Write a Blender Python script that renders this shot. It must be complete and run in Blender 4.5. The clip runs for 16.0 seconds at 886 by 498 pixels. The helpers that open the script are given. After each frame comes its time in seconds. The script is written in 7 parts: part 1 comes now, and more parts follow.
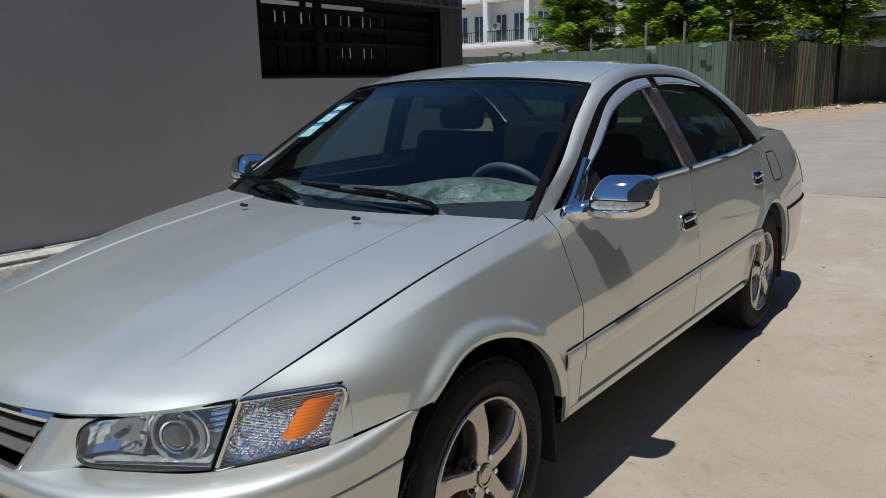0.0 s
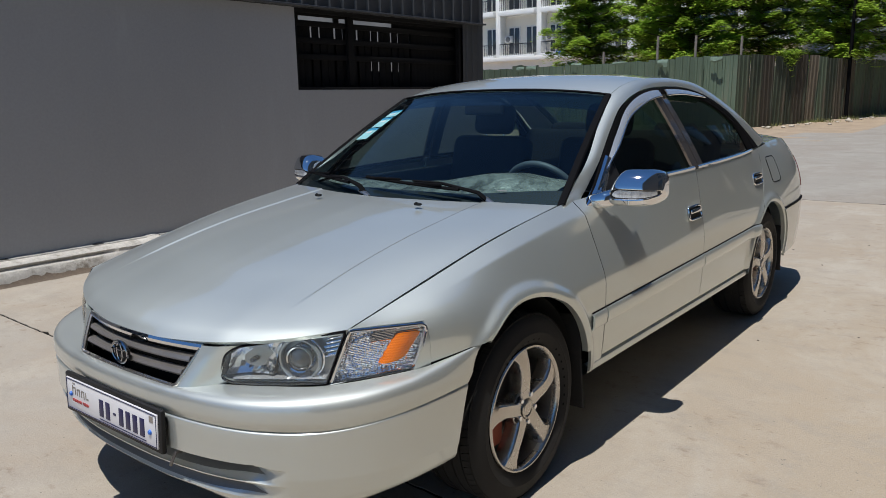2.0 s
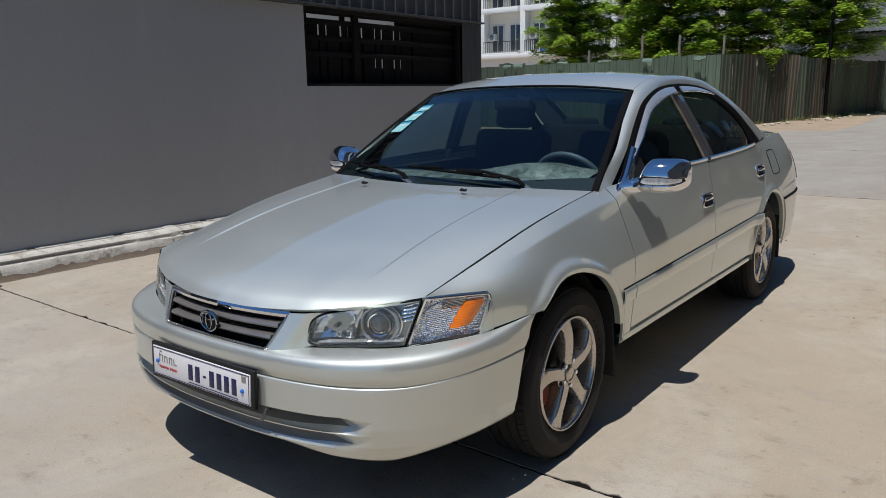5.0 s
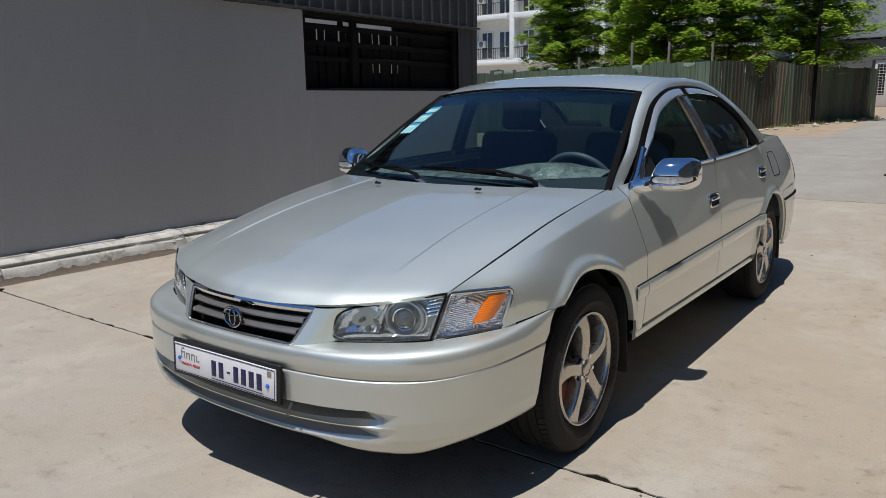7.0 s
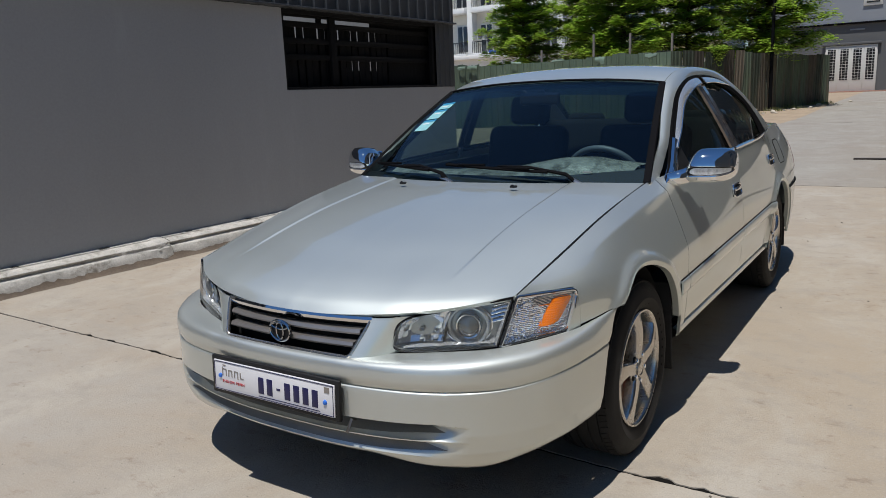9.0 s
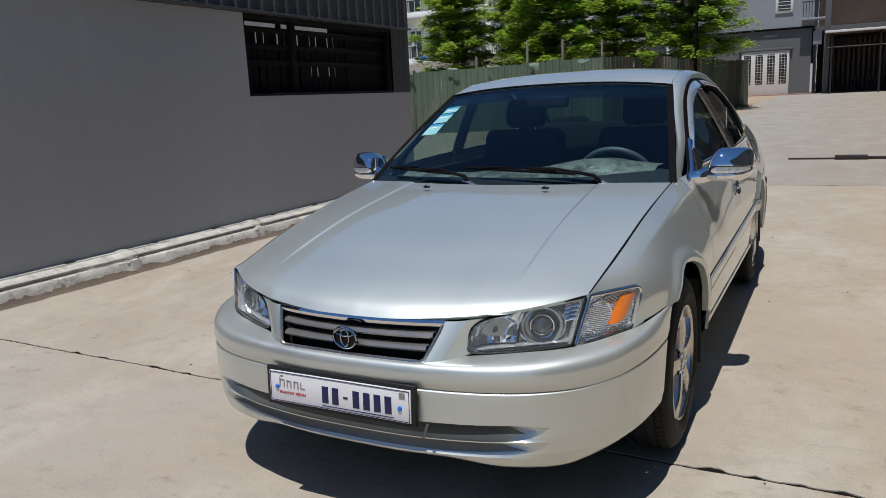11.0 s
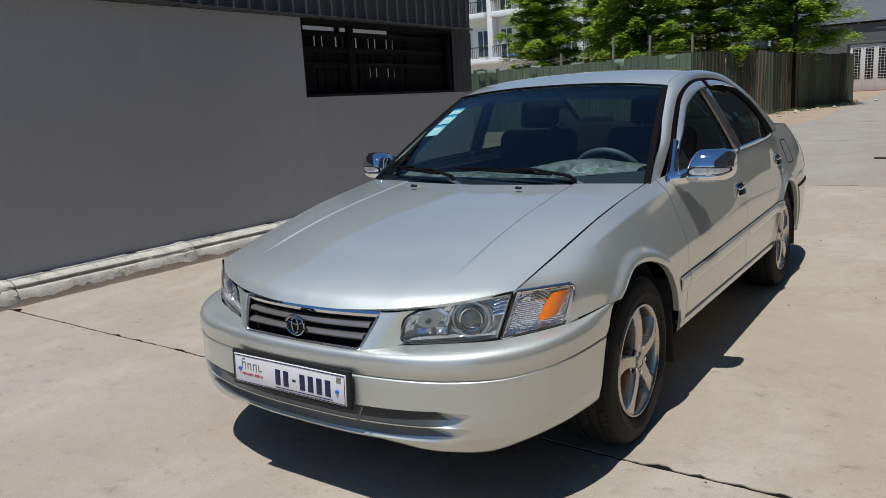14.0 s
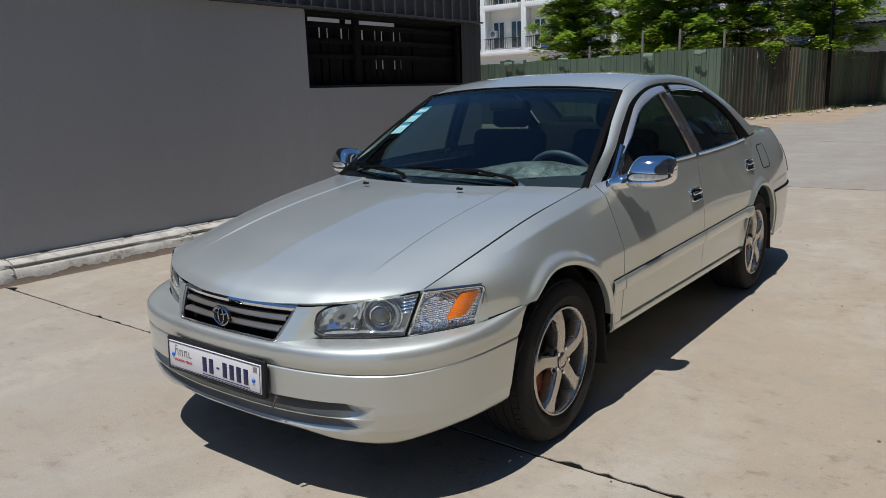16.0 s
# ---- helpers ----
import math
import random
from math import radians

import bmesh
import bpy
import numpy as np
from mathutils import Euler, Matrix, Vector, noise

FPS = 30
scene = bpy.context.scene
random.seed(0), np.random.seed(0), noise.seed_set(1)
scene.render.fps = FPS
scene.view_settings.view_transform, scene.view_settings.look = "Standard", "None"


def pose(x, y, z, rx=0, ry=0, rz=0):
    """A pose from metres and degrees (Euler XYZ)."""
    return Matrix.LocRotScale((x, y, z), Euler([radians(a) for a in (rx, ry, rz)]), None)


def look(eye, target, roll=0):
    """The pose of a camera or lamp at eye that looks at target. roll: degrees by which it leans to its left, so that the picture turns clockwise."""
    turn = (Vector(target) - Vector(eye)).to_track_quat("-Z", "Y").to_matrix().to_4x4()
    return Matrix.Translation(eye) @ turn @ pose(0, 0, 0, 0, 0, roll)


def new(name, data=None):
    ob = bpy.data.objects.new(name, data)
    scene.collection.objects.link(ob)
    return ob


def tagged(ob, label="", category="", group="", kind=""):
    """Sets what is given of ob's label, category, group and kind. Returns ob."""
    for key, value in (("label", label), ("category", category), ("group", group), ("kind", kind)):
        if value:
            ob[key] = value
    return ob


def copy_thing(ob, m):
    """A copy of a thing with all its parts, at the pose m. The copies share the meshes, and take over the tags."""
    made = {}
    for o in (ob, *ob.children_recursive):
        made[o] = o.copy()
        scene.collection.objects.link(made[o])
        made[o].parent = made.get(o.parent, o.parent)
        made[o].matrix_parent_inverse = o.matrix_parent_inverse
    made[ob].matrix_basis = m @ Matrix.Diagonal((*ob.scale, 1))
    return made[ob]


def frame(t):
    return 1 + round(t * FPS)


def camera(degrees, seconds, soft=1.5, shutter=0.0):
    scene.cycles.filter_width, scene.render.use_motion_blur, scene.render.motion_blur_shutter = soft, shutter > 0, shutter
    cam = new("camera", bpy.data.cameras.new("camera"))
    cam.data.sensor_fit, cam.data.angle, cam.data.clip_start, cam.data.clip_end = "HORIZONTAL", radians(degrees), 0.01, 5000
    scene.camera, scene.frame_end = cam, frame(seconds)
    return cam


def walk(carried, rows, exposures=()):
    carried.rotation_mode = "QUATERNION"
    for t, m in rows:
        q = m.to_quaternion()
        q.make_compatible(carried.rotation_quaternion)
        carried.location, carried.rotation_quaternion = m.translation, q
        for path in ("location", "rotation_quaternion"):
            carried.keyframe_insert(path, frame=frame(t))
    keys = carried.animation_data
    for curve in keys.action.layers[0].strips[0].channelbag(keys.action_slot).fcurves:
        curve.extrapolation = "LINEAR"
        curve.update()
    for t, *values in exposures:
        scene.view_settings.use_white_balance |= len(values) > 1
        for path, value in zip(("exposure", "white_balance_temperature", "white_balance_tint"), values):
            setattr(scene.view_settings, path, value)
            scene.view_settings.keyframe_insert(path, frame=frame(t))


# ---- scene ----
cam = camera(61.0, 16.0, soft=0.5)
PATH = [
    (0, (1.911, -1.523, 1.348), (0.715, 0.022, 0.923), -1.4),
    (0.5, (1.932, -1.682, 1.347), (0.736, -0.135, 0.926), -1.3),
    (1, (1.983, -1.854, 1.352), (0.783, -0.309, 0.937), -1.2),
    (1.5, (2.037, -1.924, 1.351), (0.827, -0.385, 0.945), -1.2),
    (2, (2.112, -2.009, 1.341), (0.89, -0.475, 0.947), -1.2),
    (2.5, (2.165, -2.099, 1.347), (0.935, -0.571, 0.953), -1.2),
    (3, (2.16, -2.139, 1.35), (0.933, -0.613, 0.945), -1.0),
    (3.5, (2.124, -2.2, 1.348), (0.909, -0.667, 0.934), -0.9),
    (4, (2.092, -2.285, 1.345), (0.897, -0.737, 0.928), -0.9),
    (6.5, (2.048, -2.429, 1.313), (0.877, -0.854, 0.932), -0.8),
    (7, (2.009, -2.472, 1.308), (0.849, -0.888, 0.924), -0.9),
    (7.5, (1.961, -2.509, 1.299), (0.81, -0.92, 0.91), -1.3),
    (8, (1.866, -2.527, 1.286), (0.73, -0.929, 0.892), -1.9),
    (8.5, (1.758, -2.546, 1.302), (0.644, -0.933, 0.901), -2.2),
    (9, (1.695, -2.551, 1.315), (0.619, -0.913, 0.919), -2.4),
    (9.5, (1.585, -2.604, 1.321), (0.563, -0.929, 0.933), -2.5),
    (9.7, (1.529, -2.648, 1.325), (0.527, -0.96, 0.944), -2.8),
    (10.75, (1.327, -2.765, 1.322), (0.410, -1.030, 0.935), -2.8),
    (11.8, (1.402, -2.714, 1.318), (0.459, -0.996, 0.918), -2.7),
    (12, (1.451, -2.694, 1.322), (0.488, -0.988, 0.919), -2.7),
    (12.5, (1.578, -2.647, 1.322), (0.562, -0.971, 0.923), -2.8),
    (13, (1.658, -2.605, 1.33), (0.598, -0.955, 0.939), -3.0),
    (13.5, (1.713, -2.605, 1.33), (0.62, -0.973, 0.95), -3.1),
    (14, (1.822, -2.636, 1.32), (0.695, -1.029, 0.938), -3.2),
    (14.5, (1.955, -2.662, 1.33), (0.797, -1.081, 0.928), -3.2),
    (15, (2.031, -2.651, 1.352), (0.856, -1.086, 0.941), -2.8),
    (15.5, (2.117, -2.558, 1.356), (0.93, -1.001, 0.947), -2.3),
    (16, (2.19, -2.482, 1.359), (0.999, -0.928, 0.952), -1.9),
]
EXPOSURE = [(0, -0.07), (1, 0.0), (2.5, 0.06), (4, -0.03), (7, 0.0), (9, -0.04), (12.5, 0.03), (14, 0.0), (15, -0.12), (16, -0.07)]
walk(cam, [(t, look(eye, target, roll)) for t, eye, target, roll in PATH], EXPOSURE)

# ---------- world and light ----------
SUN = Vector((0.022, -0.31, 1.0)).normalized()
world = bpy.data.worlds.new("sky")
scene.world = world
world.use_nodes = True
wn = world.node_tree
sky = wn.nodes.new("ShaderNodeTexSky")
sky.sky_type = "NISHITA"
sky.sun_disc = False
sky.sun_elevation = math.asin(SUN.z)
sky.sun_rotation = math.atan2(SUN.x, SUN.y)
sky.dust_density = 0.0
sky.ozone_density = 6.0
deep = wn.nodes.new("ShaderNodeHueSaturation")
deep.inputs["Saturation"].default_value = 1.12
wn.links.new(sky.outputs[0], deep.inputs["Color"])
wn.links.new(deep.outputs[0], wn.nodes["Background"].inputs[0])
wn.nodes["Background"].inputs[1].default_value = 0.084
sun = new("sun", bpy.data.lights.new("sun", "SUN"))
sun.data.energy = 4.25
sun.data.angle = radians(0.53)
sun.data.color = (1.0, 0.968, 0.925)
sun.matrix_world = look(SUN * 50, (0, 0, 0))

# ---------- small tools ----------


def spl(keys, t):
    """A smooth curve through (t, value) keys; values are numbers or tuples."""
    if t <= keys[0][0]:
        return np.array(keys[0][1], float)
    if t >= keys[-1][0]:
        return np.array(keys[-1][1], float)
    n = max(i for i in range(len(keys) - 1) if keys[i][0] <= t)
    (a, p), (b, q) = keys[n], keys[n + 1]
    p, q = np.array(p, float), np.array(q, float)

    def slope(i):
        if i <= 0 or i >= len(keys) - 1:
            j = 0 if i <= 0 else len(keys) - 2
            return (np.array(keys[j + 1][1], float) - np.array(keys[j][1], float)) / (keys[j + 1][0] - keys[j][0])
        return (np.array(keys[i + 1][1], float) - np.array(keys[i - 1][1], float)) / (keys[i + 1][0] - keys[i - 1][0])

    h = b - a
    u = (t - a) / h
    m0, m1 = slope(n) * h, slope(n + 1) * h
    return (2 * u**3 - 3 * u**2 + 1) * p + (u**3 - 2 * u**2 + u) * m0 + (-2 * u**3 + 3 * u**2) * q + (u**3 - u**2) * m1


def step(a, b, v):
    u = min(1.0, max(0.0, (v - a) / (b - a)))
    return u * u * (3 - 2 * u)


def curve(points, n):
    """n points at even steps along a smooth curve through a few points."""
    pts = [np.array(p, float) for p in points]
    d = [0.0]
    for a, b in zip(pts, pts[1:]):
        d.append(d[-1] + float(np.linalg.norm(b - a)))
    keys = list(zip(d, pts))
    dense = np.array([spl(keys, d[-1] * i / (8 * len(pts))) for i in range(8 * len(pts) + 1)])
    return even(dense, n)


def even(dense, n):
    dense = np.asarray(dense, float)
    run = np.r_[0, np.cumsum(np.linalg.norm(np.diff(dense, axis=0), axis=1))]
    want = np.linspace(0, run[-1], n)
    return np.stack([np.interp(want, run, dense[:, k]) for k in range(dense.shape[1])], 1)


def grid(rows, bm=None, close=False):
    """A sheet of quads through rows of points."""
    bm = bm or bmesh.new()
    vs = [[bm.verts.new(p) for p in row] for row in rows]
    for a, b in zip(vs, vs[1:]):
        n = len(a)
        for i in range(n if close else n - 1):
            j = (i + 1) % n
            try:
                bm.faces.new((a[i], a[j], b[j], b[i]))
            except ValueError:
                pass
    return bm


def outward(bm, centre):
    """Turns an open shell's faces away from a centre."""
    bm.normal_update()
    s = sum((f.calc_center_median() - Vector(centre)).dot(f.normal) * f.calc_area() for f in bm.faces)
    if s < 0:
        bmesh.ops.reverse_faces(bm, faces=bm.faces[:])
    bm.normal_update()
    return bm


def flange(bm, depth, centre=(0, 1.3, 0.5)):
    """Gives a sheet a returned edge, as a pressed panel has."""
    bmesh.ops.remove_doubles(bm, verts=bm.verts[:], dist=1e-5)
    outward(bm, centre)
    edges = [e for e in bm.edges if e.is_boundary]
    inward = {v: -v.normal * depth for e in edges for v in e.verts}
    rows = {}
    for v, d in inward.items():
        rows[v] = bm.verts.new(v.co + d)
    for e in edges:
        a, b = e.verts
        f = e.link_faces[0]
        loop = [l for l in f.loops if l.edge == e][0]
        a, b = loop.vert, loop.link_loop_next.vert
        bm.faces.new((b, a, rows[a], rows[b]))
    bm.normal_update()
    return bm


def box(size, at=(0, 0, 0), bevel=0.0, bm=None, seg=2, turn=None):
    own = bmesh.new()
    bmesh.ops.create_cube(own, size=1.0, matrix=Matrix.Diagonal((*size, 1)))
    if bevel:
        bmesh.ops.bevel(own, geom=own.edges[:], offset=bevel, segments=seg, affect="EDGES", profile=0.5)
    m = Matrix.Translation(at) @ (turn.to_4x4() if turn is not None else Matrix())
    bmesh.ops.transform(own, matrix=m, verts=own.verts[:])
    return merge(own, bm)


def merge(own, bm):
    if bm is None:
        return own
    tmp = bpy.data.meshes.new("tmp")
    own.to_mesh(tmp)
    own.free()
    bm.from_mesh(tmp)
    bpy.data.meshes.remove(tmp)
    return bm


def rod(path, radius, seg=8, bm=None, cap=True, flat=1.0):
    """A tube along a path; radius is a number or one for each point."""
    own = bmesh.new()
    pts = [Vector(p) for p in path]
    rings = []
    up = Vector((0, 0, 1))
    for i, p in enumerate(pts):
        d = (pts[min(i + 1, len(pts) - 1)] - pts[max(i - 1, 0)]).normalized()
        a = d.cross(up if abs(d.z) < 0.95 else Vector((1, 0, 0))).normalized()
        b = a.cross(d).normalized()
        r = radius[i] if hasattr(radius, "__len__") else radius
        rings.append([own.verts.new(p + a * (r * math.cos(k * math.tau / seg)) + b * (flat * r * math.sin(k * math.tau / seg))) for k in range(seg)])
    for a, b in zip(rings, rings[1:]):
        for k in range(seg):
            own.faces.new((a[k], a[(k + 1) % seg], b[(k + 1) % seg], b[k]))
    if cap:
        own.faces.new(rings[0][::-1])
        own.faces.new(rings[-1])
    return merge(own, bm)


def lathe(profile, seg=48, bm=None, close=False):
    """Turns (radius, x) pairs round the x axis."""
    own = bmesh.new()
    rings = [[own.verts.new((x, r * math.sin(k * math.tau / seg), r * math.cos(k * math.tau / seg))) for k in range(seg)] for r, x in profile]
    pairs = list(zip(rings, rings[1:])) + ([(rings[-1], rings[0])] if close else [])
    for a, b in pairs:
        for k in range(seg):
            own.faces.new((a[k], a[(k + 1) % seg], b[(k + 1) % seg], b[k]))
    bmesh.ops.recalc_face_normals(own, faces=own.faces[:])
    return merge(own, bm)


def mesh_of(bm, name, material, sharp=0.6):
    bm.normal_update()
    for f in bm.faces:
        f.smooth = True
    for e in bm.edges:
        if len(e.link_faces) == 2 and e.calc_face_angle(0) > sharp:
            e.smooth = False
    me = bpy.data.meshes.new(name)
    bm.to_mesh(me)
    bm.free()
    for m in material if isinstance(material, (list, tuple)) else [material]:
        me.materials.append(m)
    return me


def part(name, bm, material, parent, label="", sharp=0.6):
    ob = new(name, mesh_of(bm, name, material, sharp))
    ob.parent = parent
    if label:
        tagged(ob, label)
    return ob


def thing(name, bm, material, label, category, kind="", group="", sharp=0.6):
    return tagged(new(name, mesh_of(bm, name, material, sharp)), label, category, group, kind)


def mirror_x(bm):
    bmesh.ops.transform(bm, matrix=Matrix.Diagonal((-1, 1, 1, 1)), verts=bm.verts[:])
    bmesh.ops.reverse_faces(bm, faces=bm.faces[:])
    return bm


# ---------- materials ----------


def material(name, color, rough=0.6, metal=0.0, vary=0.12, scale=4.0, fine=60.0, bump=0.15, depth=0.004, coat=0.0, stain=None, stain_scale=0.8, stain_at=0.55, obj=0.0, spec=0.5, rough_vary=0.1, stretch=None):
    """A Principled surface with two scales of variation, an optional stain colour and fine relief."""
    m = bpy.data.materials.new(name)
    m.use_nodes = True
    t = m.node_tree
    N, L = t.nodes.new, t.links.new
    b = t.nodes["Principled BSDF"]
    co = N("ShaderNodeNewGeometry").outputs["Position"]
    if obj:
        co = N("ShaderNodeTexCoord").outputs["Object"]
    even_co = co
    if stretch:
        mp = N("ShaderNodeMapping")
        mp.inputs["Scale"].default_value = stretch
        L(co, mp.inputs["Vector"])
        co = mp.outputs[0]

    def noise_at(s, detail=5.0, rough_=0.6, at=None):
        n = N("ShaderNodeTexNoise")
        n.inputs["Scale"].default_value = s
        n.inputs["Detail"].default_value = detail
        n.inputs["Roughness"].default_value = rough_
        L(at or co, n.inputs["Vector"])
        return n.outputs["Fac"]

    big, small = noise_at(scale), noise_at(fine, 4.0, 0.7, even_co)
    mix = N("ShaderNodeMath")
    mix.operation = "MULTIPLY_ADD"
    L(big, mix.inputs[0])
    mix.inputs[1].default_value = 0.6
    half = N("ShaderNodeMath")
    half.operation = "MULTIPLY"
    half.inputs[1].default_value = 0.4
    L(small, half.inputs[0])
    L(half.outputs[0], mix.inputs[2])
    value = mix.outputs[0]
    if obj:
        rnd = N("ShaderNodeObjectInfo").outputs["Random"]
        add = N("ShaderNodeMath")
        add.operation = "MULTIPLY_ADD"
        L(rnd, add.inputs[0])
        add.inputs[1].default_value = obj
        L(value, add.inputs[2])
        off = N("ShaderNodeMath")
        off.operation = "SUBTRACT"
        L(add.outputs[0], off.inputs[0])
        off.inputs[1].default_value = obj / 2
        value = off.outputs[0]
    ramp = N("ShaderNodeMapRange")
    L(value, ramp.inputs["Value"])
    for k, v in zip(("From Min", "From Max", "To Min", "To Max"), (0.3, 0.7, 1 - vary, 1 + vary)):
        ramp.inputs[k].default_value = v
    base = N("ShaderNodeVectorMath")
    base.operation = "SCALE"
    base.inputs[0].default_value = color
    L(ramp.outputs[0], base.inputs["Scale"])
    out = base.outputs[0]
    if stain:
        s = N("ShaderNodeMapRange")
        L(noise_at(stain_scale, 8.0, 0.68), s.inputs["Value"])
        s.inputs["From Min"].default_value = stain_at
        s.inputs["From Max"].default_value = stain_at + 0.16
        mx = N("ShaderNodeMix")
        mx.data_type = "RGBA"
        L(s.outputs[0], mx.inputs["Factor"])
        L(out, mx.inputs["A"])
        mx.inputs["B"].default_value = (*stain, 1)
        out = mx.outputs["Result"]
    L(out, b.inputs["Base Color"])
    b.inputs["Metallic"].default_value = metal
    b.inputs["Specular IOR Level"].default_value = spec
    if rough_vary:
        r = N("ShaderNodeMapRange")
        L(big, r.inputs["Value"])
        for k, v in zip(("From Min", "From Max", "To Min", "To Max"), (0.3, 0.7, rough * (1 - rough_vary), min(1, rough * (1 + rough_vary)))):
            r.inputs[k].default_value = v
        L(r.outputs[0], b.inputs["Roughness"])
    else:
        b.inputs["Roughness"].default_value = rough
    b.inputs["Coat Weight"].default_value = coat
    b.inputs["Coat Roughness"].default_value = 0.03
    if bump:
        bp = N("ShaderNodeBump")
        bp.inputs["Strength"].default_value = bump
        bp.inputs["Distance"].default_value = depth
        L(small, bp.inputs["Height"])
        L(bp.outputs[0], b.inputs["Normal"])
    return m


def glass(name, tint, gloss=0.02, ior=1.5, haze=0.0):
    """A thin pane: tinted see-through with a true mirror gloss by Fresnel."""
    m = bpy.data.materials.new(name)
    m.use_nodes = True
    t = m.node_tree
    t.nodes.remove(t.nodes["Principled BSDF"])
    clear, shine, mix, edge = t.nodes.new("ShaderNodeBsdfTransparent"), t.nodes.new("ShaderNodeBsdfGlossy"), t.nodes.new("ShaderNodeMixShader"), t.nodes.new("ShaderNodeLayerWeight")
    clear.inputs[0].default_value = (*tint, 1)
    shine.inputs["Roughness"].default_value = gloss
    edge.inputs["Blend"].default_value = 0.5
    face_on = ((ior - 1) / (ior + 1)) ** 2
    steep, gain = t.nodes.new("ShaderNodeMath"), t.nodes.new("ShaderNodeMath")
    steep.operation, gain.operation = "POWER", "MULTIPLY_ADD"
    steep.inputs[1].default_value, gain.inputs[1].default_value, gain.inputs[2].default_value = 5.0, 1 - face_on, face_on
    t.links.new(edge.outputs["Facing"], steep.inputs[0])
    t.links.new(steep.outputs[0], gain.inputs[0])
    t.links.new(gain.outputs[0], mix.inputs[0])
    inner = clear.outputs[0]
    # haze mixes in diffuse white, for lens glare as well as aged plastic
    if haze:
        dull, both = t.nodes.new("ShaderNodeBsdfDiffuse"), t.nodes.new("ShaderNodeMixShader")
        dull.inputs[0].default_value = (0.75, 0.78, 0.78, 1)
        both.inputs[0].default_value = haze
        t.links.new(inner, both.inputs[1])
        t.links.new(dull.outputs[0], both.inputs[2])
        inner = both.outputs[0]
    t.links.new(inner, mix.inputs[1])
    t.links.new(shine.outputs[0], mix.inputs[2])
    t.links.new(mix.outputs[0], t.nodes["Material Output"].inputs[0])
    return m


def two_lobes(m, rough, share):
    """Adds a second, tighter flake lobe under the clear coat."""
    t = m.node_tree
    a = t.nodes["Principled BSDF"]
    b = t.nodes.new("ShaderNodeBsdfPrincipled")
    t.links.new(a.inputs["Base Color"].links[0].from_socket, b.inputs["Base Color"])
    b.inputs["Metallic"].default_value = 1.0
    b.inputs["Roughness"].default_value = rough
    b.inputs["Coat Weight"].default_value = 1.0
    b.inputs["Coat Roughness"].default_value = 0.01
    for k in (a, b):
        k.inputs["Coat IOR"].default_value = 1.68
        k.inputs["Coat Roughness"].default_value = 0.01
    mix = t.nodes.new("ShaderNodeMixShader")
    mix.inputs[0].default_value = share
    t.links.new(a.outputs[0], mix.inputs[1])
    t.links.new(b.outputs[0], mix.inputs[2])
    t.links.new(mix.outputs[0], t.nodes["Material Output"].inputs[0])
    return m


PAINT = material("silver paint", (0.650, 0.693, 0.668), 0.56, 0.84, 0.03, 1.2, 900.0, 0.05, 0.0003, coat=1.0, rough_vary=0.04)
PAINT_DIRTY = material("silver bumper paint", (0.615, 0.645, 0.618), 0.55, 0.82, 0.04, 2.0, 700.0, 0.05, 0.0004, coat=1.0, stain=(0.36, 0.35, 0.31), stain_scale=2.2, stain_at=0.68)
two_lobes(PAINT, 0.12, 0.20)
two_lobes(PAINT_DIRTY, 0.14, 0.18)
CHROME = material("chrome", (0.80, 0.81, 0.83), 0.035, 1.0, 0.03, 3.0, 120.0, 0.0, rough_vary=0.3)
SATIN = material("satin alloy", (0.53, 0.50, 0.46), 0.27, 0.95, 0.10, 9.0, 300.0, 0.08, 0.0006, stain=(0.30, 0.24, 0.19), stain_scale=14.0, stain_at=0.62)
GREYBAR = material("grey grille bar", (0.33, 0.31, 0.295), 0.30, 0.65, 0.08, 8.0, 300.0, 0.05, 0.0005, coat=0.3)
BLACK = material("black plastic", (0.014, 0.014, 0.015), 0.5, 0.0, 0.2, 7.0, 400.0, 0.15, 0.0008, spec=0.3)
TRIM = material("black rubber trim", (0.006, 0.006, 0.007), 0.75, 0.0, 0.2, 7.0, 400.0, 0.08, 0.0008, spec=0.05)
# near-black that puts the darkness of hollows and gaps into the colour
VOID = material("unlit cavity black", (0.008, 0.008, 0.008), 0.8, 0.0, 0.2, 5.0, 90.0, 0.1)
RUBBER = material("tyre rubber", (0.016, 0.0155, 0.015), 0.78, 0.0, 0.25, 6.0, 160.0, 0.35, 0.0012, stain=(0.036, 0.033, 0.029), stain_scale=7.0, stain_at=0.62, spec=0.35)
RUST = material("rusty brake red", (0.30, 0.07, 0.035), 0.6, 0.1, 0.3, 20.0, 200.0, 0.3, 0.002)
DISC = material("brake disc steel", (0.16, 0.15, 0.14), 0.38, 0.8, 0.15, 30.0, 200.0, 0.2, 0.001)
WINDSCREEN = glass("windscreen glass", (0.68, 0.84, 0.86), 0.005, 1.72)
SMOKED = glass("smoked rear glass", (0.25, 0.31, 0.28), 0.005, 1.5)
SIDEGLASS = glass("smoked side glass", (0.42, 0.53, 0.48), 0.005, 1.5)
# both lenses carry some sky glare as diffuse white
CLEAR = glass("clear lamp lens", (0.95, 0.96, 0.97), 0.01, 1.5, 0.02)
HAZY = glass("aged headlight lens with glare", (0.93, 0.95, 0.95), 0.02, 1.5, 0.04)
AMBER = material("amber lens", (0.96, 0.215, 0.002), 0.22, 0.0, 0.10, 30.0, 200.0, 0.3, 0.001, coat=0.6)
FACET = material("faceted lamp reflector", (0.93, 0.95, 0.97), 0.08, 0.85, 0.05, 30.0, 70.0, 0.0)
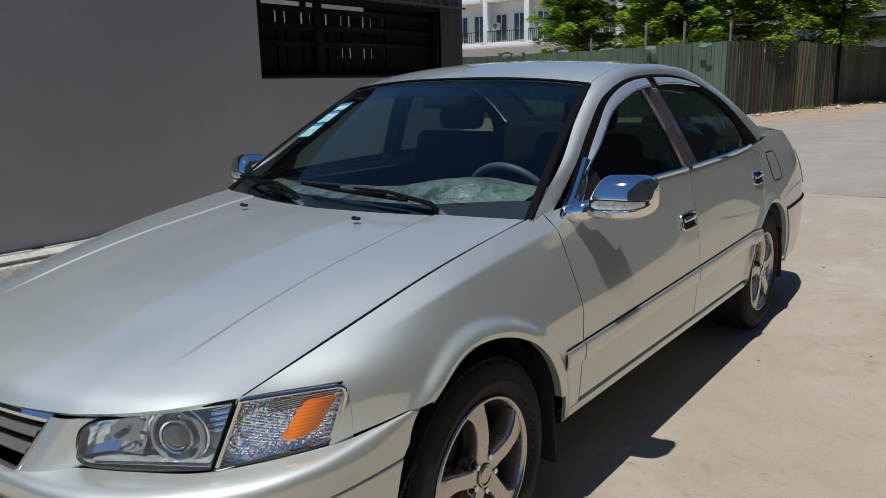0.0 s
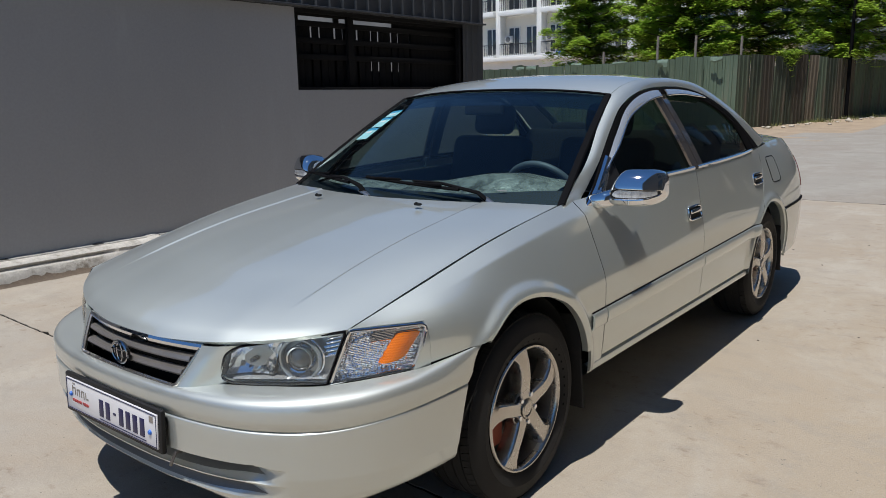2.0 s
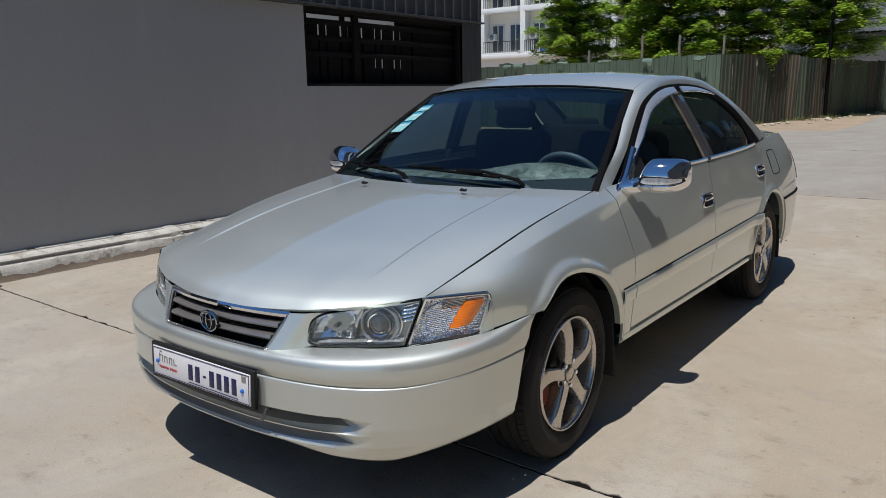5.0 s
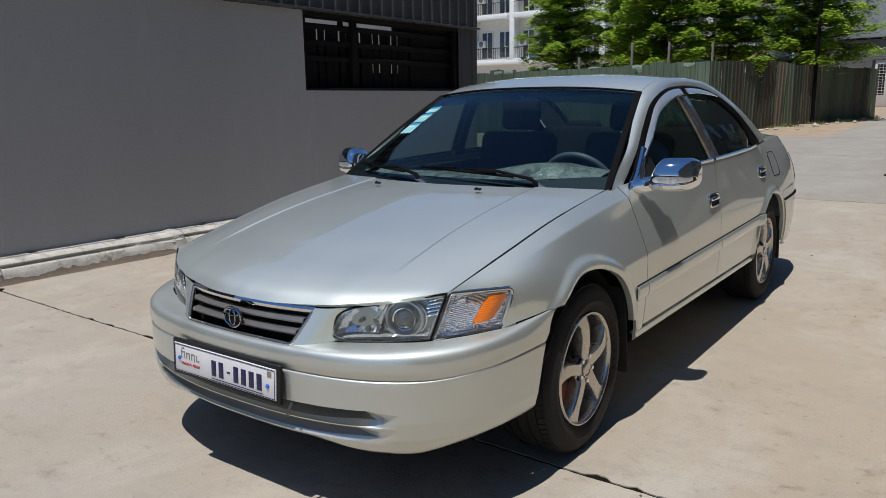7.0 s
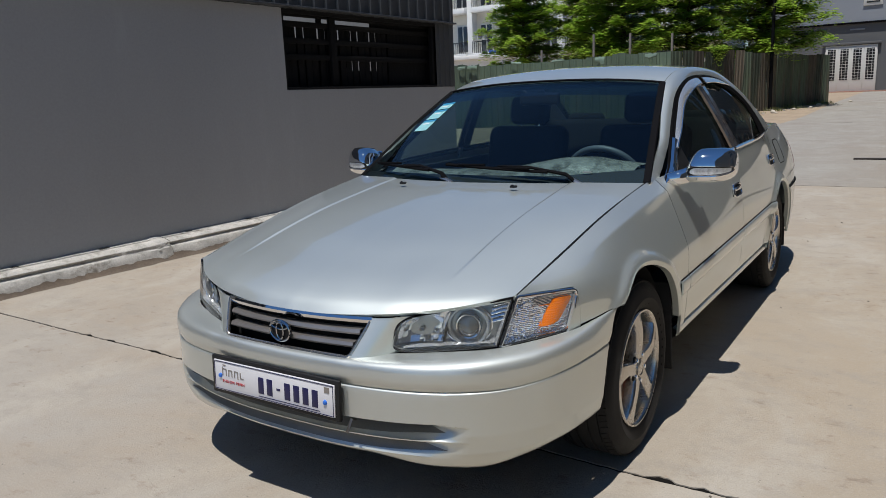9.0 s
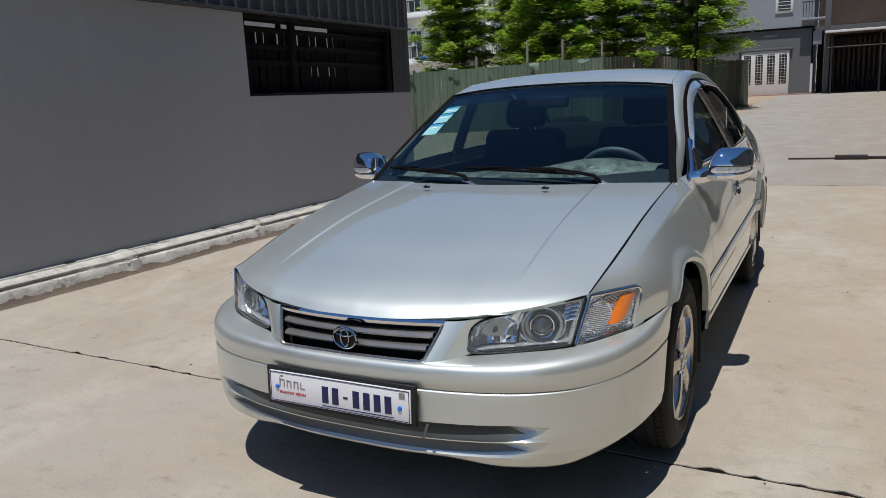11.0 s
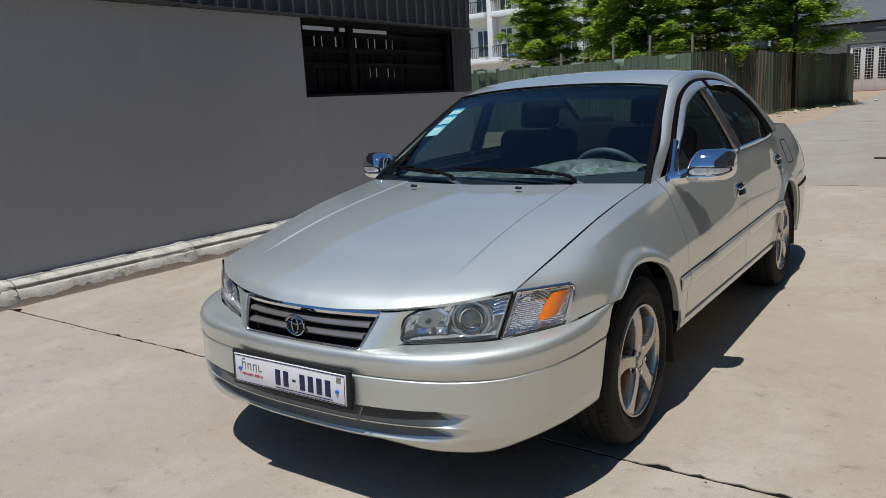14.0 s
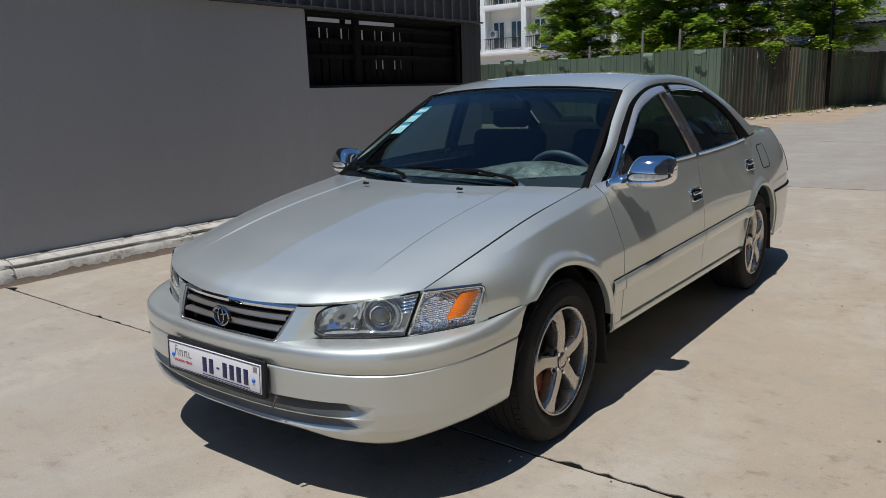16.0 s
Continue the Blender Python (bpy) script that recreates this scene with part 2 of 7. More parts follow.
WHITEFACET = material("pale faceted reflector", (0.93, 0.95, 0.98), 0.04, 0.90, 0.04, 40.0, 90.0, 0.0)
WORN_TREAD = material("worn tread rubber", (0.024, 0.023, 0.022), 0.8, 0.0, 0.35, 9.0, 160.0, 0.4, 0.0015, spec=0.15)
BOWL = material("lamp reflector bowl", (0.84, 0.86, 0.88), 0.14, 0.75, 0.06, 14.0, 45.0, 0.0)
LAMPGREY = material("dull lamp lining", (0.42, 0.45, 0.46), 0.25, 0.6, 0.10, 14.0, 45.0, 0.0)
# grey that darkens the painted scoops as shade would
SCOOP_SHADE = material("scoop shade grey", (0.20, 0.20, 0.195), 0.35, 0.4, 0.15, 6.0, 200.0, 0.05, 0.0006)
# cabin dimness is put into these two colours, far below a true grey
CLOTH = material("darkened seat cloth", (0.016, 0.017, 0.019), 0.9, 0.0, 0.2, 6.0, 500.0, 0.5, 0.001)
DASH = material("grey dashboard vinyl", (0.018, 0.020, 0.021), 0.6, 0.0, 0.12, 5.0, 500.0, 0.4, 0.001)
MAT_COVER = material("crumpled dash cover", (0.26, 0.25, 0.21), 0.26, 0.15, 0.6, 5.0, 24.0, 0.9, 0.010, stain=(0.075, 0.068, 0.050), stain_scale=9.0, stain_at=0.5)
PLATE_WHITE = material("white plate paint", (0.72, 0.72, 0.75), 0.35, 0.0, 0.04, 12.0, 200.0, 0.06, 0.0005, coat=0.3)
INK = material("navy plate ink", (0.012, 0.012, 0.07), 0.4, 0.0, 0.1, 30.0, 300.0, 0.0)
RED_INK = material("red plate ink", (0.42, 0.05, 0.05), 0.4, 0.0, 0.1, 30.0, 300.0, 0.0)
BLUE_CAP = material("blue plastic cap", (0.03, 0.16, 0.62), 0.3, 0.0, 0.1, 30.0, 300.0, 0.0)
STICKER = material("pale cyan sticker", (0.26, 0.53, 0.56), 0.4, 0.0, 0.25, 60.0, 160.0, 0.0)
STICKER_BLUE = material("blue sticker band", (0.03, 0.26, 0.48), 0.4, 0.0, 0.1, 60.0, 160.0, 0.0)
WHITE = material("white print", (0.75, 0.75, 0.75), 0.4, 0.0, 0.05, 60.0, 160.0, 0.0)


def concrete(name, color, tan, pale, spots=1.0):
    """Worn site concrete: tan and pale patches, fine grain, small pits and dark flecks."""
    m = bpy.data.materials.new(name)
    m.use_nodes = True
    t = m.node_tree
    N, L = t.nodes.new, t.links.new
    b = t.nodes["Principled BSDF"]
    co = N("ShaderNodeNewGeometry").outputs["Position"]

    def nz(scale, detail, rough, lo, hi, stretch=None, warp=0.0):
        n = N("ShaderNodeTexNoise")
        n.inputs["Scale"].default_value, n.inputs["Detail"].default_value, n.inputs["Roughness"].default_value = scale, detail, rough
        n.inputs["Distortion"].default_value = warp
        v = co
        if stretch:
            mp = N("ShaderNodeMapping")
            mp.inputs["Scale"].default_value = stretch
            L(co, mp.inputs["Vector"])
            v = mp.outputs[0]
        L(v, n.inputs["Vector"])
        r = N("ShaderNodeMapRange")
        r.inputs["From Min"].default_value, r.inputs["From Max"].default_value = lo, hi
        L(n.outputs["Fac"], r.inputs["Value"])
        return r.outputs[0]

    def blend(a, color_, fac, amount):
        k = N("ShaderNodeMath")
        k.operation = "MULTIPLY"
        L(fac, k.inputs[0])
        k.inputs[1].default_value = amount
        mx = N("ShaderNodeMix")
        mx.data_type = "RGBA"
        L(k.outputs[0], mx.inputs["Factor"])
        if isinstance(a, tuple):
            mx.inputs["A"].default_value = (*a, 1)
        else:
            L(a, mx.inputs["A"])
        mx.inputs["B"].default_value = (*color_, 1)
        return mx.outputs["Result"]

    dark = tuple(0.42 * c for c in color)
    c = blend(color, tan, nz(0.55, 7, 0.65, 0.42, 0.66, None, 0.8), 0.9)
    sx = N("ShaderNodeSeparateXYZ")
    L(co, sx.inputs[0])
    drift = N("ShaderNodeMapRange")
    drift.interpolation_type = "SMOOTHSTEP"
    drift.inputs["From Min"].default_value, drift.inputs["From Max"].default_value = -0.4, 2.6
    L(sx.outputs[0], drift.inputs["Value"])
    c = blend(c, tuple(v * k for v, k in zip(tan, (1.08, 1.04, 0.94))), drift.outputs[0], 0.80)
    c = blend(c, pale, nz(1.3, 8, 0.7, 0.47, 0.66, (1, 0.6, 1), 0.5), 0.85)
    c = blend(c, tuple(0.80 * v for v in color), nz(3.1, 9, 0.78, 0.50, 0.66, (1.0, 1.6, 1)), 0.6)
    c = blend(c, tuple(0.72 * v for v in color), nz(150.0, 3, 0.7, 0.50, 0.72), 0.45)
    c = blend(c, tuple(1.22 * v for v in color), nz(95.0, 3, 0.7, 0.52, 0.74), 0.40)
    c = blend(c, (0.34, 0.205, 0.125), nz(2.6, 5, 0.62, 0.685, 0.74, (1, 1.5, 1), 0.4), 0.55 * spots)
    flecks = nz(8.5, 7, 0.74, 0.56, 0.68, (0.95, 1.35, 1))
    here = nz(0.9, 4, 0.6, 0.40, 0.56)
    both = N("ShaderNodeMath")
    both.operation = "MULTIPLY"
    L(flecks, both.inputs[0])
    L(here, both.inputs[1])
    flecks = both.outputs[0]
    c = blend(c, (0.25 * spots, 0.19 * spots, 0.145 * spots), flecks, 0.75 * spots)
    pits = nz(34.0, 4, 0.65, 0.675, 0.70)
    c = blend(c, dark, pits, 0.75 * spots)
    L(c, b.inputs["Base Color"])
    b.inputs["Roughness"].default_value = 0.88
    b.inputs["Specular IOR Level"].default_value = 0.25
    bp = N("ShaderNodeBump")
    bp.inputs["Strength"].default_value, bp.inputs["Distance"].default_value = 0.6, 0.003
    hsum = N("ShaderNodeMath")
    hsum.operation = "SUBTRACT"
    L(nz(95.0, 4, 0.75, 0.2, 0.8), hsum.inputs[0])
    L(flecks, hsum.inputs[1])
    L(hsum.outputs[0], bp.inputs["Height"])
    L(bp.outputs[0], b.inputs["Normal"])
    return m


CONCRETE = concrete("sunlit concrete", (0.372, 0.338, 0.292), (0.355, 0.292, 0.222), (0.445, 0.405, 0.345))
JOINT = material("dark joint filler", (0.012, 0.011, 0.010), 0.95, 0.0, 0.3, 8.0, 90.0, 0.5, 0.01, spec=0.05)
DIRT = material("sandy earth", (0.36, 0.28, 0.20), 0.95, 0.0, 0.25, 1.5, 30.0, 0.7, 0.02, stain=(0.22, 0.17, 0.12), stain_scale=2.0)
GREYWALL = material("grey wall paint", (0.345, 0.352, 0.362), 0.75, 0.0, 0.10, 0.55, 45.0, 0.25, 0.002, stain=(0.40, 0.41, 0.425), stain_scale=1.1, stain_at=0.60, spec=0.3, stretch=(1, 1, 0.28))
KERB = material("whitewashed kerb concrete", (0.50, 0.48, 0.44), 0.85, 0.0, 0.35, 5.0, 60.0, 0.8, 0.008, stain=(0.21, 0.185, 0.15), stain_scale=6.0, stain_at=0.53)
SHEET_DARK = material("dark corrugated steel", (0.070, 0.074, 0.080), 0.5, 0.3, 0.15, 2.0, 60.0, 0.1, 0.002)
SLAT_DARK = material("black timber slat", (0.012, 0.012, 0.0125), 0.85, 0.0, 0.3, 6.0, 90.0, 0.3, 0.002, spec=0.1)
PROJECTOR = material("dark projector glass", (0.05, 0.055, 0.06), 0.05, 0.0, 0.1, 20.0, 90.0, 0.0, coat=1.0, spec=0.9)
VISOR = material("silvery visor plastic", (0.62, 0.63, 0.62), 0.22, 0.7, 0.06, 5.0, 200.0, 0.03, 0.0005, coat=0.8)
PILLAR = material("glossy pillar film", (0.16, 0.14, 0.13), 0.10, 0.75, 0.5, 9.0, 30.0, 0.10, 0.002, coat=0.8)
TAIL = material("dark red lamp plastic", (0.10, 0.012, 0.012), 0.1, 0.0, 0.1, 20.0, 90.0, 0.0, coat=1.0)
CONCRETE_FAR = concrete("greyer far concrete", (0.315, 0.295, 0.262), (0.285, 0.25, 0.215), (0.36, 0.34, 0.305), 0.6)
FOOTDIRT = material("dark kerb grit", (0.13, 0.10, 0.075), 0.95, 0.0, 0.35, 6.0, 60.0, 0.7, 0.01)

# ---------- the car ----------
# x across (0 is its middle line), y along (0 front axle, front to -y), z up.
AXLE, HUB, TYRE_R, ARCH_R, RIM_R = 2.67, 0.32, 0.322, 0.390, 0.213
car = tagged(new("car"), "silver four-door saloon car parked on sunlit concrete", "car")

WIDE = [(-0.64, 0.735), (-0.45, 0.805), (-0.36, 0.838), (-0.26, 0.864), (-0.1, 0.880), (0.2, 0.887), (0.8, 0.889), (2.0, 0.890), (2.8, 0.886), (3.3, 0.866), (3.6, 0.830), (3.78, 0.770)]
TOP = [(-0.64, (0.692, 0.734)), (-0.316, (0.710, 0.812)), (0.0, (0.720, 0.880)), (0.416, (0.730, 0.943)), (0.55, (0.750, 0.952)), (0.75, (0.776, 0.968)), (1.0, (0.802, 0.978)), (1.5, (0.832, 0.987)), (2.2, (0.822, 0.997)), (2.7, (0.772, 1.006)), (3.1, (0.735, 1.024)), (3.5, (0.700, 1.026)), (3.78, (0.640, 0.996))]
BEND = [(-0.64, 2.4), (-0.44, 3.7), (-0.25, 3.2), (0.0, 2.5), (0.5, 3.0), (1.0, 2.4), (1.5, 2.0), (2.7, 2.2), (3.7, 2.4)]


def arch(y, centre, r=ARCH_R):
    d = abs(y - centre)
    return HUB + math.sqrt(max(0.0, r * r - d * d)) if d < r else -1.0


def side_fall(y):
    """How the side falls in above its lower bend: an even slope, then a rounded shoulder on the fender."""
    u = np.linspace(0, 1, 140)
    top = 1.9 * (1 - step(0.45, 0.75, y)) + 0.25
    s = np.array([step(0.10, 0.30, v) * (1 + 0.25 * v) + top * step(0.850, 0.875, v) for v in u])
    g = np.r_[0, np.cumsum(0.5 * (s[1:] + s[:-1]))]
    return u, g / g[-1]


def section(y, n=180):
    """The body side at y, from the sill up to the hood seam or the belt line."""
    w, (tx, tz), p = float(spl(WIDE, y)), spl(TOP, y), float(spl(BEND, y))
    out = []
    us, gs = side_fall(y)
    even_slope = step(-0.40, 0.0, y) * (1 - step(2.5, 3.2, y))
    for z in np.linspace(0.17, tz, n):
        if z < 0.6:
            x = w - 0.040 * ((0.6 - z) / 0.4) ** 2
        else:
            u = (z - 0.6) / (tz - 0.6)
            x = w - (w - tx) * (even_slope * float(np.interp(u, us, gs)) + (1 - even_slope) * u**p)
        for c in (0.0, AXLE):
            r = math.hypot(y - c, z - HUB)
            if z > 0.25:
                x += 0.015 * (1 - step(0.014, 0.046, r - ARCH_R))
        out.append((x, y, z))
    return np.array(out)


def side_panel(ys, low, high, n, side, lift=0.0):
    rows = []
    for y in ys:
        s = section(y)
        a, b = low(y), high(y)
        dense = [p for p in s if a < p[2] < b]
        edge = lambda z: [np.interp(z, s[:, 2], s[:, 0]), y, z]
        dense = np.array([edge(a)] + [list(p) for p in dense] + [edge(b)])
        dense[:, 0] += lift
        dense[:, 0] *= side
        rows.append([Vector(p) for p in even(dense, n)])
    return grid(rows)


def lips(c, lo, hi, n=36):
    """Stations that follow the wheel arch evenly."""
    return [c + ARCH_R * math.sin(a) for a in np.linspace(math.asin(max(-1, (lo - c) / ARCH_R)), math.asin(min(1, (hi - c) / ARCH_R)), n)]


LENS_TOP = [(-0.64, 0.726), (-0.439, 0.716)]
BUMP_SEAM = [(-0.475, 0.594), (-0.39, 0.606), (-0.243, 0.625)]
REAR_SEAM = [(2.44, 0.655), (2.50, 0.70), (2.60, 0.80), (2.68, 0.92), (2.705, 1.0)]


def fender_low(y):
    if y < -0.439:
        z = float(spl(LENS_TOP, y)) + 0.006
        return min(z, spl(TOP, y)[1] - 0.004)
    if y < -0.243:
        return max(float(spl(BUMP_SEAM, y)) + 0.003, arch(y, 0.0))
    return max(0.335, arch(y, 0.0))


def quarter_low(y):
    return max(arch(y, AXLE), 0.625 if y > AXLE + 0.25 else 0.0)


for side in (1, -1):
    word = "left" if side > 0 else "right"
    ys = list(np.linspace(-0.64, -0.440, 16)) + list(np.linspace(-0.4385, -0.25, 12)) + lips(0, -0.242, ARCH_R - 1e-4, 44) + list(np.linspace(ARCH_R + 0.002, 0.498, 5))
    shoulder = lambda y: min(float(spl(LENS_TOP, min(y, -0.439))) + 0.006, spl(TOP, y)[1] - 0.004)
    bm = side_panel(ys, shoulder, lambda y: spl(TOP, y)[1] - 0.002, 40, side)
    low = [y for y in ys if y > -0.4395]
    merge(side_panel(low, fender_low, shoulder, 18, side), bm)
    more = side_panel(np.linspace(-0.492, -0.439, 8), lambda y: float(spl(BUMP_SEAM, y)) - 0.004, lambda y: float(np.interp(y, [-0.492, -0.439], [0.592, 0.722])), 8, side)
    merge(more, bm)
    part("front_fender", flange(bm, 0.012), PAINT, car)
    bm = side_panel(np.linspace(0.503, 1.530, 34), lambda y: 0.368, lambda y: spl(TOP, y)[1], 34, side)
    front_door = part("front_door", flange(bm, 0.012), PAINT, car)
    ys = list(np.linspace(1.535, AXLE - ARCH_R - 0.002, 20)) + lips(AXLE, AXLE - ARCH_R + 1e-4, 2.44, 12) + list(np.linspace(2.45, 2.70, 12))
    bm = side_panel(ys, lambda y: max(0.368, arch(y, AXLE), float(spl(REAR_SEAM, y)) if y > 2.441 else 0.0), lambda y: spl(TOP, y)[1], 34, side)
    rear_door = part("rear_door", flange(bm, 0.012), PAINT, car)
    ys = [2.446] + lips(AXLE, 2.45, 2.70, 16) + lips(AXLE, 2.706, AXLE + ARCH_R - 0.02, 24) + list(np.linspace(3.05, 3.78, 24))
    bm = side_panel(ys, quarter_low, lambda y: min(spl(TOP, y)[1], float(spl(REAR_SEAM, y)) - 0.003) if y < 2.703 else spl(TOP, y)[1], 30, side)
    part("rear_quarter_panel", flange(bm, 0.012), PAINT, car)
    bm = side_panel(list(np.linspace(AXLE + 0.250, AXLE + ARCH_R - 0.01, 12)) + list(np.linspace(AXLE + ARCH_R, 3.79, 18)), lambda y: max(0.300, arch(y, AXLE)), lambda y: 0.620, 16, side, 0.008)
    part("rear_bumper_side", flange(bm, 0.012), PAINT_DIRTY, car)
    bm = side_panel(np.linspace(AXLE + 0.30, 3.785, 22), lambda y: max(0.613, arch(y, AXLE) + 0.004), lambda y: max(0.622, arch(y, AXLE) + 0.010), 3, side, 0.010)
    part("rub_strip", flange(bm, 0.012), TRIM, car, "black strip along the rear bumper")
    # fuel flap on the left only
    if side > 0:
        bm = side_panel(np.linspace(2.80, 2.97, 8), lambda y: 0.80, lambda y: 0.945, 8, side, 0.0014)
        flap = part("fuel_flap", flange(bm, 0.004), PAINT, car)
        ring = []
        for a in np.linspace(0, math.tau, 41):
            y = 2.885 + 0.087 * math.copysign(abs(math.cos(a)) ** 0.3, math.cos(a))
            z = 0.8725 + 0.075 * math.copysign(abs(math.sin(a)) ** 0.3, math.sin(a))
            s_ = section(y)
            ring.append((float(np.interp(z, s_[:, 2], s_[:, 0])) + 0.0005, y, z))
        part("seam_seal", rod(ring, 0.0030, 6), TRIM, flap, "dark seam round the fuel flap")
    # rocker sill
    rows = []
    for y in np.linspace(0.392, 2.275, 30):
        w = float(spl(WIDE, y))
        rows.append([Vector((side * (w - k), y, z)) for k, z in ((0.030, 0.360), (0.014, 0.352), (0.011, 0.340), (0.016, 0.326), (0.030, 0.316), (0.14, 0.300), (0.30, 0.25))])
    part("rocker_sill", grid(rows), PAINT, car)
    # black strip that draws the shade line between doors and sill
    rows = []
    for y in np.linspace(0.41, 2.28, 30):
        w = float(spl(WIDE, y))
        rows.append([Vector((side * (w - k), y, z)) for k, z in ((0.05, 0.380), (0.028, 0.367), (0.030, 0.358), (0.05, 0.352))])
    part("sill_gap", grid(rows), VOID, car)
    # rubbing mouldings
    for name, a, b, owner in (("moulding", 0.395, 0.497, car), ("moulding", 0.506, 1.527, front_door), ("moulding", 1.538, 2.405, rear_door)):
        rows = []
        for y in np.linspace(a, b, 26):
            z = 0.552 + 0.024 * (y - 0.4)
            s = section(y)
            rows.append([Vector((side * (np.interp(z + dz, s[:, 2], s[:, 0]) + dx), y, z + dz)) for dx, dz in ((-0.004, 0.004), (0.006, 0.001), (0.011, -0.006), (0.012, -0.03), (0.010, -0.052), (0.004, -0.060), (-0.004, -0.062))])
        part(name, flange(grid(rows), 0.006), PAINT, owner)
        rows = []
        for y in np.linspace(a, b, 26):
            z = 0.5575 + 0.024 * (y - 0.4)
            s = section(y)
            rows.append([Vector((side * (np.interp(z + dz, s[:, 2], s[:, 0]) + 0.0025), y, z + dz)) for dz in (-0.001, 0.0022)])
        part("moulding_seal", flange(grid(rows), 0.004), TRIM, owner)
    # arch lips
    for c in (0.0, AXLE):
        rows = []
        for a in np.linspace(-0.67, 1.30, 50) if c == 0 else np.linspace(-1.54, 1.54, 50):
            y, z = c + ARCH_R * math.sin(a), HUB + ARCH_R * math.cos(a)
            s = section(y)
            x = np.interp(z, s[:, 2], s[:, 0])
            k = (ARCH_R - 0.012) / ARCH_R
            rows.append([Vector((side * (x + 0.0015), c + (y - c) * 1.012, HUB + (z - HUB) * 1.012)), Vector((side * (x + 0.001), y, z)), Vector((side * (x - 0.006), c + (y - c) * k, HUB + (z - HUB) * k)), Vector((side * (x - 0.03), c + (y - c) * k, HUB + (z - HUB) * k))])
        part("arch_lip", grid(rows), PAINT, car)
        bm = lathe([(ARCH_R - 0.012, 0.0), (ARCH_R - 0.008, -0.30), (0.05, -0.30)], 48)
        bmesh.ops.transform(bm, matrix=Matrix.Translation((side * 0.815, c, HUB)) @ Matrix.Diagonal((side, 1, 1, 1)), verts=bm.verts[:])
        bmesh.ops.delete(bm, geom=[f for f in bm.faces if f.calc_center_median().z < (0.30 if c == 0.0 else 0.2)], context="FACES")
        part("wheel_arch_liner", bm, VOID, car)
    # mud flaps
    for y, z0, z1 in ((0.388, 0.185, 0.56), (AXLE + ARCH_R + 0.004, 0.20, 0.50)):
        bm = box((0.160, 0.012, z1 - z0), (side * 0.782, y, (z0 + z1) / 2), 0.005)
        for v in bm.verts:
            v.co.y -= 0.22 * max(0.0, v.co.z - 0.36)
        part("mud_flap", bm, RUBBER, car, "black rubber mud flap")

# dark lines in the door seams
for side in (1, -1):
    for line in ([(0.5005, z) for z in np.linspace(0.37, 0.945, 24)], [(1.5325, z) for z in np.linspace(0.37, 0.985, 24)], [(float(np.interp(z, [k[1] for k in REAR_SEAM], [k[0] for k in REAR_SEAM])), z) for z in np.linspace(0.66, 0.995, 20)]):
        pts = []
        for y, z in line:
            s = section(y)
            pts.append((side * (float(np.interp(z, s[:, 2], s[:, 0])) - 0.0035), y, z))
        part("seam_seal", rod(pts, 0.0030, 6), TRIM, car, "dark line in a door seam")

# hood
HOOD_FRONT = [(0.0, -0.890), (0.15, -0.881), (0.307, -0.850), (0.39, -0.828), (0.55, -0.752), (0.692, -0.641)]
HOOD_REAR = [(0.0, 0.235), (0.25, 0.270), (0.443, 0.325), (0.6, 0.372), (0.73, 0.414)]
HOOD_MID = [(0.0, 0.672), (0.025, 0.702), (0.08, 0.731), (0.18, 0.768), (0.35, 0.822), (0.55, 0.872), (0.75, 0.913), (0.9, 0.938), (1.0, 0.951)]
HOOD_EDGE = [(0.0, 0.731), (0.31, 0.812), (0.61, 0.880), (1.0, 0.942)]


def hood_at(s, t):
    x = abs(s) * float(spl([(0, 0.688), (0.3, 0.706), (0.6, 0.716), (1, 0.726)], t))
    y = float(spl(HOOD_FRONT, x)) * (1 - t) + float(spl(HOOD_REAR, x)) * t
    zc, ze = float(spl(HOOD_MID, t)), float(spl(HOOD_EDGE, t))
    z = zc + (ze - zc) * abs(s) ** 2.2
    z += 0.014 * math.sin(math.pi * min(1, t * 1.3)) * (abs(s) ** 2 - abs(s) ** 5) * 1.2
    ridge = 0.475 - 0.03 * t
    fade = step(0.10, 0.30, t)
    z -= 0.0042 * fade * (1 - step(ridge - 0.007, ridge + 0.007, x))
    return Vector((math.copysign(x, s) if s else 0.0, y, z))


ss = sorted(set(list(np.linspace(-1, 1, 61)) + [k * v for k in (-1, 1) for v in np.linspace(0.58, 0.72, 31)]))
tt = sorted(set(list(np.linspace(0, 0.1, 9)) + list(np.linspace(0.1, 1, 44))))
bm = grid([[hood_at(s, t) for s in ss] for t in tt])
hood = part("hood", flange(bm, 0.014, (0, 0, 0.3)), PAINT, car, "silver painted hood with two raised creases")
for s in (-1, 1):
    pts = []
    for y in np.linspace(-0.63, 0.41, 40):
        tx, tz = spl(TOP, y)
        pts.append((s * (tx - 0.0005), y, tz - 0.0065))
    part("seam_seal", rod(pts, 0.0038, 6), TRIM, hood, "black line in the hood seam")
for s in (-1, 1):
    bm = box((0.030, 0.016, 0.010), (0, 0, 0), 0.004)
    rod([(0, -0.004, 0.004), (0, -0.012, 0.006)], 0.004, 8, bm)
    p = part("washer_nozzle", bm, BLACK, hood, "small black washer nozzle")
    p.location = (s * 0.276, 0.148, 0.9475)

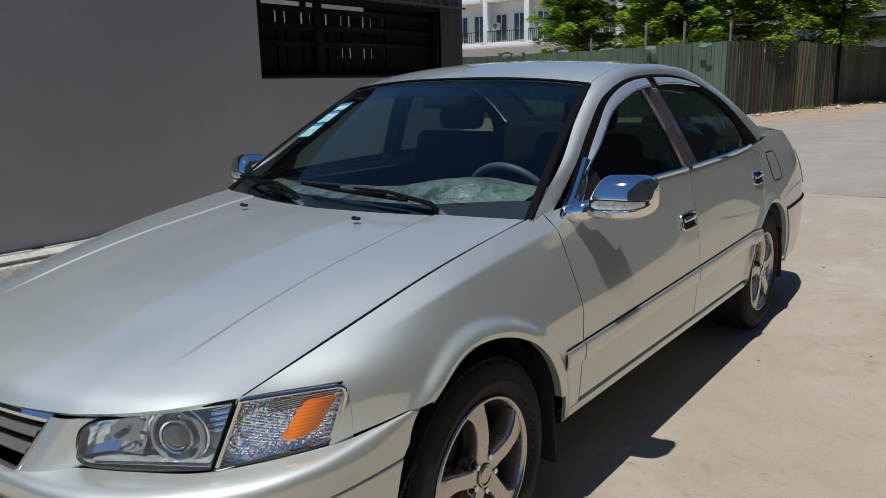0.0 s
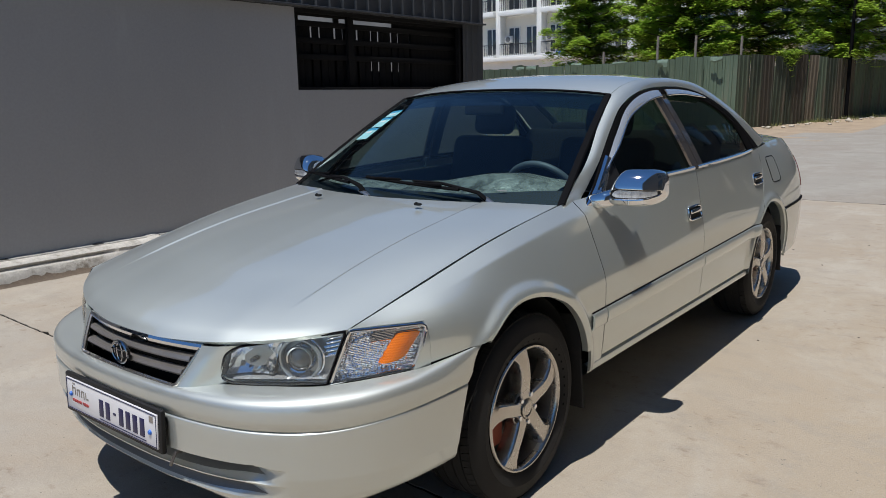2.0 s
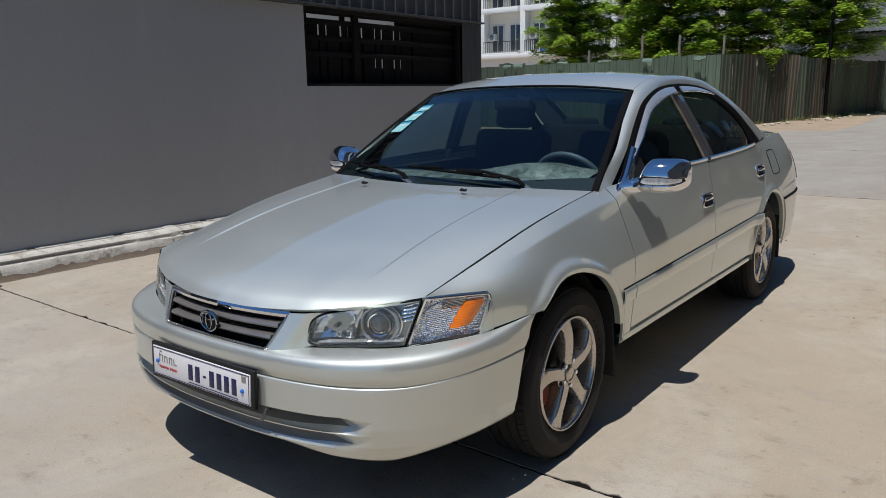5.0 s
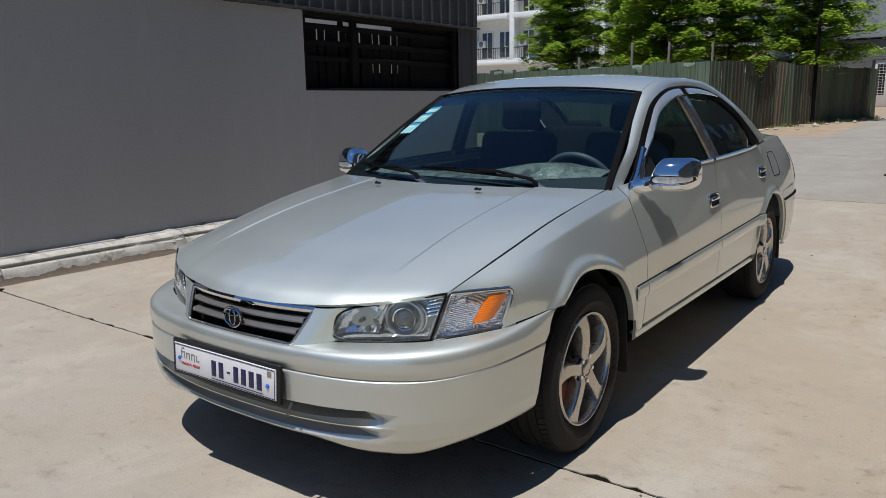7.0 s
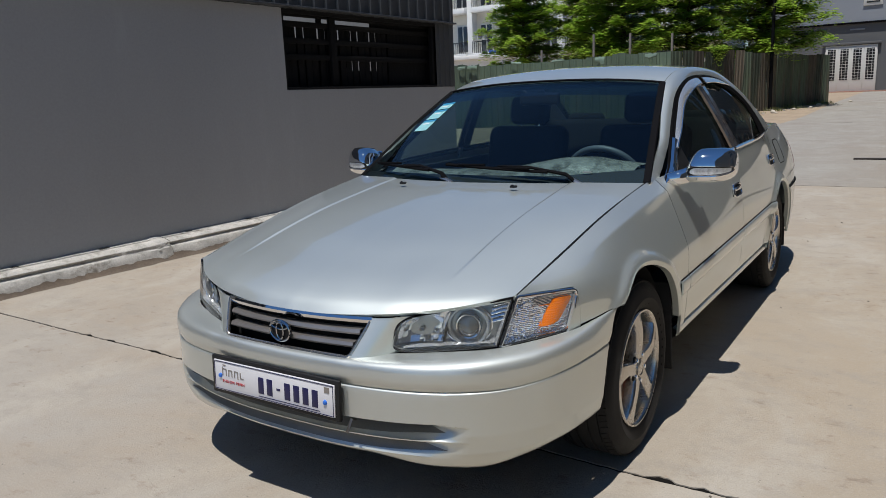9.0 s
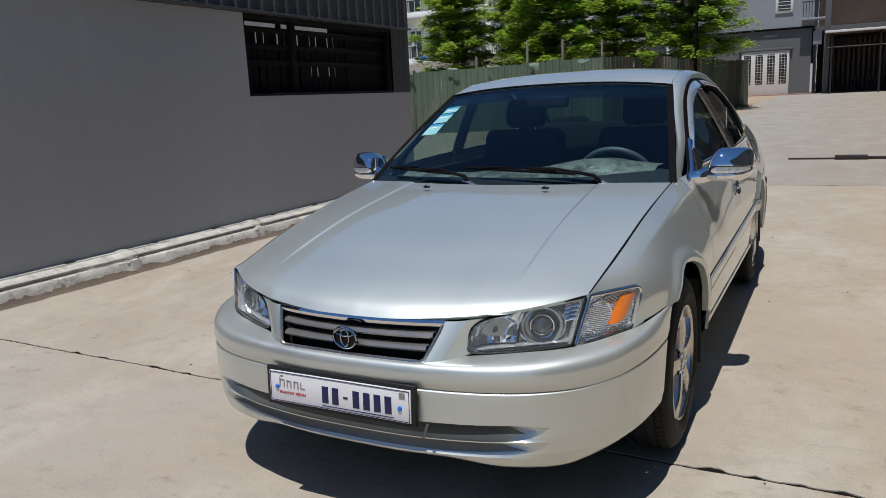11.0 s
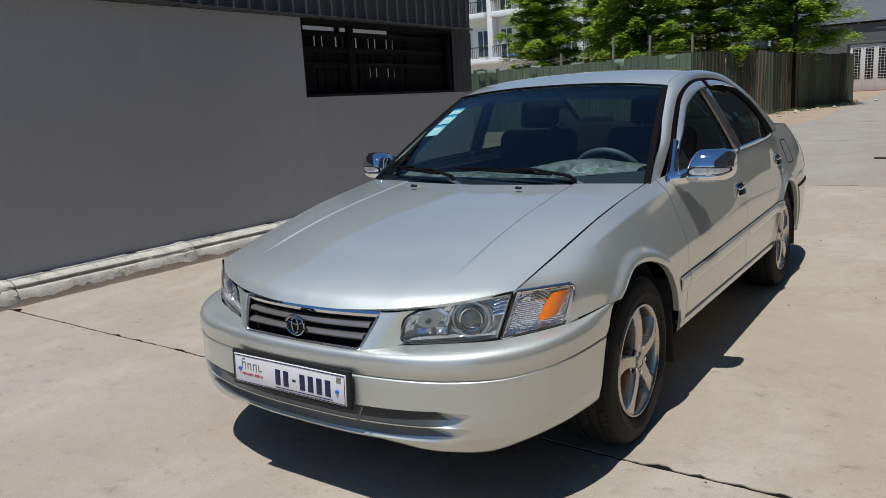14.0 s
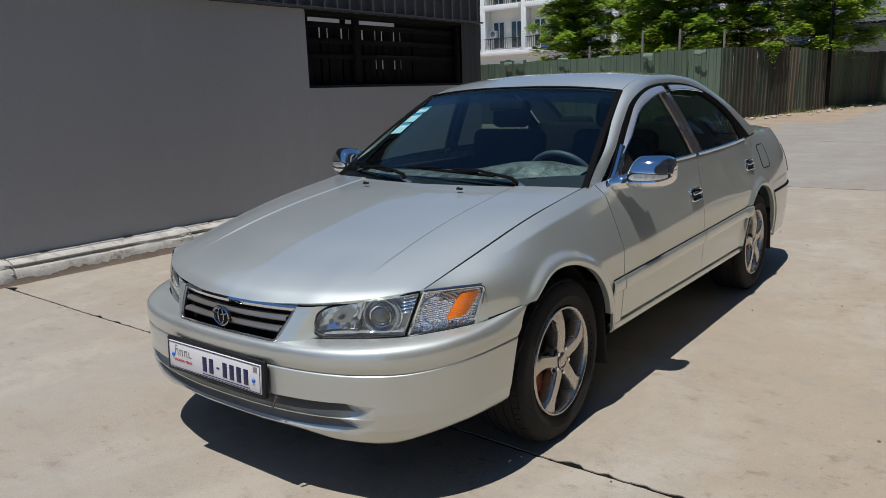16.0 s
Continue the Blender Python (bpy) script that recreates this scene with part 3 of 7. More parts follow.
# front bumper
PLAN = curve([(0, -0.955), (0.2, -0.950), (0.4, -0.925), (0.55, -0.880), (0.678, -0.800), (0.776, -0.685), (0.830, -0.565), (0.856, -0.45), (0.864, -0.36), (0.866, -0.28)], 240)
PLAN_RUN = np.r_[0, np.cumsum(np.linalg.norm(np.diff(PLAN, axis=0), axis=1))]
LEDGE = [(0.0, (0.0, -0.922, 0.556)), (0.26, (0.262, -0.917, 0.558)), (0.30, (0.295, -0.895, 0.561)), (0.40, (0.365, -0.846, 0.566)), (0.55, (0.50, -0.792, 0.574)), (0.73, (0.655, -0.703, 0.582)), (1.0, (0.790, -0.490, 0.592)), (1.16, (0.832, -0.39, 0.606)), (1.30, (0.868, -0.250, 0.624))]


def plan_at(run):
    p = np.array([np.interp(run, PLAN_RUN, PLAN[:, k]) for k in (0, 1)])
    q = np.array([np.interp(run + 0.01, PLAN_RUN, PLAN[:, k]) for k in (0, 1)]) - np.array([np.interp(run - 0.01, PLAN_RUN, PLAN[:, k]) for k in (0, 1)])
    q /= np.linalg.norm(q)
    return p, np.array([-q[1], q[0]])


def slot(x, z):
    """How far the two lower air slots are let into the bumper: a sharp upper edge, a dark throat, a sloping scoop below."""
    end = (1 - step(0.47, 0.635, x)) ** 0.8
    shut = 0.016 * step(0.52, 0.635, x)
    a = np.interp(z, [0.3225, 0.3245, 0.356, 0.379 - shut, 0.382 - shut], [0.0, 0.006, 0.058, 0.060, 0.0])
    b = np.interp(z, [0.2700, 0.2725, 0.304, 0.3165, 0.3190], [0.0, 0.004, 0.036, 0.040, 0.0])
    return end * float(a + b) + end * 0.016 * (1 - step(0.379 - shut, 0.382 - shut, z))


FORM = [(0.246, 0.100), (0.248, 0.060), (0.251, 0.036), (0.256, 0.024), (0.265, 0.015), (0.28, 0.008), (0.34, 0.0), (0.46, 0.001)]
zs = [0.246, 0.247, 0.2485, 0.251, 0.256, 0.263, 0.2695, 0.2725] + list(np.arange(0.277, 0.3155, 0.0045)) + [0.3165, 0.3190, 0.3207, 0.3225, 0.3245] + list(np.arange(0.329, 0.362, 0.0045)) + [0.3635, 0.366, 0.369, 0.372, 0.375, 0.379, 0.382, 0.386, 0.392, 0.40, 0.42, 0.44, 0.46, 0.4785, 0.4800, 0.4835, 0.4848, 0.4868, 0.4880, 0.494, 0.500, 0.507, 0.515]
end_run = lambda z: float(np.interp(-math.sqrt(ARCH_R**2 - (z - HUB) ** 2) + 0.004, PLAN[::1, 1], PLAN_RUN))
RUNS = np.r_[np.linspace(0, 0.45, 34), np.linspace(0.46, 0.72, 40), np.linspace(0.74, 1.0, 30)]
TOTAL = end_run(0.45)


def bumper_column(f):
    col = []
    for z in zs:
        run = f * TOTAL if f < 0.72 else 0.72 * TOTAL + (f - 0.72) / 0.28 * (end_run(z + 0.03) - 0.72 * TOTAL)
        p, n = plan_at(run)
        d = float(np.interp(z, [k[0] for k in FORM], [k[1] for k in FORM])) + slot(p[0], z)
        # a bright chamfered ledge under the bulge, with a groove above it
        d += float(np.interp(z, [0.4785, 0.4800, 0.4835, 0.4848, 0.4868, 0.4880, 0.494, 0.500, 0.507, 0.515], [0, 0.0006, 0.0048, 0.009, 0.009, 0.003, 0.001, -0.001, -0.003, -0.004])) * (1 - 0.55 * step(0.5, 0.8, f))
        q = p + n * d
        end = step(0.60, 1.0, f)
        lift = end * (0.034 * step(0.40, 0.50, z) + 0.036 * (1 - step(0.26, 0.40, z)))
        chin = 0.026 * step(0.30, 0.52, p[0]) * (1 - step(0.66, 0.82, p[0])) * (1 - step(0.246, 0.275, z))
        col.append((q[0], q[1], z + lift - chin + 0.010 * min(1, p[0] / 0.6) ** 2 * (1 - step(0.37, 0.43, z)) * (1 - end)))
    base = np.array(col[-1])
    run = f * TOTAL if f < 0.72 else 0.72 * TOTAL + (f - 0.72) / 0.28 * (end_run(0.52) - 0.72 * TOTAL)
    top = spl(LEDGE, run * 1.30 / end_run(0.52))
    roll = step(0.24, 0.36, run) * (1 - step(0.75, 1.0, f))
    c1 = base + np.array([0, 0, (0.040 + 0.014 * roll) * (1 - 0.5 * step(0.7, 1.0, f))])
    c2 = top + (base - top) * np.array([0.55 + 0.33 * roll, 0.55 + 0.33 * roll, 0.0]) + np.array([0, 0, 0.004 - 0.008 * roll])
    for u in np.linspace(0.06, 1, 17):
        col.append(tuple((1 - u) ** 3 * base + 3 * u * (1 - u) ** 2 * c1 + 3 * u * u * (1 - u) * c2 + u**3 * top))
    return col


half = [bumper_column(f) for f in RUNS]
rows = [[Vector((-x, y, z)) for x, y, z in c] for c in half[:0:-1]] + [[Vector(p) for p in c] for c in half]
bm = grid(rows)
outward(bm, (0, 0, 0.4))
bumper = part("front_bumper", bm, PAINT_DIRTY, car, "silver bumper with two dark lower air slots")


def bumper_face(x, z, lift):
    """A place on the lower bumper at x, z, let in by its slots."""
    p, n = plan_at(float(np.interp(abs(x), PLAN[:, 0], PLAN_RUN)))
    q = p + n * (float(np.interp(z, [k[0] for k in FORM], [k[1] for k in FORM])) + slot(abs(x), z) - lift)
    return Vector((math.copysign(q[0], x), q[1], z + 0.010 * min(1, abs(x) / 0.6) ** 2))


# sheets over the painted slots; grey and black carry the slots' shade
for name, far, lo, hi, tip, mat, lift, label in (("scoop_lining", 0.570, 0.331, 0.376, 0.345, SCOOP_SHADE, 0.0015, "grey shade sheet in the upper air slot"), ("scoop_lining", 0.575, 0.279, 0.3150, 0.290, SCOOP_SHADE, 0.0015, "grey shade sheet in the lower air slot"), ("slot_throat", 0.500, 0.354, 0.3775, 0.370, VOID, 0.003, "black throat of the upper air slot"), ("slot_throat", 0.490, 0.303, 0.3155, 0.312, VOID, 0.003, "black throat of the lower air slot")):
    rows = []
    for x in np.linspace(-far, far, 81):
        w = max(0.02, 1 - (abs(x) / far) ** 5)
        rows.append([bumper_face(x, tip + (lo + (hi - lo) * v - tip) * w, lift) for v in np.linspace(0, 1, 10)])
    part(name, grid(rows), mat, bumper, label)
# painted cheeks between grille and headlights
for side in (1, -1):
    A, B, C, D = (np.array(v) for v in ((0.264, -0.917, 0.557), (0.309, -0.850, 0.671), (0.392, -0.829, 0.677), (0.366, -0.846, 0.566)))
    rows = []
    for v in np.linspace(0, 1, 33):
        row = []
        # the cheek ends along the rounded inner end of the headlight
        k = min(1.0, (1 - abs(2 * v - 1)) / 0.62)
        last = min(1.55, 1.04 + 0.55 * (1 - math.sqrt(1 - (1 - k) ** 2)))
        for u in np.linspace(0, last, 22):
            p = A * (1 - u) * (1 - v) + D * u * (1 - v) + B * (1 - u) * v + C * u * v
            p = p + np.array([0, -0.014 * math.sin(math.pi * min(1, u)) ** 0.8 * (1 - 0.6 * v) + 0.030 * max(0.0, u - 0.98), 0.0])
            row.append(Vector((side * p[0], p[1], p[2])))
        rows.append(row)
    part("cheek", flange(grid(rows), 0.012, (0, 0, 0.5)), PAINT, bumper)
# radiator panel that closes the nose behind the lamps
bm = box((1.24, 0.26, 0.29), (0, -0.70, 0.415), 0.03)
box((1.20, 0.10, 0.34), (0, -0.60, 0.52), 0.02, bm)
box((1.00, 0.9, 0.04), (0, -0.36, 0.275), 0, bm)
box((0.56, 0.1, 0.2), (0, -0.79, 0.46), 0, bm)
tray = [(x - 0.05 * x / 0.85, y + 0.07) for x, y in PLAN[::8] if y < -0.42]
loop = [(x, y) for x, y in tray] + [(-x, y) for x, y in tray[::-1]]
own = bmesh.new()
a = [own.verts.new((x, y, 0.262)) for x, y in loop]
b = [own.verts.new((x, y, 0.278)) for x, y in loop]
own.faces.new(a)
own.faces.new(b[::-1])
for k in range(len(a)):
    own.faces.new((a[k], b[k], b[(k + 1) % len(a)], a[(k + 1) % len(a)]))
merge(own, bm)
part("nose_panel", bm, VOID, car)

# grille
grille = part("grille", box((0.62, 0.012, 0.15), (0, -0.835, 0.612)), VOID, car, "grey slatted grille with a chrome top strip")


def grille_y(x, z):
    u = (z - 0.557) / 0.115
    return -0.922 + 0.034 * u + (0.012 + 0.030 * u) * (x / 0.30) ** 2


def grille_w(z):
    return 0.262 + 0.045 * (z - 0.557) / 0.115


for z, h in ((0.592, 0.0185), (0.6285, 0.0185)):
    rows = []
    for x in np.linspace(-1, 1, 33):
        w = grille_w(z) - 0.010
        ring = []
        for dy, dz in ((0.0, -0.5), (-0.012, -0.42), (-0.015, -0.1), (-0.009, 0.42), (0.016, 0.5), (0.016, -0.5)):
            ring.append(Vector((x * w, grille_y(x * w, z) + dy + 0.014, z + dz * h)))
        rows.append(ring)
    part("slat", grid(rows, close=True), GREYBAR, grille, "grey horizontal grille slat")
rows = []
for x in np.linspace(-1, 1, 41):
    w = 0.312
    z = 0.6655 + 0.0015 * (1 - x * x)
    ring = [Vector((x * w, grille_y(x * w, z) + dy, z + dz)) for dy, dz in ((0.004, -0.013), (-0.006, -0.010), (-0.008, 0.0), (-0.002, 0.007), (0.014, 0.007), (0.014, -0.013))]
    rows.append(ring)
part("top_strip", grid(rows, close=True), CHROME, grille, "chrome strip along the grille top")
path = [(-0.309, 0.664), (-0.300, 0.640), (-0.268, 0.565), (-0.255, 0.558), (0.255, 0.558), (0.268, 0.565), (0.300, 0.640), (0.309, 0.664)]
pts = []
for (x0, z0), (x1, z1) in zip(path, path[1:]):
    for u in np.linspace(0, 1, 18 if abs(x1 - x0) > 0.2 else 5, endpoint=False):
        x, z = x0 + (x1 - x0) * u, z0 + (z1 - z0) * u
        pts.append((x, grille_y(x, z) - 0.001, z))
part("surround", rod(pts, 0.0065, 8), SATIN, grille, "thin satin surround")
# emblem: plain ovals
EMBLEM = material("dull emblem chrome", (0.42, 0.43, 0.45), 0.12, 1.0, 0.1, 30.0, 200.0, 0.0)


def oval(rx, rz, tube, y=0.0):
    ring = [(rx * math.cos(a), y, rz * math.sin(a)) for a in np.linspace(0, math.tau, 37)]
    return rod(ring, tube, 6)


emblem = part("emblem", oval(0.046, 0.036, 0.0042), EMBLEM, grille, "plain oval chrome emblem")
part("inner_oval", oval(0.016, 0.030, 0.0034), EMBLEM, emblem)
flat_oval = part("inner_oval", oval(0.036, 0.011, 0.0034), EMBLEM, emblem)
flat_oval.location = (0, 0, 0.017)
bm = lathe([(0.0005, -0.005), (0.045, -0.005), (0.045, -0.010)], 32)
bmesh.ops.transform(bm, matrix=Matrix(((0, 1, 0, 0), (-1, 0, 0, 0), (0, 0, 0.78, 0), (0, 0, 0, 1))), verts=bm.verts[:])
part("emblem_back", bm, BLACK, emblem)
emblem.location = (-0.004, -0.926, 0.611)
emblem.scale = (0.93, 1, 0.93)

# number plate
plate = part("number_plate", box((0.560, 0.016, 0.130), (0, 0, 0), 0.006), BLACK, car, "white number plate in a black frame")
plate.matrix_basis = pose(-0.016, -0.962, 0.4355, -3, 0, 0)
part("panel", box((0.530, 0.006, 0.103), (0, -0.009, 0), 0.0025), PLATE_WHITE, plate, "white plate panel")
for dz, w, h, dx in ((0.0475, 0.522, 0.002, 0), (-0.0475, 0.522, 0.002, 0), (0, 0.002, 0.095, 0.260), (0, 0.002, 0.095, -0.260)):
    part("border_line", box((w, 0.002, h), (dx, -0.0125, dz)), INK, plate)
for i in range(7):
    w, h = (0.016, 0.007) if i == 2 else (0.024, 0.054)
    part("dark_bar", box((w, 0.002, h), (-0.044 + i * 0.0385, -0.0125, -0.004), 0.0006), INK, plate)
part("dark_line", box((0.262, 0.002, 0.0022), (0.075, -0.0125, -0.040)), INK, plate)
for i, (dx, dz, w, h) in enumerate(((-0.222, 0.016, 0.004, 0.030), (-0.212, 0.024, 0.016, 0.004), (-0.205, 0.012, 0.004, 0.022), (-0.193, 0.012, 0.004, 0.024), (-0.184, 0.022, 0.014, 0.004), (-0.178, 0.011, 0.004, 0.022), (-0.165, 0.012, 0.004, 0.024), (-0.156, 0.022, 0.014, 0.004), (-0.150, 0.010, 0.004, 0.026), (-0.138, 0.012, 0.004, 0.022), (-0.130, 0.003, 0.014, 0.004), (-0.214, 0.037, 0.014, 0.004))):
    part("script_bar", box((w, 0.002, h), (dx, -0.0125, dz), 0.0006), GREYBAR, plate)
part("mark", box((0.020, 0.002, 0.018), (0.236, -0.0125, 0.032)), GREYBAR, plate)
for x, z in ((-0.233, 0.0), (0.228, -0.008)):
    bm = lathe([(0.0001, 0.006), (0.006, 0.005), (0.008, 0.0)], 14)
    bmesh.ops.transform(bm, matrix=Matrix.Translation((x, -0.012, z)) @ Matrix(((0, 1, 0, 0), (-1, 0, 0, 0), (0, 0, 1, 0), (0, 0, 0, 1))), verts=bm.verts[:])
    part("screw_cap", bm, BLUE_CAP, plate, "blue screw cap")


bm = box((0.010, 0.004, 0.044), (0, 0, 0), 0.001)
box((0.010, 0.020, 0.004), (0, 0.010, 0.020), 0.001, bm)
part("bracket", bm, DISC, plate, "bent steel mounting bracket").matrix_basis = pose(0.300, 0.012, -0.075, -18, 12, 0)


def lettering(text, size, depth, mat, parent, m, name="lettering"):
    c = bpy.data.curves.new(name, "FONT")
    c.body, c.size, c.extrude, c.align_x, c.align_y = text, size, depth, "CENTER", "CENTER"
    c.space_character = 1.22
    tmp = bpy.data.objects.new(name, c)
    scene.collection.objects.link(tmp)
    me = bpy.data.meshes.new_from_object(tmp.evaluated_get(bpy.context.evaluated_depsgraph_get()))
    bpy.data.objects.remove(tmp)
    bpy.data.curves.remove(c)
    me.materials.clear()
    me.materials.append(mat)
    ob = new(name, me)
    ob.parent = parent
    ob.matrix_basis = m
    return ob


lettering("PHNOM PENH", 0.0140, 0.001, RED_INK, plate, pose(-0.172, -0.0128, -0.018, 90, 0, 0))


# lamps
def patch(TL, TR, BR, BL, nu, nv, bulge, side, back=0.0, tight=(0, 0)):
    TL, TR, BR, BL = (np.array(v, float) for v in (TL, TR, BR, BL))
    nrm = np.cross(TR - TL, BL - TL)
    nrm = -nrm / np.linalg.norm(nrm)
    if nrm[1] > 0:
        nrm = -nrm
    rows = []
    for v in np.linspace(0, 1, nv):
        row = []
        for u in np.linspace(0, 1, nu):
            g = 1 - (tight[0] * (1 - math.sqrt(1 - max(0.0, 1 - u / 0.17) ** 2)) + tight[1] * (1 - math.sqrt(1 - max(0.0, 1 - (1 - u) / 0.12) ** 2)))
            w = 0.5 + (v - 0.5) * g
            p = TL * (1 - u) * (1 - w) + TR * u * (1 - w) + BL * (1 - u) * w + BR * u * w
            p = p + nrm * (bulge * (1 - (2 * u - 1) ** 2) * 0.7 + bulge * 0.3 * (1 - (2 * v - 1) ** 2) - back)
            row.append(Vector((side * p[0], p[1], p[2])))
        rows.append(row)
    return grid(rows), nrm


HL = ((0.393, -0.829, 0.672), (0.686, -0.652, 0.726), (0.655, -0.700, 0.586), (0.364, -0.842, 0.570))
CL = ((0.696, -0.644, 0.727), (0.801, -0.439, 0.717), (0.790, -0.478, 0.595), (0.664, -0.694, 0.587))


def outline(q, tight, n=36):
    """The edge of a lamp, with its rounded ends."""
    TL, TR, BR, BL = (np.array(v, float) for v in q)

    def at(u, v):
        g = 1 - (tight[0] * (1 - math.sqrt(1 - max(0.0, 1 - u / 0.17) ** 2)) + tight[1] * (1 - math.sqrt(1 - max(0.0, 1 - (1 - u) / 0.12) ** 2)))
        w = 0.5 + (v - 0.5) * g
        return TL * (1 - u) * (1 - w) + TR * u * (1 - w) + BL * (1 - u) * w + BR * u * w

    ks = np.linspace(0, 1, 2 * n, endpoint=False)
    return [at(u, 0) for u in ks] + [at(1, v) for v in ks[::2]] + [at(1 - u, 1) for u in ks] + [at(0, 1 - v) for v in ks[::2]]


def inset(q, u0, u1, v0, v1):
    TL, TR, BR, BL = (np.array(v, float) for v in q)
    f = lambda u, v: TL * (1 - u) * (1 - v) + TR * u * (1 - v) + BL * (1 - u) * v + BR * u * v
    return f(u0, v0), f(u1, v0), f(u1, v1), f(u0, v1)


def dish(at, facing, r, depth, mat, parent, name, side, label="", seg=16):
    prof = [(r * math.sin(a), depth * math.cos(a)) for a in np.linspace(math.pi / 2, math.pi - 0.02, 7)]
    bm = lathe(prof + [(r * 0.02, -depth)], seg)
    d = Vector(facing).normalized()
    q = Vector((1, 0, 0)).rotation_difference(d).to_matrix().to_4x4()
    bmesh.ops.transform(bm, matrix=Matrix.Translation(at) @ q, verts=bm.verts[:])
    if side < 0:
        mirror_x(bm)
    for v in bm.verts:
        v.co += Vector((rngl.uniform(-1, 1), rngl.uniform(-1, 1), rngl.uniform(-1, 1))) * 0.0016
    return part(name, bm, mat, parent, label, sharp=0.01)


rngl = np.random.RandomState(12)
for side in (1, -1):
    # headlight
    bm, n = patch(*HL, 40, 12, 0.020, 1, -0.001, (0.62, 0.0))
    if side < 0:
        mirror_x(bm)
    lamp = part("headlight", flange(bm, 0.010), HAZY, car, "clear headlight with round projector and chrome bowl")
    lamp.visible_shadow = False
    bm, n = patch(*HL, 26, 9, 0.012, 1, 0.056, (0.62, 0.0))
    if side < 0:
        mirror_x(bm)
    part("back_shell", bm, LAMPGREY, lamp)
    e = outline(HL, (0.62, 0.0))
    pts = [(side * q[0], q[1] + 0.002, q[2]) for q in e + e[:1]]
    part("seal", rod(pts, 0.004, 6), TRIM, lamp, "black rubber seal")
    # walls of the housing
    rows = [[Vector((side * (q - n * k)[0], (q - n * k)[1], (q - n * k)[2])) for q in e] for k in (0.002, 0.058)]
    part("housing", grid(rows, close=True), BOWL, lamp)
    q = inset(HL, 0.0, 1.0, 0.0, 1.0)
    f = lambda u, v, d: (np.array(q[0]) * (1 - u) * (1 - v) + np.array(q[1]) * u * (1 - v) + np.array(q[3]) * (1 - u) * v + np.array(q[2]) * u * v) - n * d
    # fluted high beam bowl: a hollow of broad flat facets
    rows = []
    for v in np.linspace(0, 1, 6):
        row = []
        for u in np.linspace(0, 1, 11):
            q_ = f(0.045 + 0.43 * u, 0.09 + 0.76 * v, 0.012 + 0.046 * (1 - (2 * u - 1) ** 2 * 0.75) * (1 - (2 * v - 1) ** 2 * 0.55))
            row.append(Vector((side * q_[0], q_[1] + 0.0025 * math.sin(u * 9 + v * 17), q_[2])))
        rows.append(row)
    part("high_beam_bowl", grid(rows), FACET, lamp, "faceted chrome high beam bowl", sharp=0.01)
    own = lathe([(0.0005, 0.030), (0.006, 0.028), (0.008, 0.022), (0.008, 0.0)], 16)
    bmesh.ops.transform(own, matrix=Matrix.Translation(f(0.27, 0.50, 0.046)) @ Vector((1, 0, 0)).rotation_difference(Vector((0.3, -1, 0))).to_matrix().to_4x4(), verts=own.verts[:])
    part("bulb", own if side > 0 else mirror_x(own), PROJECTOR, lamp, "dark bulb cap")
    # dark divider between the two bowls
    q_ = [f(u, v, d) for u, v, d in ((0.485, 0.10, 0.020), (0.520, 0.10, 0.030), (0.505, 0.86, 0.030), (0.47, 0.86, 0.020))]
    part("divider", flange(grid([[Vector((side * c[0], c[1], c[2])) for c in (q_[0], q_[1])], [Vector((side * c[0], c[1], c[2])) for c in (q_[3], q_[2])]]), 0.004), BLACK, lamp)
    own = lathe([(0.074, 0.010), (0.070, 0.012), (0.064, -0.006), (0.054, -0.026), (0.046, -0.034)], 40)
    d = Vector((0.45, -1, 0)).normalized()
    bmesh.ops.transform(own, matrix=Matrix.Translation(f(0.68, 0.50, 0.030)) @ Vector((1, 0, 0)).rotation_difference(d).to_matrix().to_4x4() @ Matrix.Diagonal((1, 1, 0.86, 1)), verts=own.verts[:])
    part("low_beam_bowl", own if side > 0 else mirror_x(own), BOWL, lamp)
    own = lathe([(0.033, 0.007), (0.037, 0.009), (0.040, 0.002), (0.040, -0.03)], 36)
    d = Vector((0.45, -1, 0)).normalized()
    qq = Matrix.Translation(f(0.68, 0.52, 0.016)) @ Vector((1, 0, 0)).rotation_difference(d).to_matrix().to_4x4()
    bmesh.ops.transform(own, matrix=qq, verts=own.verts[:])
    part("projector_ring", own if side > 0 else mirror_x(own), CHROME, lamp, "chrome ring")
    own = lathe([(0.052, -0.004), (0.055, 0.004), (0.060, 0.006), (0.064, -0.002), (0.060, -0.02)], 40)
    bmesh.ops.transform(own, matrix=qq, verts=own.verts[:])
    part("outer_ring", own if side > 0 else mirror_x(own), LAMPGREY, lamp)
    # ribbed strip beside the projector and a flat chrome shelf below
    for k in range(5):
        a_, b_ = f(0.86, 0.16 + 0.09 * k, 0.030), f(0.985, 0.12 + 0.09 * k, 0.030)
        pts = [(side * q_[0], q_[1], q_[2]) for q_ in (a_, b_)]
        part("rib", rod(pts, 0.005, 6), CHROME, lamp)
    shelf = [[Vector((side * q_[0], q_[1], q_[2])) for q_ in (f(u, 0.93, 0.008), f(u, 0.86, 0.05))] for u in np.linspace(0.12, 0.97, 12)]
    part("shelf", grid(shelf), BOWL, lamp)
    own = lathe([(0.0005, 0.022), (0.012, 0.020), (0.024, 0.014), (0.033, 0.003), (0.034, -0.01)], 36)
    bmesh.ops.transform(own, matrix=qq, verts=own.verts[:])
    part("projector", own if side > 0 else mirror_x(own), PROJECTOR, lamp, "dark glass projector lens")
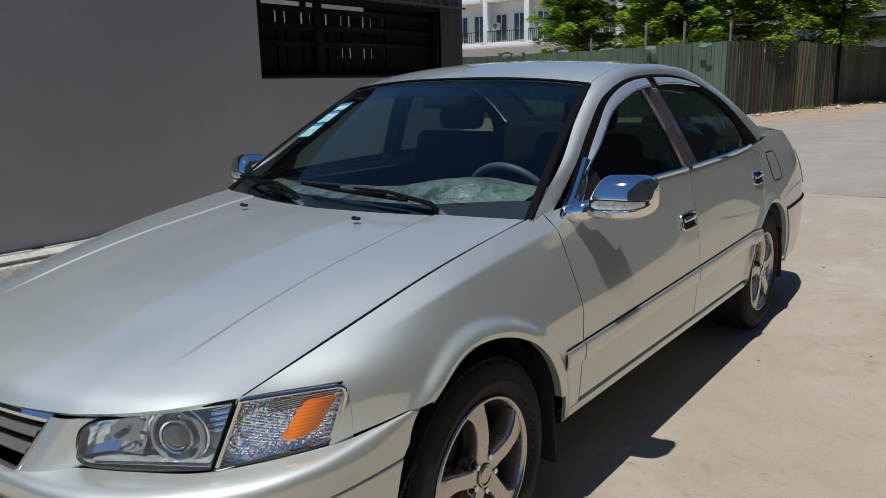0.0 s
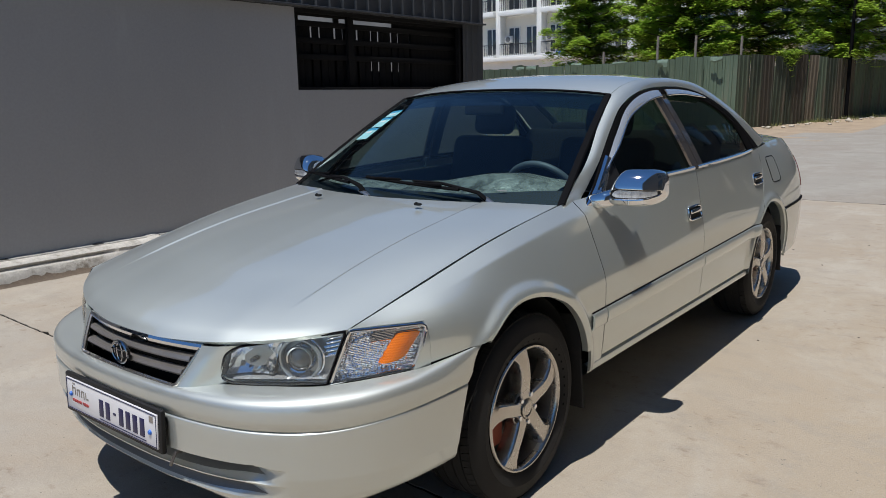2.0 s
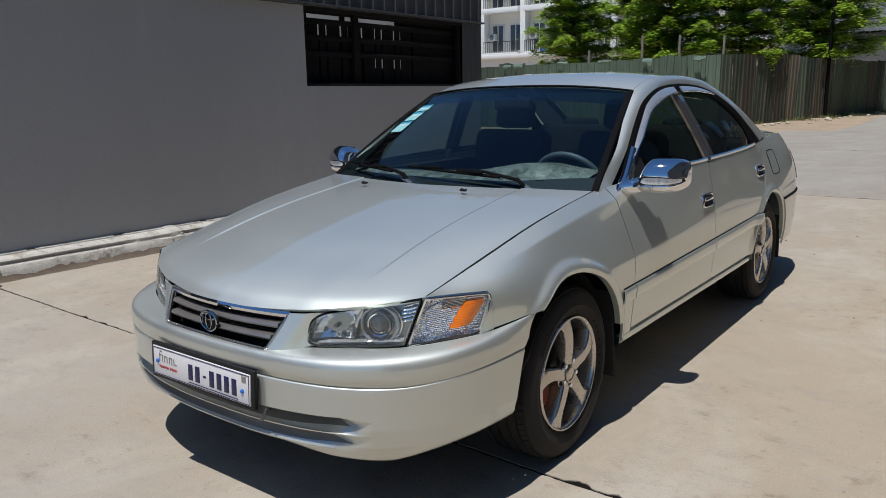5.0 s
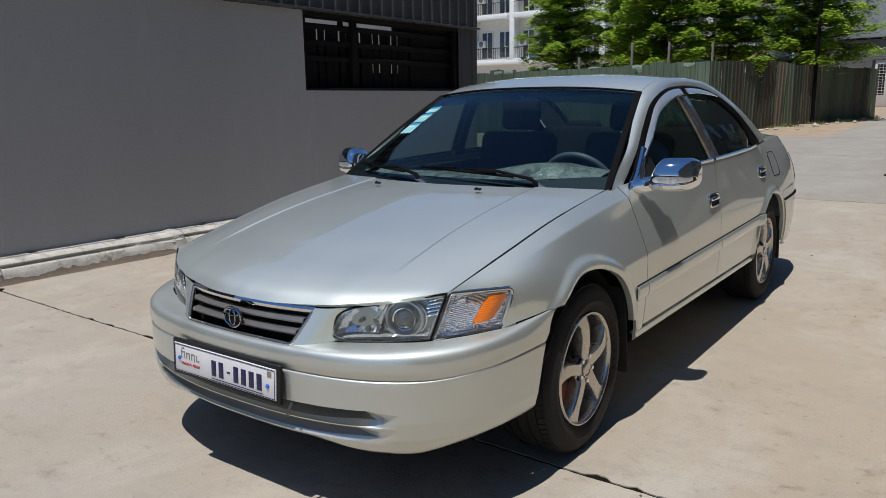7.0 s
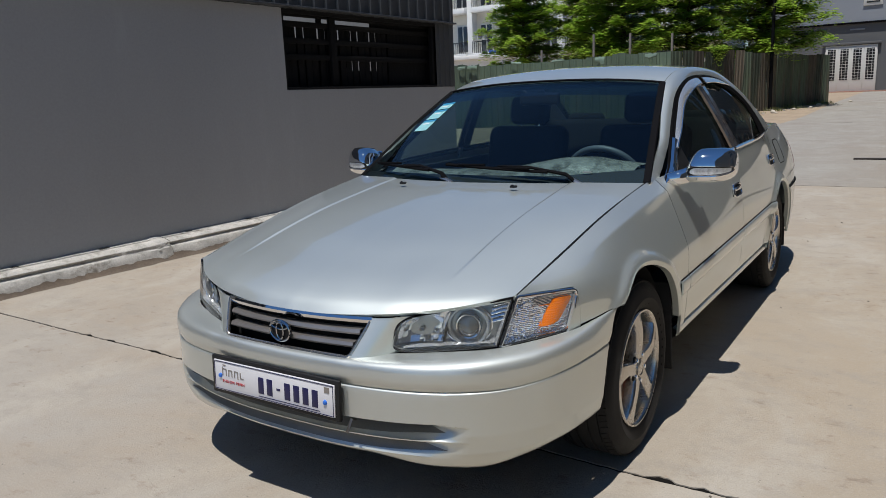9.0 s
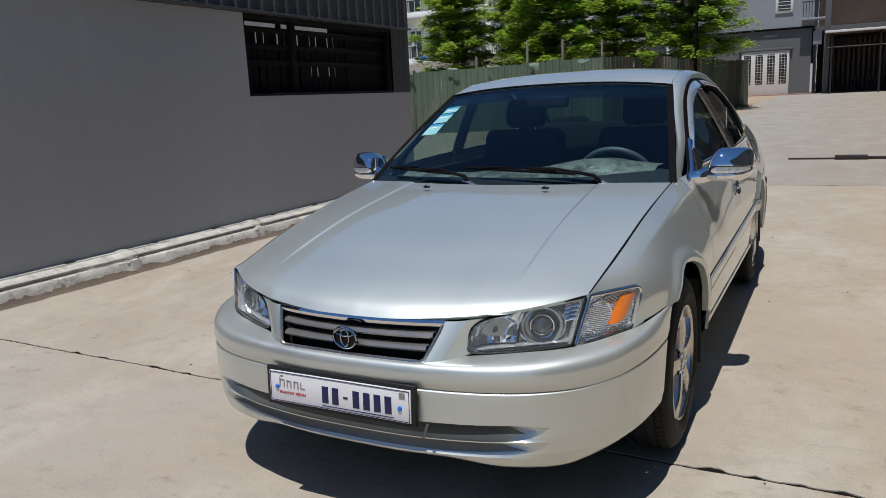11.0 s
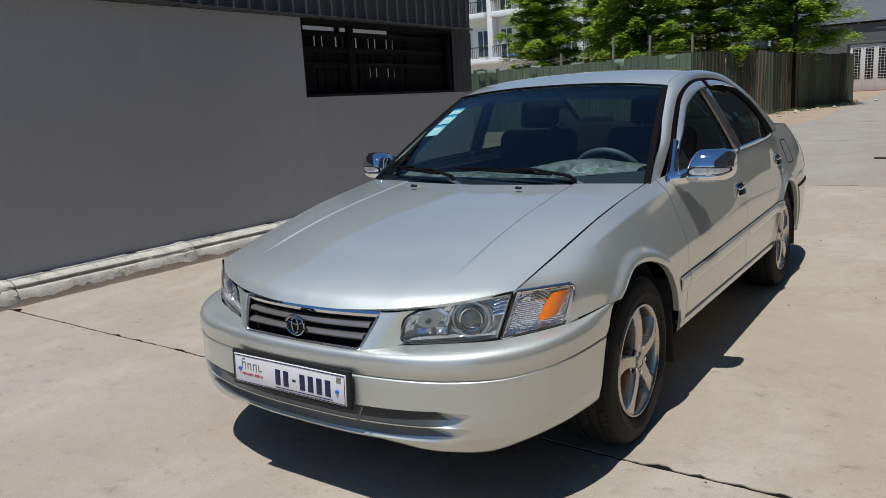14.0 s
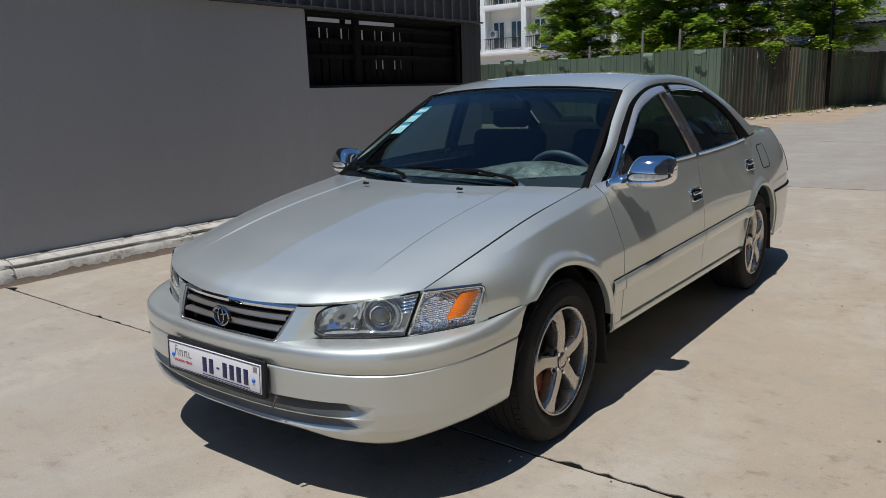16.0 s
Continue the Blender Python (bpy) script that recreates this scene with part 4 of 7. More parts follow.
    # corner lamp
    bm, n = patch(*CL, 30, 12, 0.016, 1, -0.001, (0.0, 0.34))
    if side < 0:
        mirror_x(bm)
    lamp = part("corner_lamp", flange(bm, 0.010), CLEAR, car, "clear corner lamp with amber reflector")
    lamp.visible_shadow = False
    bm, n = patch(*CL, 70, 46, 0.010, 1, 0.016, (0.0, 0.34))
    if side < 0:
        mirror_x(bm)
    # upright flutes, broken into a zigzag of small prisms
    for k, v in enumerate(bm.verts):
        i, j = k % 70, k // 70
        v.co += Vector((side * n[0], n[1], n[2])) * (0.0028 * ((i % 3) / 2 - 0.5) + 0.0013 * ((j + i // 3) % 2) + 0.0011 * rngl.uniform(-1, 1))
    part("reflector", bm, WHITEFACET, lamp, "faceted chrome reflector", sharp=0.01)
    cl = [np.array(v, float) for v in CL]
    g_ = lambda u, v: cl[0] * (1 - u) * (1 - v) + cl[1] * u * (1 - v) + cl[3] * (1 - u) * v + cl[2] * u * v
    rows = []
    for v in np.linspace(0, 1, 57):
        row = []
        for u in np.linspace(0, 1, 9):
            uu = (0.60 + 0.33 * u) * (1 - v) + (0.50 + 0.32 * u) * v
            round_ = 0.05 * (abs(2 * u - 1) ** 4)
            vv = 0.13 + round_ + (0.66 - 0.08 * u - 2 * round_) * v
            bulge_ = 0.012 * (1 - (2 * u - 1) ** 2) + 0.0005 * math.sin(v * 11 * math.tau)
            q_ = g_(uu, vv) - n * (0.003 - 0.8 * bulge_)
            row.append(Vector((side * q_[0], q_[1], q_[2])))
        rows.append(row)
    part("amber_reflector", flange(grid(rows), 0.008), AMBER, lamp, "orange ribbed reflector")
    # ribbed clear panel between the bowl and the outer end
    rows = []
    for v in np.linspace(0.04, 0.96, 73):
        row = []
        for u in np.linspace(0, 1, 8):
            uu = (0.36 + 0.14 * math.sin(math.pi * v)) * (1 - u) + 0.975 * u
            q_ = g_(uu, v) - n * (0.0105 + 0.0012 * math.sin(v * 12 * math.tau))
            row.append(Vector((side * q_[0], q_[1], q_[2])))
        rows.append(row)
    part("ribbed_panel", grid(rows), FACET, lamp, "ribbed clear panel")
    for k in range(6):
        a_, b_ = g_(0.30, 0.10 + 0.035 * k) - n * 0.003, g_(0.95 - 0.03 * k, 0.07 + 0.035 * k) - n * 0.004
        part("rib", rod([(side * q_[0], q_[1], q_[2]) for q_ in (a_, b_)], 0.0022, 5), CHROME, lamp)
    for k in range(14):
        q_ = g_(0.05 + 0.005 * k, 0.10 + 0.06 * k) - n * 0.010
        part("bead", box((0.008, 0.006, 0.003), (side * q_[0], q_[1], q_[2]), 0.001), CHROME, lamp)
    e = outline(CL, (0.0, 0.34))
    pts = [(side * q[0], q[1] + 0.001, q[2]) for q in e + e[:1]]
    part("rim", rod(pts, 0.0050, 8), CHROME, lamp, "bright lamp rim")
    dish(np.array(inset(CL, 0.31, 0.31, 0.52, 0.52)[0]) - n * 0.001, (0.86, -0.50, 0), 0.050, 0.026, WHITEFACET, lamp, "bulb_bowl", side, seg=22)
    rows = [[Vector((side * (q - n * k)[0], (q - n * k)[1], (q - n * k)[2])) for q in e] for k in (0.002, 0.036)]
    part("housing", grid(rows, close=True), BOWL, lamp)

# ---------- cabin ----------


def cabin_x(y, z):
    """Half width of the side glass at y, z."""
    base = float(spl(TOP, y)[0])
    u = (z - 0.985) / 0.385
    return base + (0.628 - base) * u + (0.008 - 0.028 * (1 - step(0.9, 1.5, y))) * math.sin(math.pi * min(1, max(0, u)))


DLO = [(0.655, 0.940), (0.700, 0.974), (0.848, 1.079), (0.993, 1.172), (1.135, 1.262), (1.34, 1.322), (1.6, 1.338), (1.85, 1.332), (2.08, 1.292), (2.28, 1.216), (2.44, 1.120), (2.535, 1.012)]
OUTER = [(0.520, 0.908), (0.560, 0.945), (0.775, 1.096), (0.922, 1.194), (1.083, 1.292), (1.31, 1.354), (1.6, 1.374), (1.88, 1.366), (2.12, 1.326), (2.36, 1.238), (2.58, 1.120), (2.80, 1.012)]
INNER = [(0.762, 0.400, 0.908), (0.758, 0.440, 0.944), (0.700, 0.70, 1.095), (0.606, 1.040, 1.312), (0.588, 1.20, 1.370), (0.588, 1.38, 1.404), (0.590, 1.6, 1.416), (0.588, 1.88, 1.412), (0.582, 2.15, 1.388), (0.598, 2.48, 1.294), (0.645, 2.81, 1.160), (0.690, 3.09, 1.026)]
N = 81


def on_side(pts, n, lift=0.0):
    return [(cabin_x(y, z) + lift, y, z) for y, z in curve(pts, n)]


outer, inner, dlo = on_side(OUTER, N), [tuple(p) for p in curve(INNER, N)], curve(DLO, N)
for side in (1, -1):
    rows = []
    for k, (o, i) in enumerate(zip(outer, inner)):
        base = 1 - step(2, 11, k)
        o, i = np.array(o) - np.array([0.022 * base, 0, 0.0]), np.array(i) - np.array([0.012 * base, 0, 0.0])
        row = []
        for u in np.linspace(0, 1, 9):
            p = o * (1 - u) + i * u
            out = np.array([0.7, 0, 0.7]) * 0.10 * (1 - base) * np.linalg.norm(o - i) * math.sin(math.pi * u)
            p = p + out
            row.append(Vector((side * p[0], p[1], p[2])))
        rows.append(row)
    part("pillar", flange(grid(rows), 0.012), PAINT, car, "silver roof rail and pillars")
    # door frames, weather strips and glass
    for name, a, b, lo, hi in (("front", 0, 0.50, 0.64, 1.50), ("rear", 0.50, 1, 1.56, 2.535)):
        ids = [k for k in range(N) if (dlo[k][0] < 1.53) == (name == "front")]
        owner = [o for o in car.children if o.name.startswith(name + "_door")][-1]
        rows, seal = [], []
        for k in ids:
            y0, z0 = dlo[k]
            x1, y1, z1 = outer[k]
            f = lambda u, l: Vector((side * (cabin_x(y0 + (y1 - y0) * u, z0 + (z1 - z0) * u) + l), y0 + (y1 - y0) * u, z0 + (z1 - z0) * u))
            rows.append([f(0.42, 0.002), f(0.6, 0.005), f(0.9, 0.002)])
            seal.append([f(-0.08, -0.008), f(0.10, 0.0), f(0.40, 0.001)])
        part("window_frame", flange(grid(rows), 0.010), TRIM, owner, "black window frame")
        part("weather_strip", flange(grid(seal), 0.006), TRIM, owner, "black weather strip")
        rows = []
        for y in np.linspace(lo, hi, 30):
            top = float(np.interp(y, dlo[:, 0], dlo[:, 1])) + 0.004
            base = float(spl(TOP, y)[1]) - 0.02
            rows.append([Vector((side * (cabin_x(y, z) - 0.012), y, z)) for z in np.linspace(base, max(base + 0.002, top), 10)])
        g = part("window", outward(grid(rows), (0, 1.5, 0.9)), SIDEGLASS if name == "front" else SMOKED, owner, "dark tinted side window")
        # chrome belt strip
        rows = []
        for y in np.linspace(lo + (0.10 if name == "front" else 0.0), hi + 0.02, 26):
            tx, tz = spl(TOP, y)
            rows.append([Vector((side * (tx + dx), y, tz + dz)) for dx, dz in ((-0.012, 0.014), (-0.001, 0.013), (0.004, 0.008), (0.004, -0.002), (-0.004, -0.005))])
        part("belt_strip", grid(rows), CHROME, owner, "chrome belt strip")
        # rain visor
        rows = []
        for k in ids:
            y0, z0 = dlo[k]
            if name == "front" and (z0 < 1.05 or y0 > 1.50) or name == "rear" and (y0 > 2.02 or y0 < 1.56):
                continue
            x1, y1, z1 = outer[k]
            e = Vector((0, y1 - y0, z1 - z0)).normalized()
            gap = math.hypot(y1 - y0, z1 - z0)
            close = max(1 - step(1.05, 1.14, z0), step(1.86, 2.04, y0))
            over = step(1.20, 1.31, z0)
            a_, b_ = (0.48 + 0.14 * over) * gap, (0.20 * (1 - over) + 0.38 * close) * gap - 0.008 * over
            m_ = 0.5 * (a_ + b_)
            ring = []
            for u, l in ((a_, 0.006), (a_ - 0.003, 0.013), (m_, 0.020), (b_ + 0.002, 0.024), (b_, 0.024), (b_, 0.020), (m_, 0.014)):
                yy, zz = y0 + e.y * u, z0 + e.z * u
                ring.append(Vector((side * (cabin_x(yy, zz) + l), yy, zz)))
            rows.append(ring)
        part("rain_visor", grid(rows, close=True), VISOR, owner, "silvery plastic rain visor over the window")
        keep = [r[4] for r in rows]
        part("visor_edge", rod(keep, 0.0035, 6), CHROME, owner, "chrome visor edge")
    # centre pillar cover
    rows = []
    for z in np.linspace(0.985, 1.338, 14):
        lean = 0.07 * (z - 0.985) / 0.35
        rows.append([Vector((side * (cabin_x(y, z) + l), y, z)) for y, l in ((1.462 - lean + 0.04, -0.008), (1.466 - lean + 0.04, 0.004), (1.528 - lean + 0.04, 0.005), (1.534 - lean + 0.04, -0.004), (1.540 - lean + 0.04, 0.005), (1.600 - lean + 0.04, 0.004), (1.604 - lean + 0.04, -0.008))])
    part("centre_pillar", grid(rows), PILLAR, car, "glossy dark centre pillar cover")

# roof
rows = []
SPAN = np.linspace(-1, 1, 41)
for k in range(0, N):
    x, y, z = inner[k]
    if y < 1.075 or y > 2.16:
        continue
    crown = float(spl([(1.04, 0.032), (1.4, 0.034), (1.9, 0.034), (2.16, 0.026)], y))
    bow = float(spl([(1.05, -0.055), (1.25, 0.0), (1.95, 0.0), (2.16, 0.05)], y))
    rows.append([Vector((s * (x - 0.003), y + bow * (1 - s * s), z + crown * (1 - abs(s) ** 2.5) - 0.0 * s)) for s in SPAN])
roof = part("roof", flange(grid(rows), 0.01, (0, 1.5, 0.8)), PAINT, car, "silver roof panel")
front_edge, rear_edge = [v.copy() for v in rows[0]], [v.copy() for v in rows[-1]]
bm = rod([(0, 0, -0.004), (0, 0.004, 0.006), (0, 0.03, 0.016), (0, 0.055, 0.014)], [0.030, 0.026, 0.016, 0.005], 12, flat=0.5)
p = part("aerial", bm, PAINT, roof, "small roof aerial fin")
p.location = (-0.02, 2.02, 1.428)


def screen(edge, base_mid, base_side, name, mat, label, inset_=0.012, lift=0.0):
    rows = []
    for v in np.linspace(0, 1, 18):
        row = []
        for j, s in enumerate(np.linspace(-1, 1, 41)):
            t = edge[j]
            b = Vector((s * base_side[0], base_mid[0] + (base_side[1] - base_mid[0]) * s * s, base_mid[1] + (base_side[2] - base_mid[1]) * s * s))
            p = t * (1 - v) + b * v
            p = p + Vector((0, -0.0, 0.022)) * math.sin(math.pi * v) * (1 - 0.4 * s * s)
            row.append(p + Vector((0, 0, lift)))
        rows.append(row)
    return rows


rows = screen(front_edge, (0.265, 0.944), (0.738, 0.436, 0.938), "windscreen", WINDSCREEN, "")
windscreen = part("windscreen", outward(grid(rows), (0, 1.5, 0.9)), WINDSCREEN, car, "tinted windscreen with stickers in one corner")
for j in (0, 40):
    s = 1 if j else -1
    pts = [r[j] for r in rows]
    band = []
    for i, p in enumerate(pts):
        q = rows[i][j - 2 * s]
        d = (q - p).normalized()
        band.append([p - d * 0.010 + Vector((0, -0.003, 0.002)), p - d * 0.004 + Vector((s * 0.003, -0.007, 0.007)), p + d * (0.010 if s > 0 else 0.005) + Vector((0, -0.004, 0.005)), p + d * (0.022 if s > 0 else 0.010) + Vector((0, -0.001, 0.001))])
    part("screen_seal", grid(band), TRIM, windscreen, "black windscreen seal")
pts = [v + Vector((0, -0.003, 0.002)) for v in front_edge]
part("header_seal", rod(pts, 0.006, 6), TRIM, windscreen)
# tinted sun band and lower black frit
low = [[rows[17][j].lerp(rows[15][j], v * (0.55 + 0.45 * step(28, 40, j))) + Vector((0, 0.003, -0.006)) for j in range(41)] for v in (1.0, 0.5, 0.0)]
part("frit_band", grid(low), BLACK, windscreen, "black printed lower edge")
label_bar = [[rows[16][j].lerp(rows[15][j], v) + Vector((0, -0.003, 0.003)) for j in (33, 34)] for v in (0.38, 0.48)]
part("label_bar", flange(grid(label_bar), 0.001), GREYBAR, windscreen, "pale printed bar on the lower edge")
sunband = [[rows[i][j] + Vector((0, 0.004, -0.005)) for j in range(41)] for i in range(4)]
p = part("sun_band", grid(sunband), glass("blue sun band", (0.25, 0.32, 0.50)), windscreen, "blue tinted sun band")
p.visible_shadow = False
# stickers near the right-hand pillar
for v0, v1, c in ((3.4, 4.7, 0), (4.95, 6.85, 0), (7.1, 9.2, 0)):
    def on(v, s):
        i = int(v)
        a = rows[i][0].lerp(rows[i + 1][0], v - i)
        b = rows[i][6].lerp(rows[i + 1][6], v - i)
        return a.lerp(b, s) + Vector((0, -0.004, 0.004))
    r = [[on(v, s) for s in np.linspace(0.33, 0.80, 4)] for v in np.linspace(v0, v1, 5)]
    st = part("sticker", flange(grid(r), 0.001), STICKER, windscreen, "pale cyan and white windscreen sticker")
    r = [[on(v, s) + Vector((0, -0.001, 0.001)) for s in (0.33, 0.80)] for v in (v0, v0 + 0.35)]
    part("sticker_band", flange(grid(r), 0.001), STICKER_BLUE, st)
    r = [[on(v, s) + Vector((0, -0.001, 0.001)) for s in (0.42, 0.66)] for v in (v0 + 0.65, v0 + 0.85)]
    part("white_bar", flange(grid(r), 0.001), WHITE, st)
# rear screen and boot
rrows = screen(rear_edge, (3.12, 1.000), (0.675, 3.02, 1.006), "rear", SIDEGLASS, "")
part("rear_window", outward(grid(rrows), (0, 1.5, 0.9)), SMOKED, car, "dark rear window")
rows = []
for y in np.linspace(3.02, 3.80, 20):
    tx, tz = spl(TOP, min(y, 3.78))
    rows.append([Vector((s * (tx - 0.003), y + 0.10 * (1 - s * s), tz + 0.012 * (1 - abs(s) ** 3) + 0.03 * step(3.55, 3.72, y) * (1 - abs(s) ** 6))) for s in np.linspace(-1, 1, 25)])
part("boot_lid", flange(grid(rows), 0.012), PAINT, car)
rows = []
for z in np.linspace(0.20, 0.994, 22):
    s_ = section(3.78)
    w = float(np.interp(z, s_[:, 2], s_[:, 0]))
    rows.append([Vector((s * w, 3.78 + 0.11 * (1 - s * s) ** 0.7 * (0.8 + 0.2 * math.sin(math.pi * (z - 0.2) / 0.77)), z)) for s in np.linspace(-1, 1, 25)])
part("tail_panel", grid(rows), PAINT, car)
for side in (1, -1):
    rows = []
    for y in np.linspace(3.60, 3.79, 8):
        s_ = section(min(y, 3.78))
        rows.append([Vector((side * (np.interp(z, s_[:, 2], s_[:, 0]) + 0.004), y, z)) for z in np.linspace(0.70, 0.90, 7)])
    part("tail_lamp", flange(grid(rows), 0.01), TAIL, car, "dark red tail lamp wrapped round the corner")

# cowl and wipers
rows = []
for x in np.linspace(-0.70, 0.70, 41):
    y = float(spl(HOOD_REAR, abs(x)))
    rows.append([Vector((x, y - 0.02, 0.925)), Vector((x, y + 0.03, 0.928)), Vector((x, y + 0.09, 0.935 - 0.02 * (x / 0.7) ** 2))])
part("cowl", grid(rows), BLACK, car, "black cowl below the windscreen")


def glass_point(x, up):
    """A place on the windscreen."""
    s = x / 0.70
    b = Vector((x, 0.265 + 0.163 * s * s, 0.944 - 0.009 * s * s))
    t = Vector((x * 0.82, 1.00 + 0.05 * s * s, 1.37 - 0.04 * s * s))
    return b.lerp(t, up) + Vector((0, -0.022, 0.032))


for pivot, tip, arm in ((0.455, -0.150, 0.47), (-0.125, -0.640, 0.40)):
    p0 = Vector((pivot, float(spl(HOOD_REAR, abs(pivot))) + 0.025, 0.947))
    a, b = glass_point(pivot - 0.06, 0.035), glass_point(tip, 0.085 if tip > -0.4 else 0.075)
    wiper = part("wiper", rod([p0 + Vector((0.012, 0, -0.01)), p0, p0.lerp(a, 0.5) + Vector((0, 0, 0.012)), a.lerp(b, 0.25) + Vector((0, 0, 0.016)), a.lerp(b, 0.52) + Vector((0, 0, 0.012))], [0.013, 0.015, 0.013, 0.010, 0.006], 8, flat=0.6), TRIM, car, "black wiper resting on the windscreen")
    part("pivot_cap", rod([p0 + Vector((0.03, -0.006, -0.006)), p0 + Vector((-0.01, 0.0, 0.008)), p0 + Vector((-0.035, 0.004, 0.012))], [0.010, 0.016, 0.009], 10, flat=0.6), SATIN, wiper, "silver wiper pivot cap")
    pts = [glass_point(pivot - 0.10 + (tip - pivot + 0.10) * u, 0.03 + (0.085 - 0.03) * u) + Vector((0, 0, 0.004)) for u in np.linspace(0, 1, 8)]
    part("blade", rod(pts, [0.007] * 8, 6), TRIM, wiper, "black rubber wiper blade")
    for u in (0.3, 0.75):
        m = pts[int(u * 7)]
        part("claw", box((0.14, 0.010, 0.010), m + Vector((0, -0.002, 0.008)), 0.003), TRIM, wiper)

# door mirrors
STRIP = material("silvery lamp strip", (0.80, 0.82, 0.85), 0.22, 0.35, 0.45, 60.0, 160.0, 0.6, 0.004)
SHAPE = [(0.060, 1.046), (0.010, 1.054), (-0.022, 1.052), (-0.034, 1.046), (-0.0475, 1.0365), (-0.0625, 1.0185), (-0.070, 1.003), (-0.075, 0.993), (-0.075, 0.989), (-0.066, 0.985), (-0.064, 0.958), (-0.073, 0.954), (-0.074, 0.950), (-0.066, 0.936), (-0.048, 0.927), (0.0, 0.924), (0.055, 0.930), (0.066, 0.940), (0.068, 1.035)]


def mirror_ring(u):
    """The housing's cross-section, from its inner end (0) to its outer end (1)."""
    zk = float(np.interp(u, [0, 0.06, 0.14, 0.24, 0.80, 0.92, 0.98, 1.0], [0.48, 0.70, 0.88, 0.97, 1.0, 0.90, 0.72, 0.50]))
    yk = float(np.interp(u, [0, 0.1, 0.25, 0.80, 0.92, 1.0], [0.55, 0.85, 1, 1, 0.85, 0.45]))
    mid = 0.945 + 0.035 * step(0.3, 0.9, u)
    return [Vector((0.830 + 0.186 * u + 0.014 * (z - 0.99) / 0.065 * (1 - u), 0.656 + 0.052 * u + 0.012 * (2 * u - 1) ** 2 + y * yk * 1.08, mid + (z - mid) * zk * 1.10 + 0.010 * step(0.5, 1, u) * (z < 0.98))) for y, z in SHAPE]


for side in (1, -1):
    flip = lambda v: Vector((side * v.x, v.y, v.z))
    rows = [[flip(v) for v in mirror_ring(u)] for u in (0, 0.03, 0.07, 0.12, 0.18, 0.26, 0.36, 0.5, 0.64, 0.76, 0.84, 0.90, 0.94, 0.97, 0.99, 1.0)]
    bm = grid(rows, close=True)
    bm.verts.ensure_lookup_table()
    bm.faces.new([bm.verts[k] for k in range(19)])
    bm.faces.new([bm.verts[len(bm.verts) - 19 + k] for k in range(19)][::-1])
    bmesh.ops.recalc_face_normals(bm, faces=bm.faces[:])
    mirror = part("door_mirror", bm, CHROME, car, "chrome door mirror with a clear signal lamp strip", sharp=0.5)
    # foot and sail plate
    bm = rod([(side * 0.765, 0.606, 0.936), (side * 0.795, 0.606, 0.940), (side * 0.818, 0.618, 0.946), (side * 0.842, 0.642, 0.954), (side * 0.865, 0.660, 0.960)], [0.026, 0.028, 0.029, 0.030, 0.028], 16, flat=1.1)
    part("foot", bm, CHROME, mirror)
    rows, inner_rows = [], []
    for u in np.linspace(0, 1, 16):
        y, z = 0.548 + 0.258 * u, 0.922 + 0.175 * u
        wide = 0.036 - 0.018 * u
        rows.append([Vector((side * (cabin_x(y + dy, max(z + dz, 0.95)) + l), y + dy, z + dz)) for dy, dz, l in ((-0.004, 0.004, -0.006), (0, 0, 0.014), (wide * 0.5, -wide * 0.5, 0.018), (wide, -wide, 0.010), (wide, -wide, -0.008))])
        inner_rows.append([Vector((side * (cabin_x(yy, max(zz, 0.95)) + 0.004), yy, zz)) for yy, zz in ((y + wide, z - wide), (0.5 * (y + wide) + 0.42, 0.5 * (z - wide) + 0.492), (0.84, max(0.984, z - wide)))])
    part("sail_edge", grid(rows), CHROME, mirror, "chrome strip along the sail plate")
    part("sail_plate", grid(inner_rows), BLACK, mirror, "black triangular sail plate")
    # lamp strip let into the front
    rows, back = [], []
    for u in np.linspace(0.16, 0.955, 20):
        r = mirror_ring(u)
        a, b = r[9], r[10]
        end = math.sqrt(max(0.05, 1 - max(0, (0.30 - u) / 0.15) ** 2))
        mid = (a + b) / 2
        rows.append([flip(mid + (q - mid) * end * k + Vector((0, dy, 0))) for q, k, dy in ((a, 0.98, 0.002), (a, 0.85, -0.006), (a, 0.3, -0.009), (b, 0.3, -0.009), (b, 0.85, -0.006), (b, 0.98, 0.002))])
        back.append([flip(mid + (q - mid) * end * k + Vector((0, -0.0045, 0))) for q, k in ((a, 0.98), (a, 0.4), (b, 0.4), (b, 0.98))])
    lamp = part("signal_lamp", outward(grid(rows), (side * 0.9, 0.8, 0.98)), CLEAR, mirror, "clear signal lamp strip")
    lamp.visible_shadow = False
    part("lamp_back", grid(back), STRIP, lamp)
    rows = []
    for u in np.linspace(0.10, 0.985, 20):
        r = mirror_ring(u)
        rows.append([flip(r[8] + Vector((0, 0.002, -0.0005))), flip(r[9] + Vector((0, -0.0015, 0))), flip(r[10] + Vector((0, -0.0015, 0))), flip(r[11] + Vector((0, 0.002, 0.001)))])
    part("lamp_recess", grid(rows), BLACK, mirror, "black recess round the lamp strip")
    bm = box((0.15, 0.006, 0.095), (side * 0.93, 0.762, 0.99), 0.002)
    part("mirror_glass", bm, CHROME, mirror)

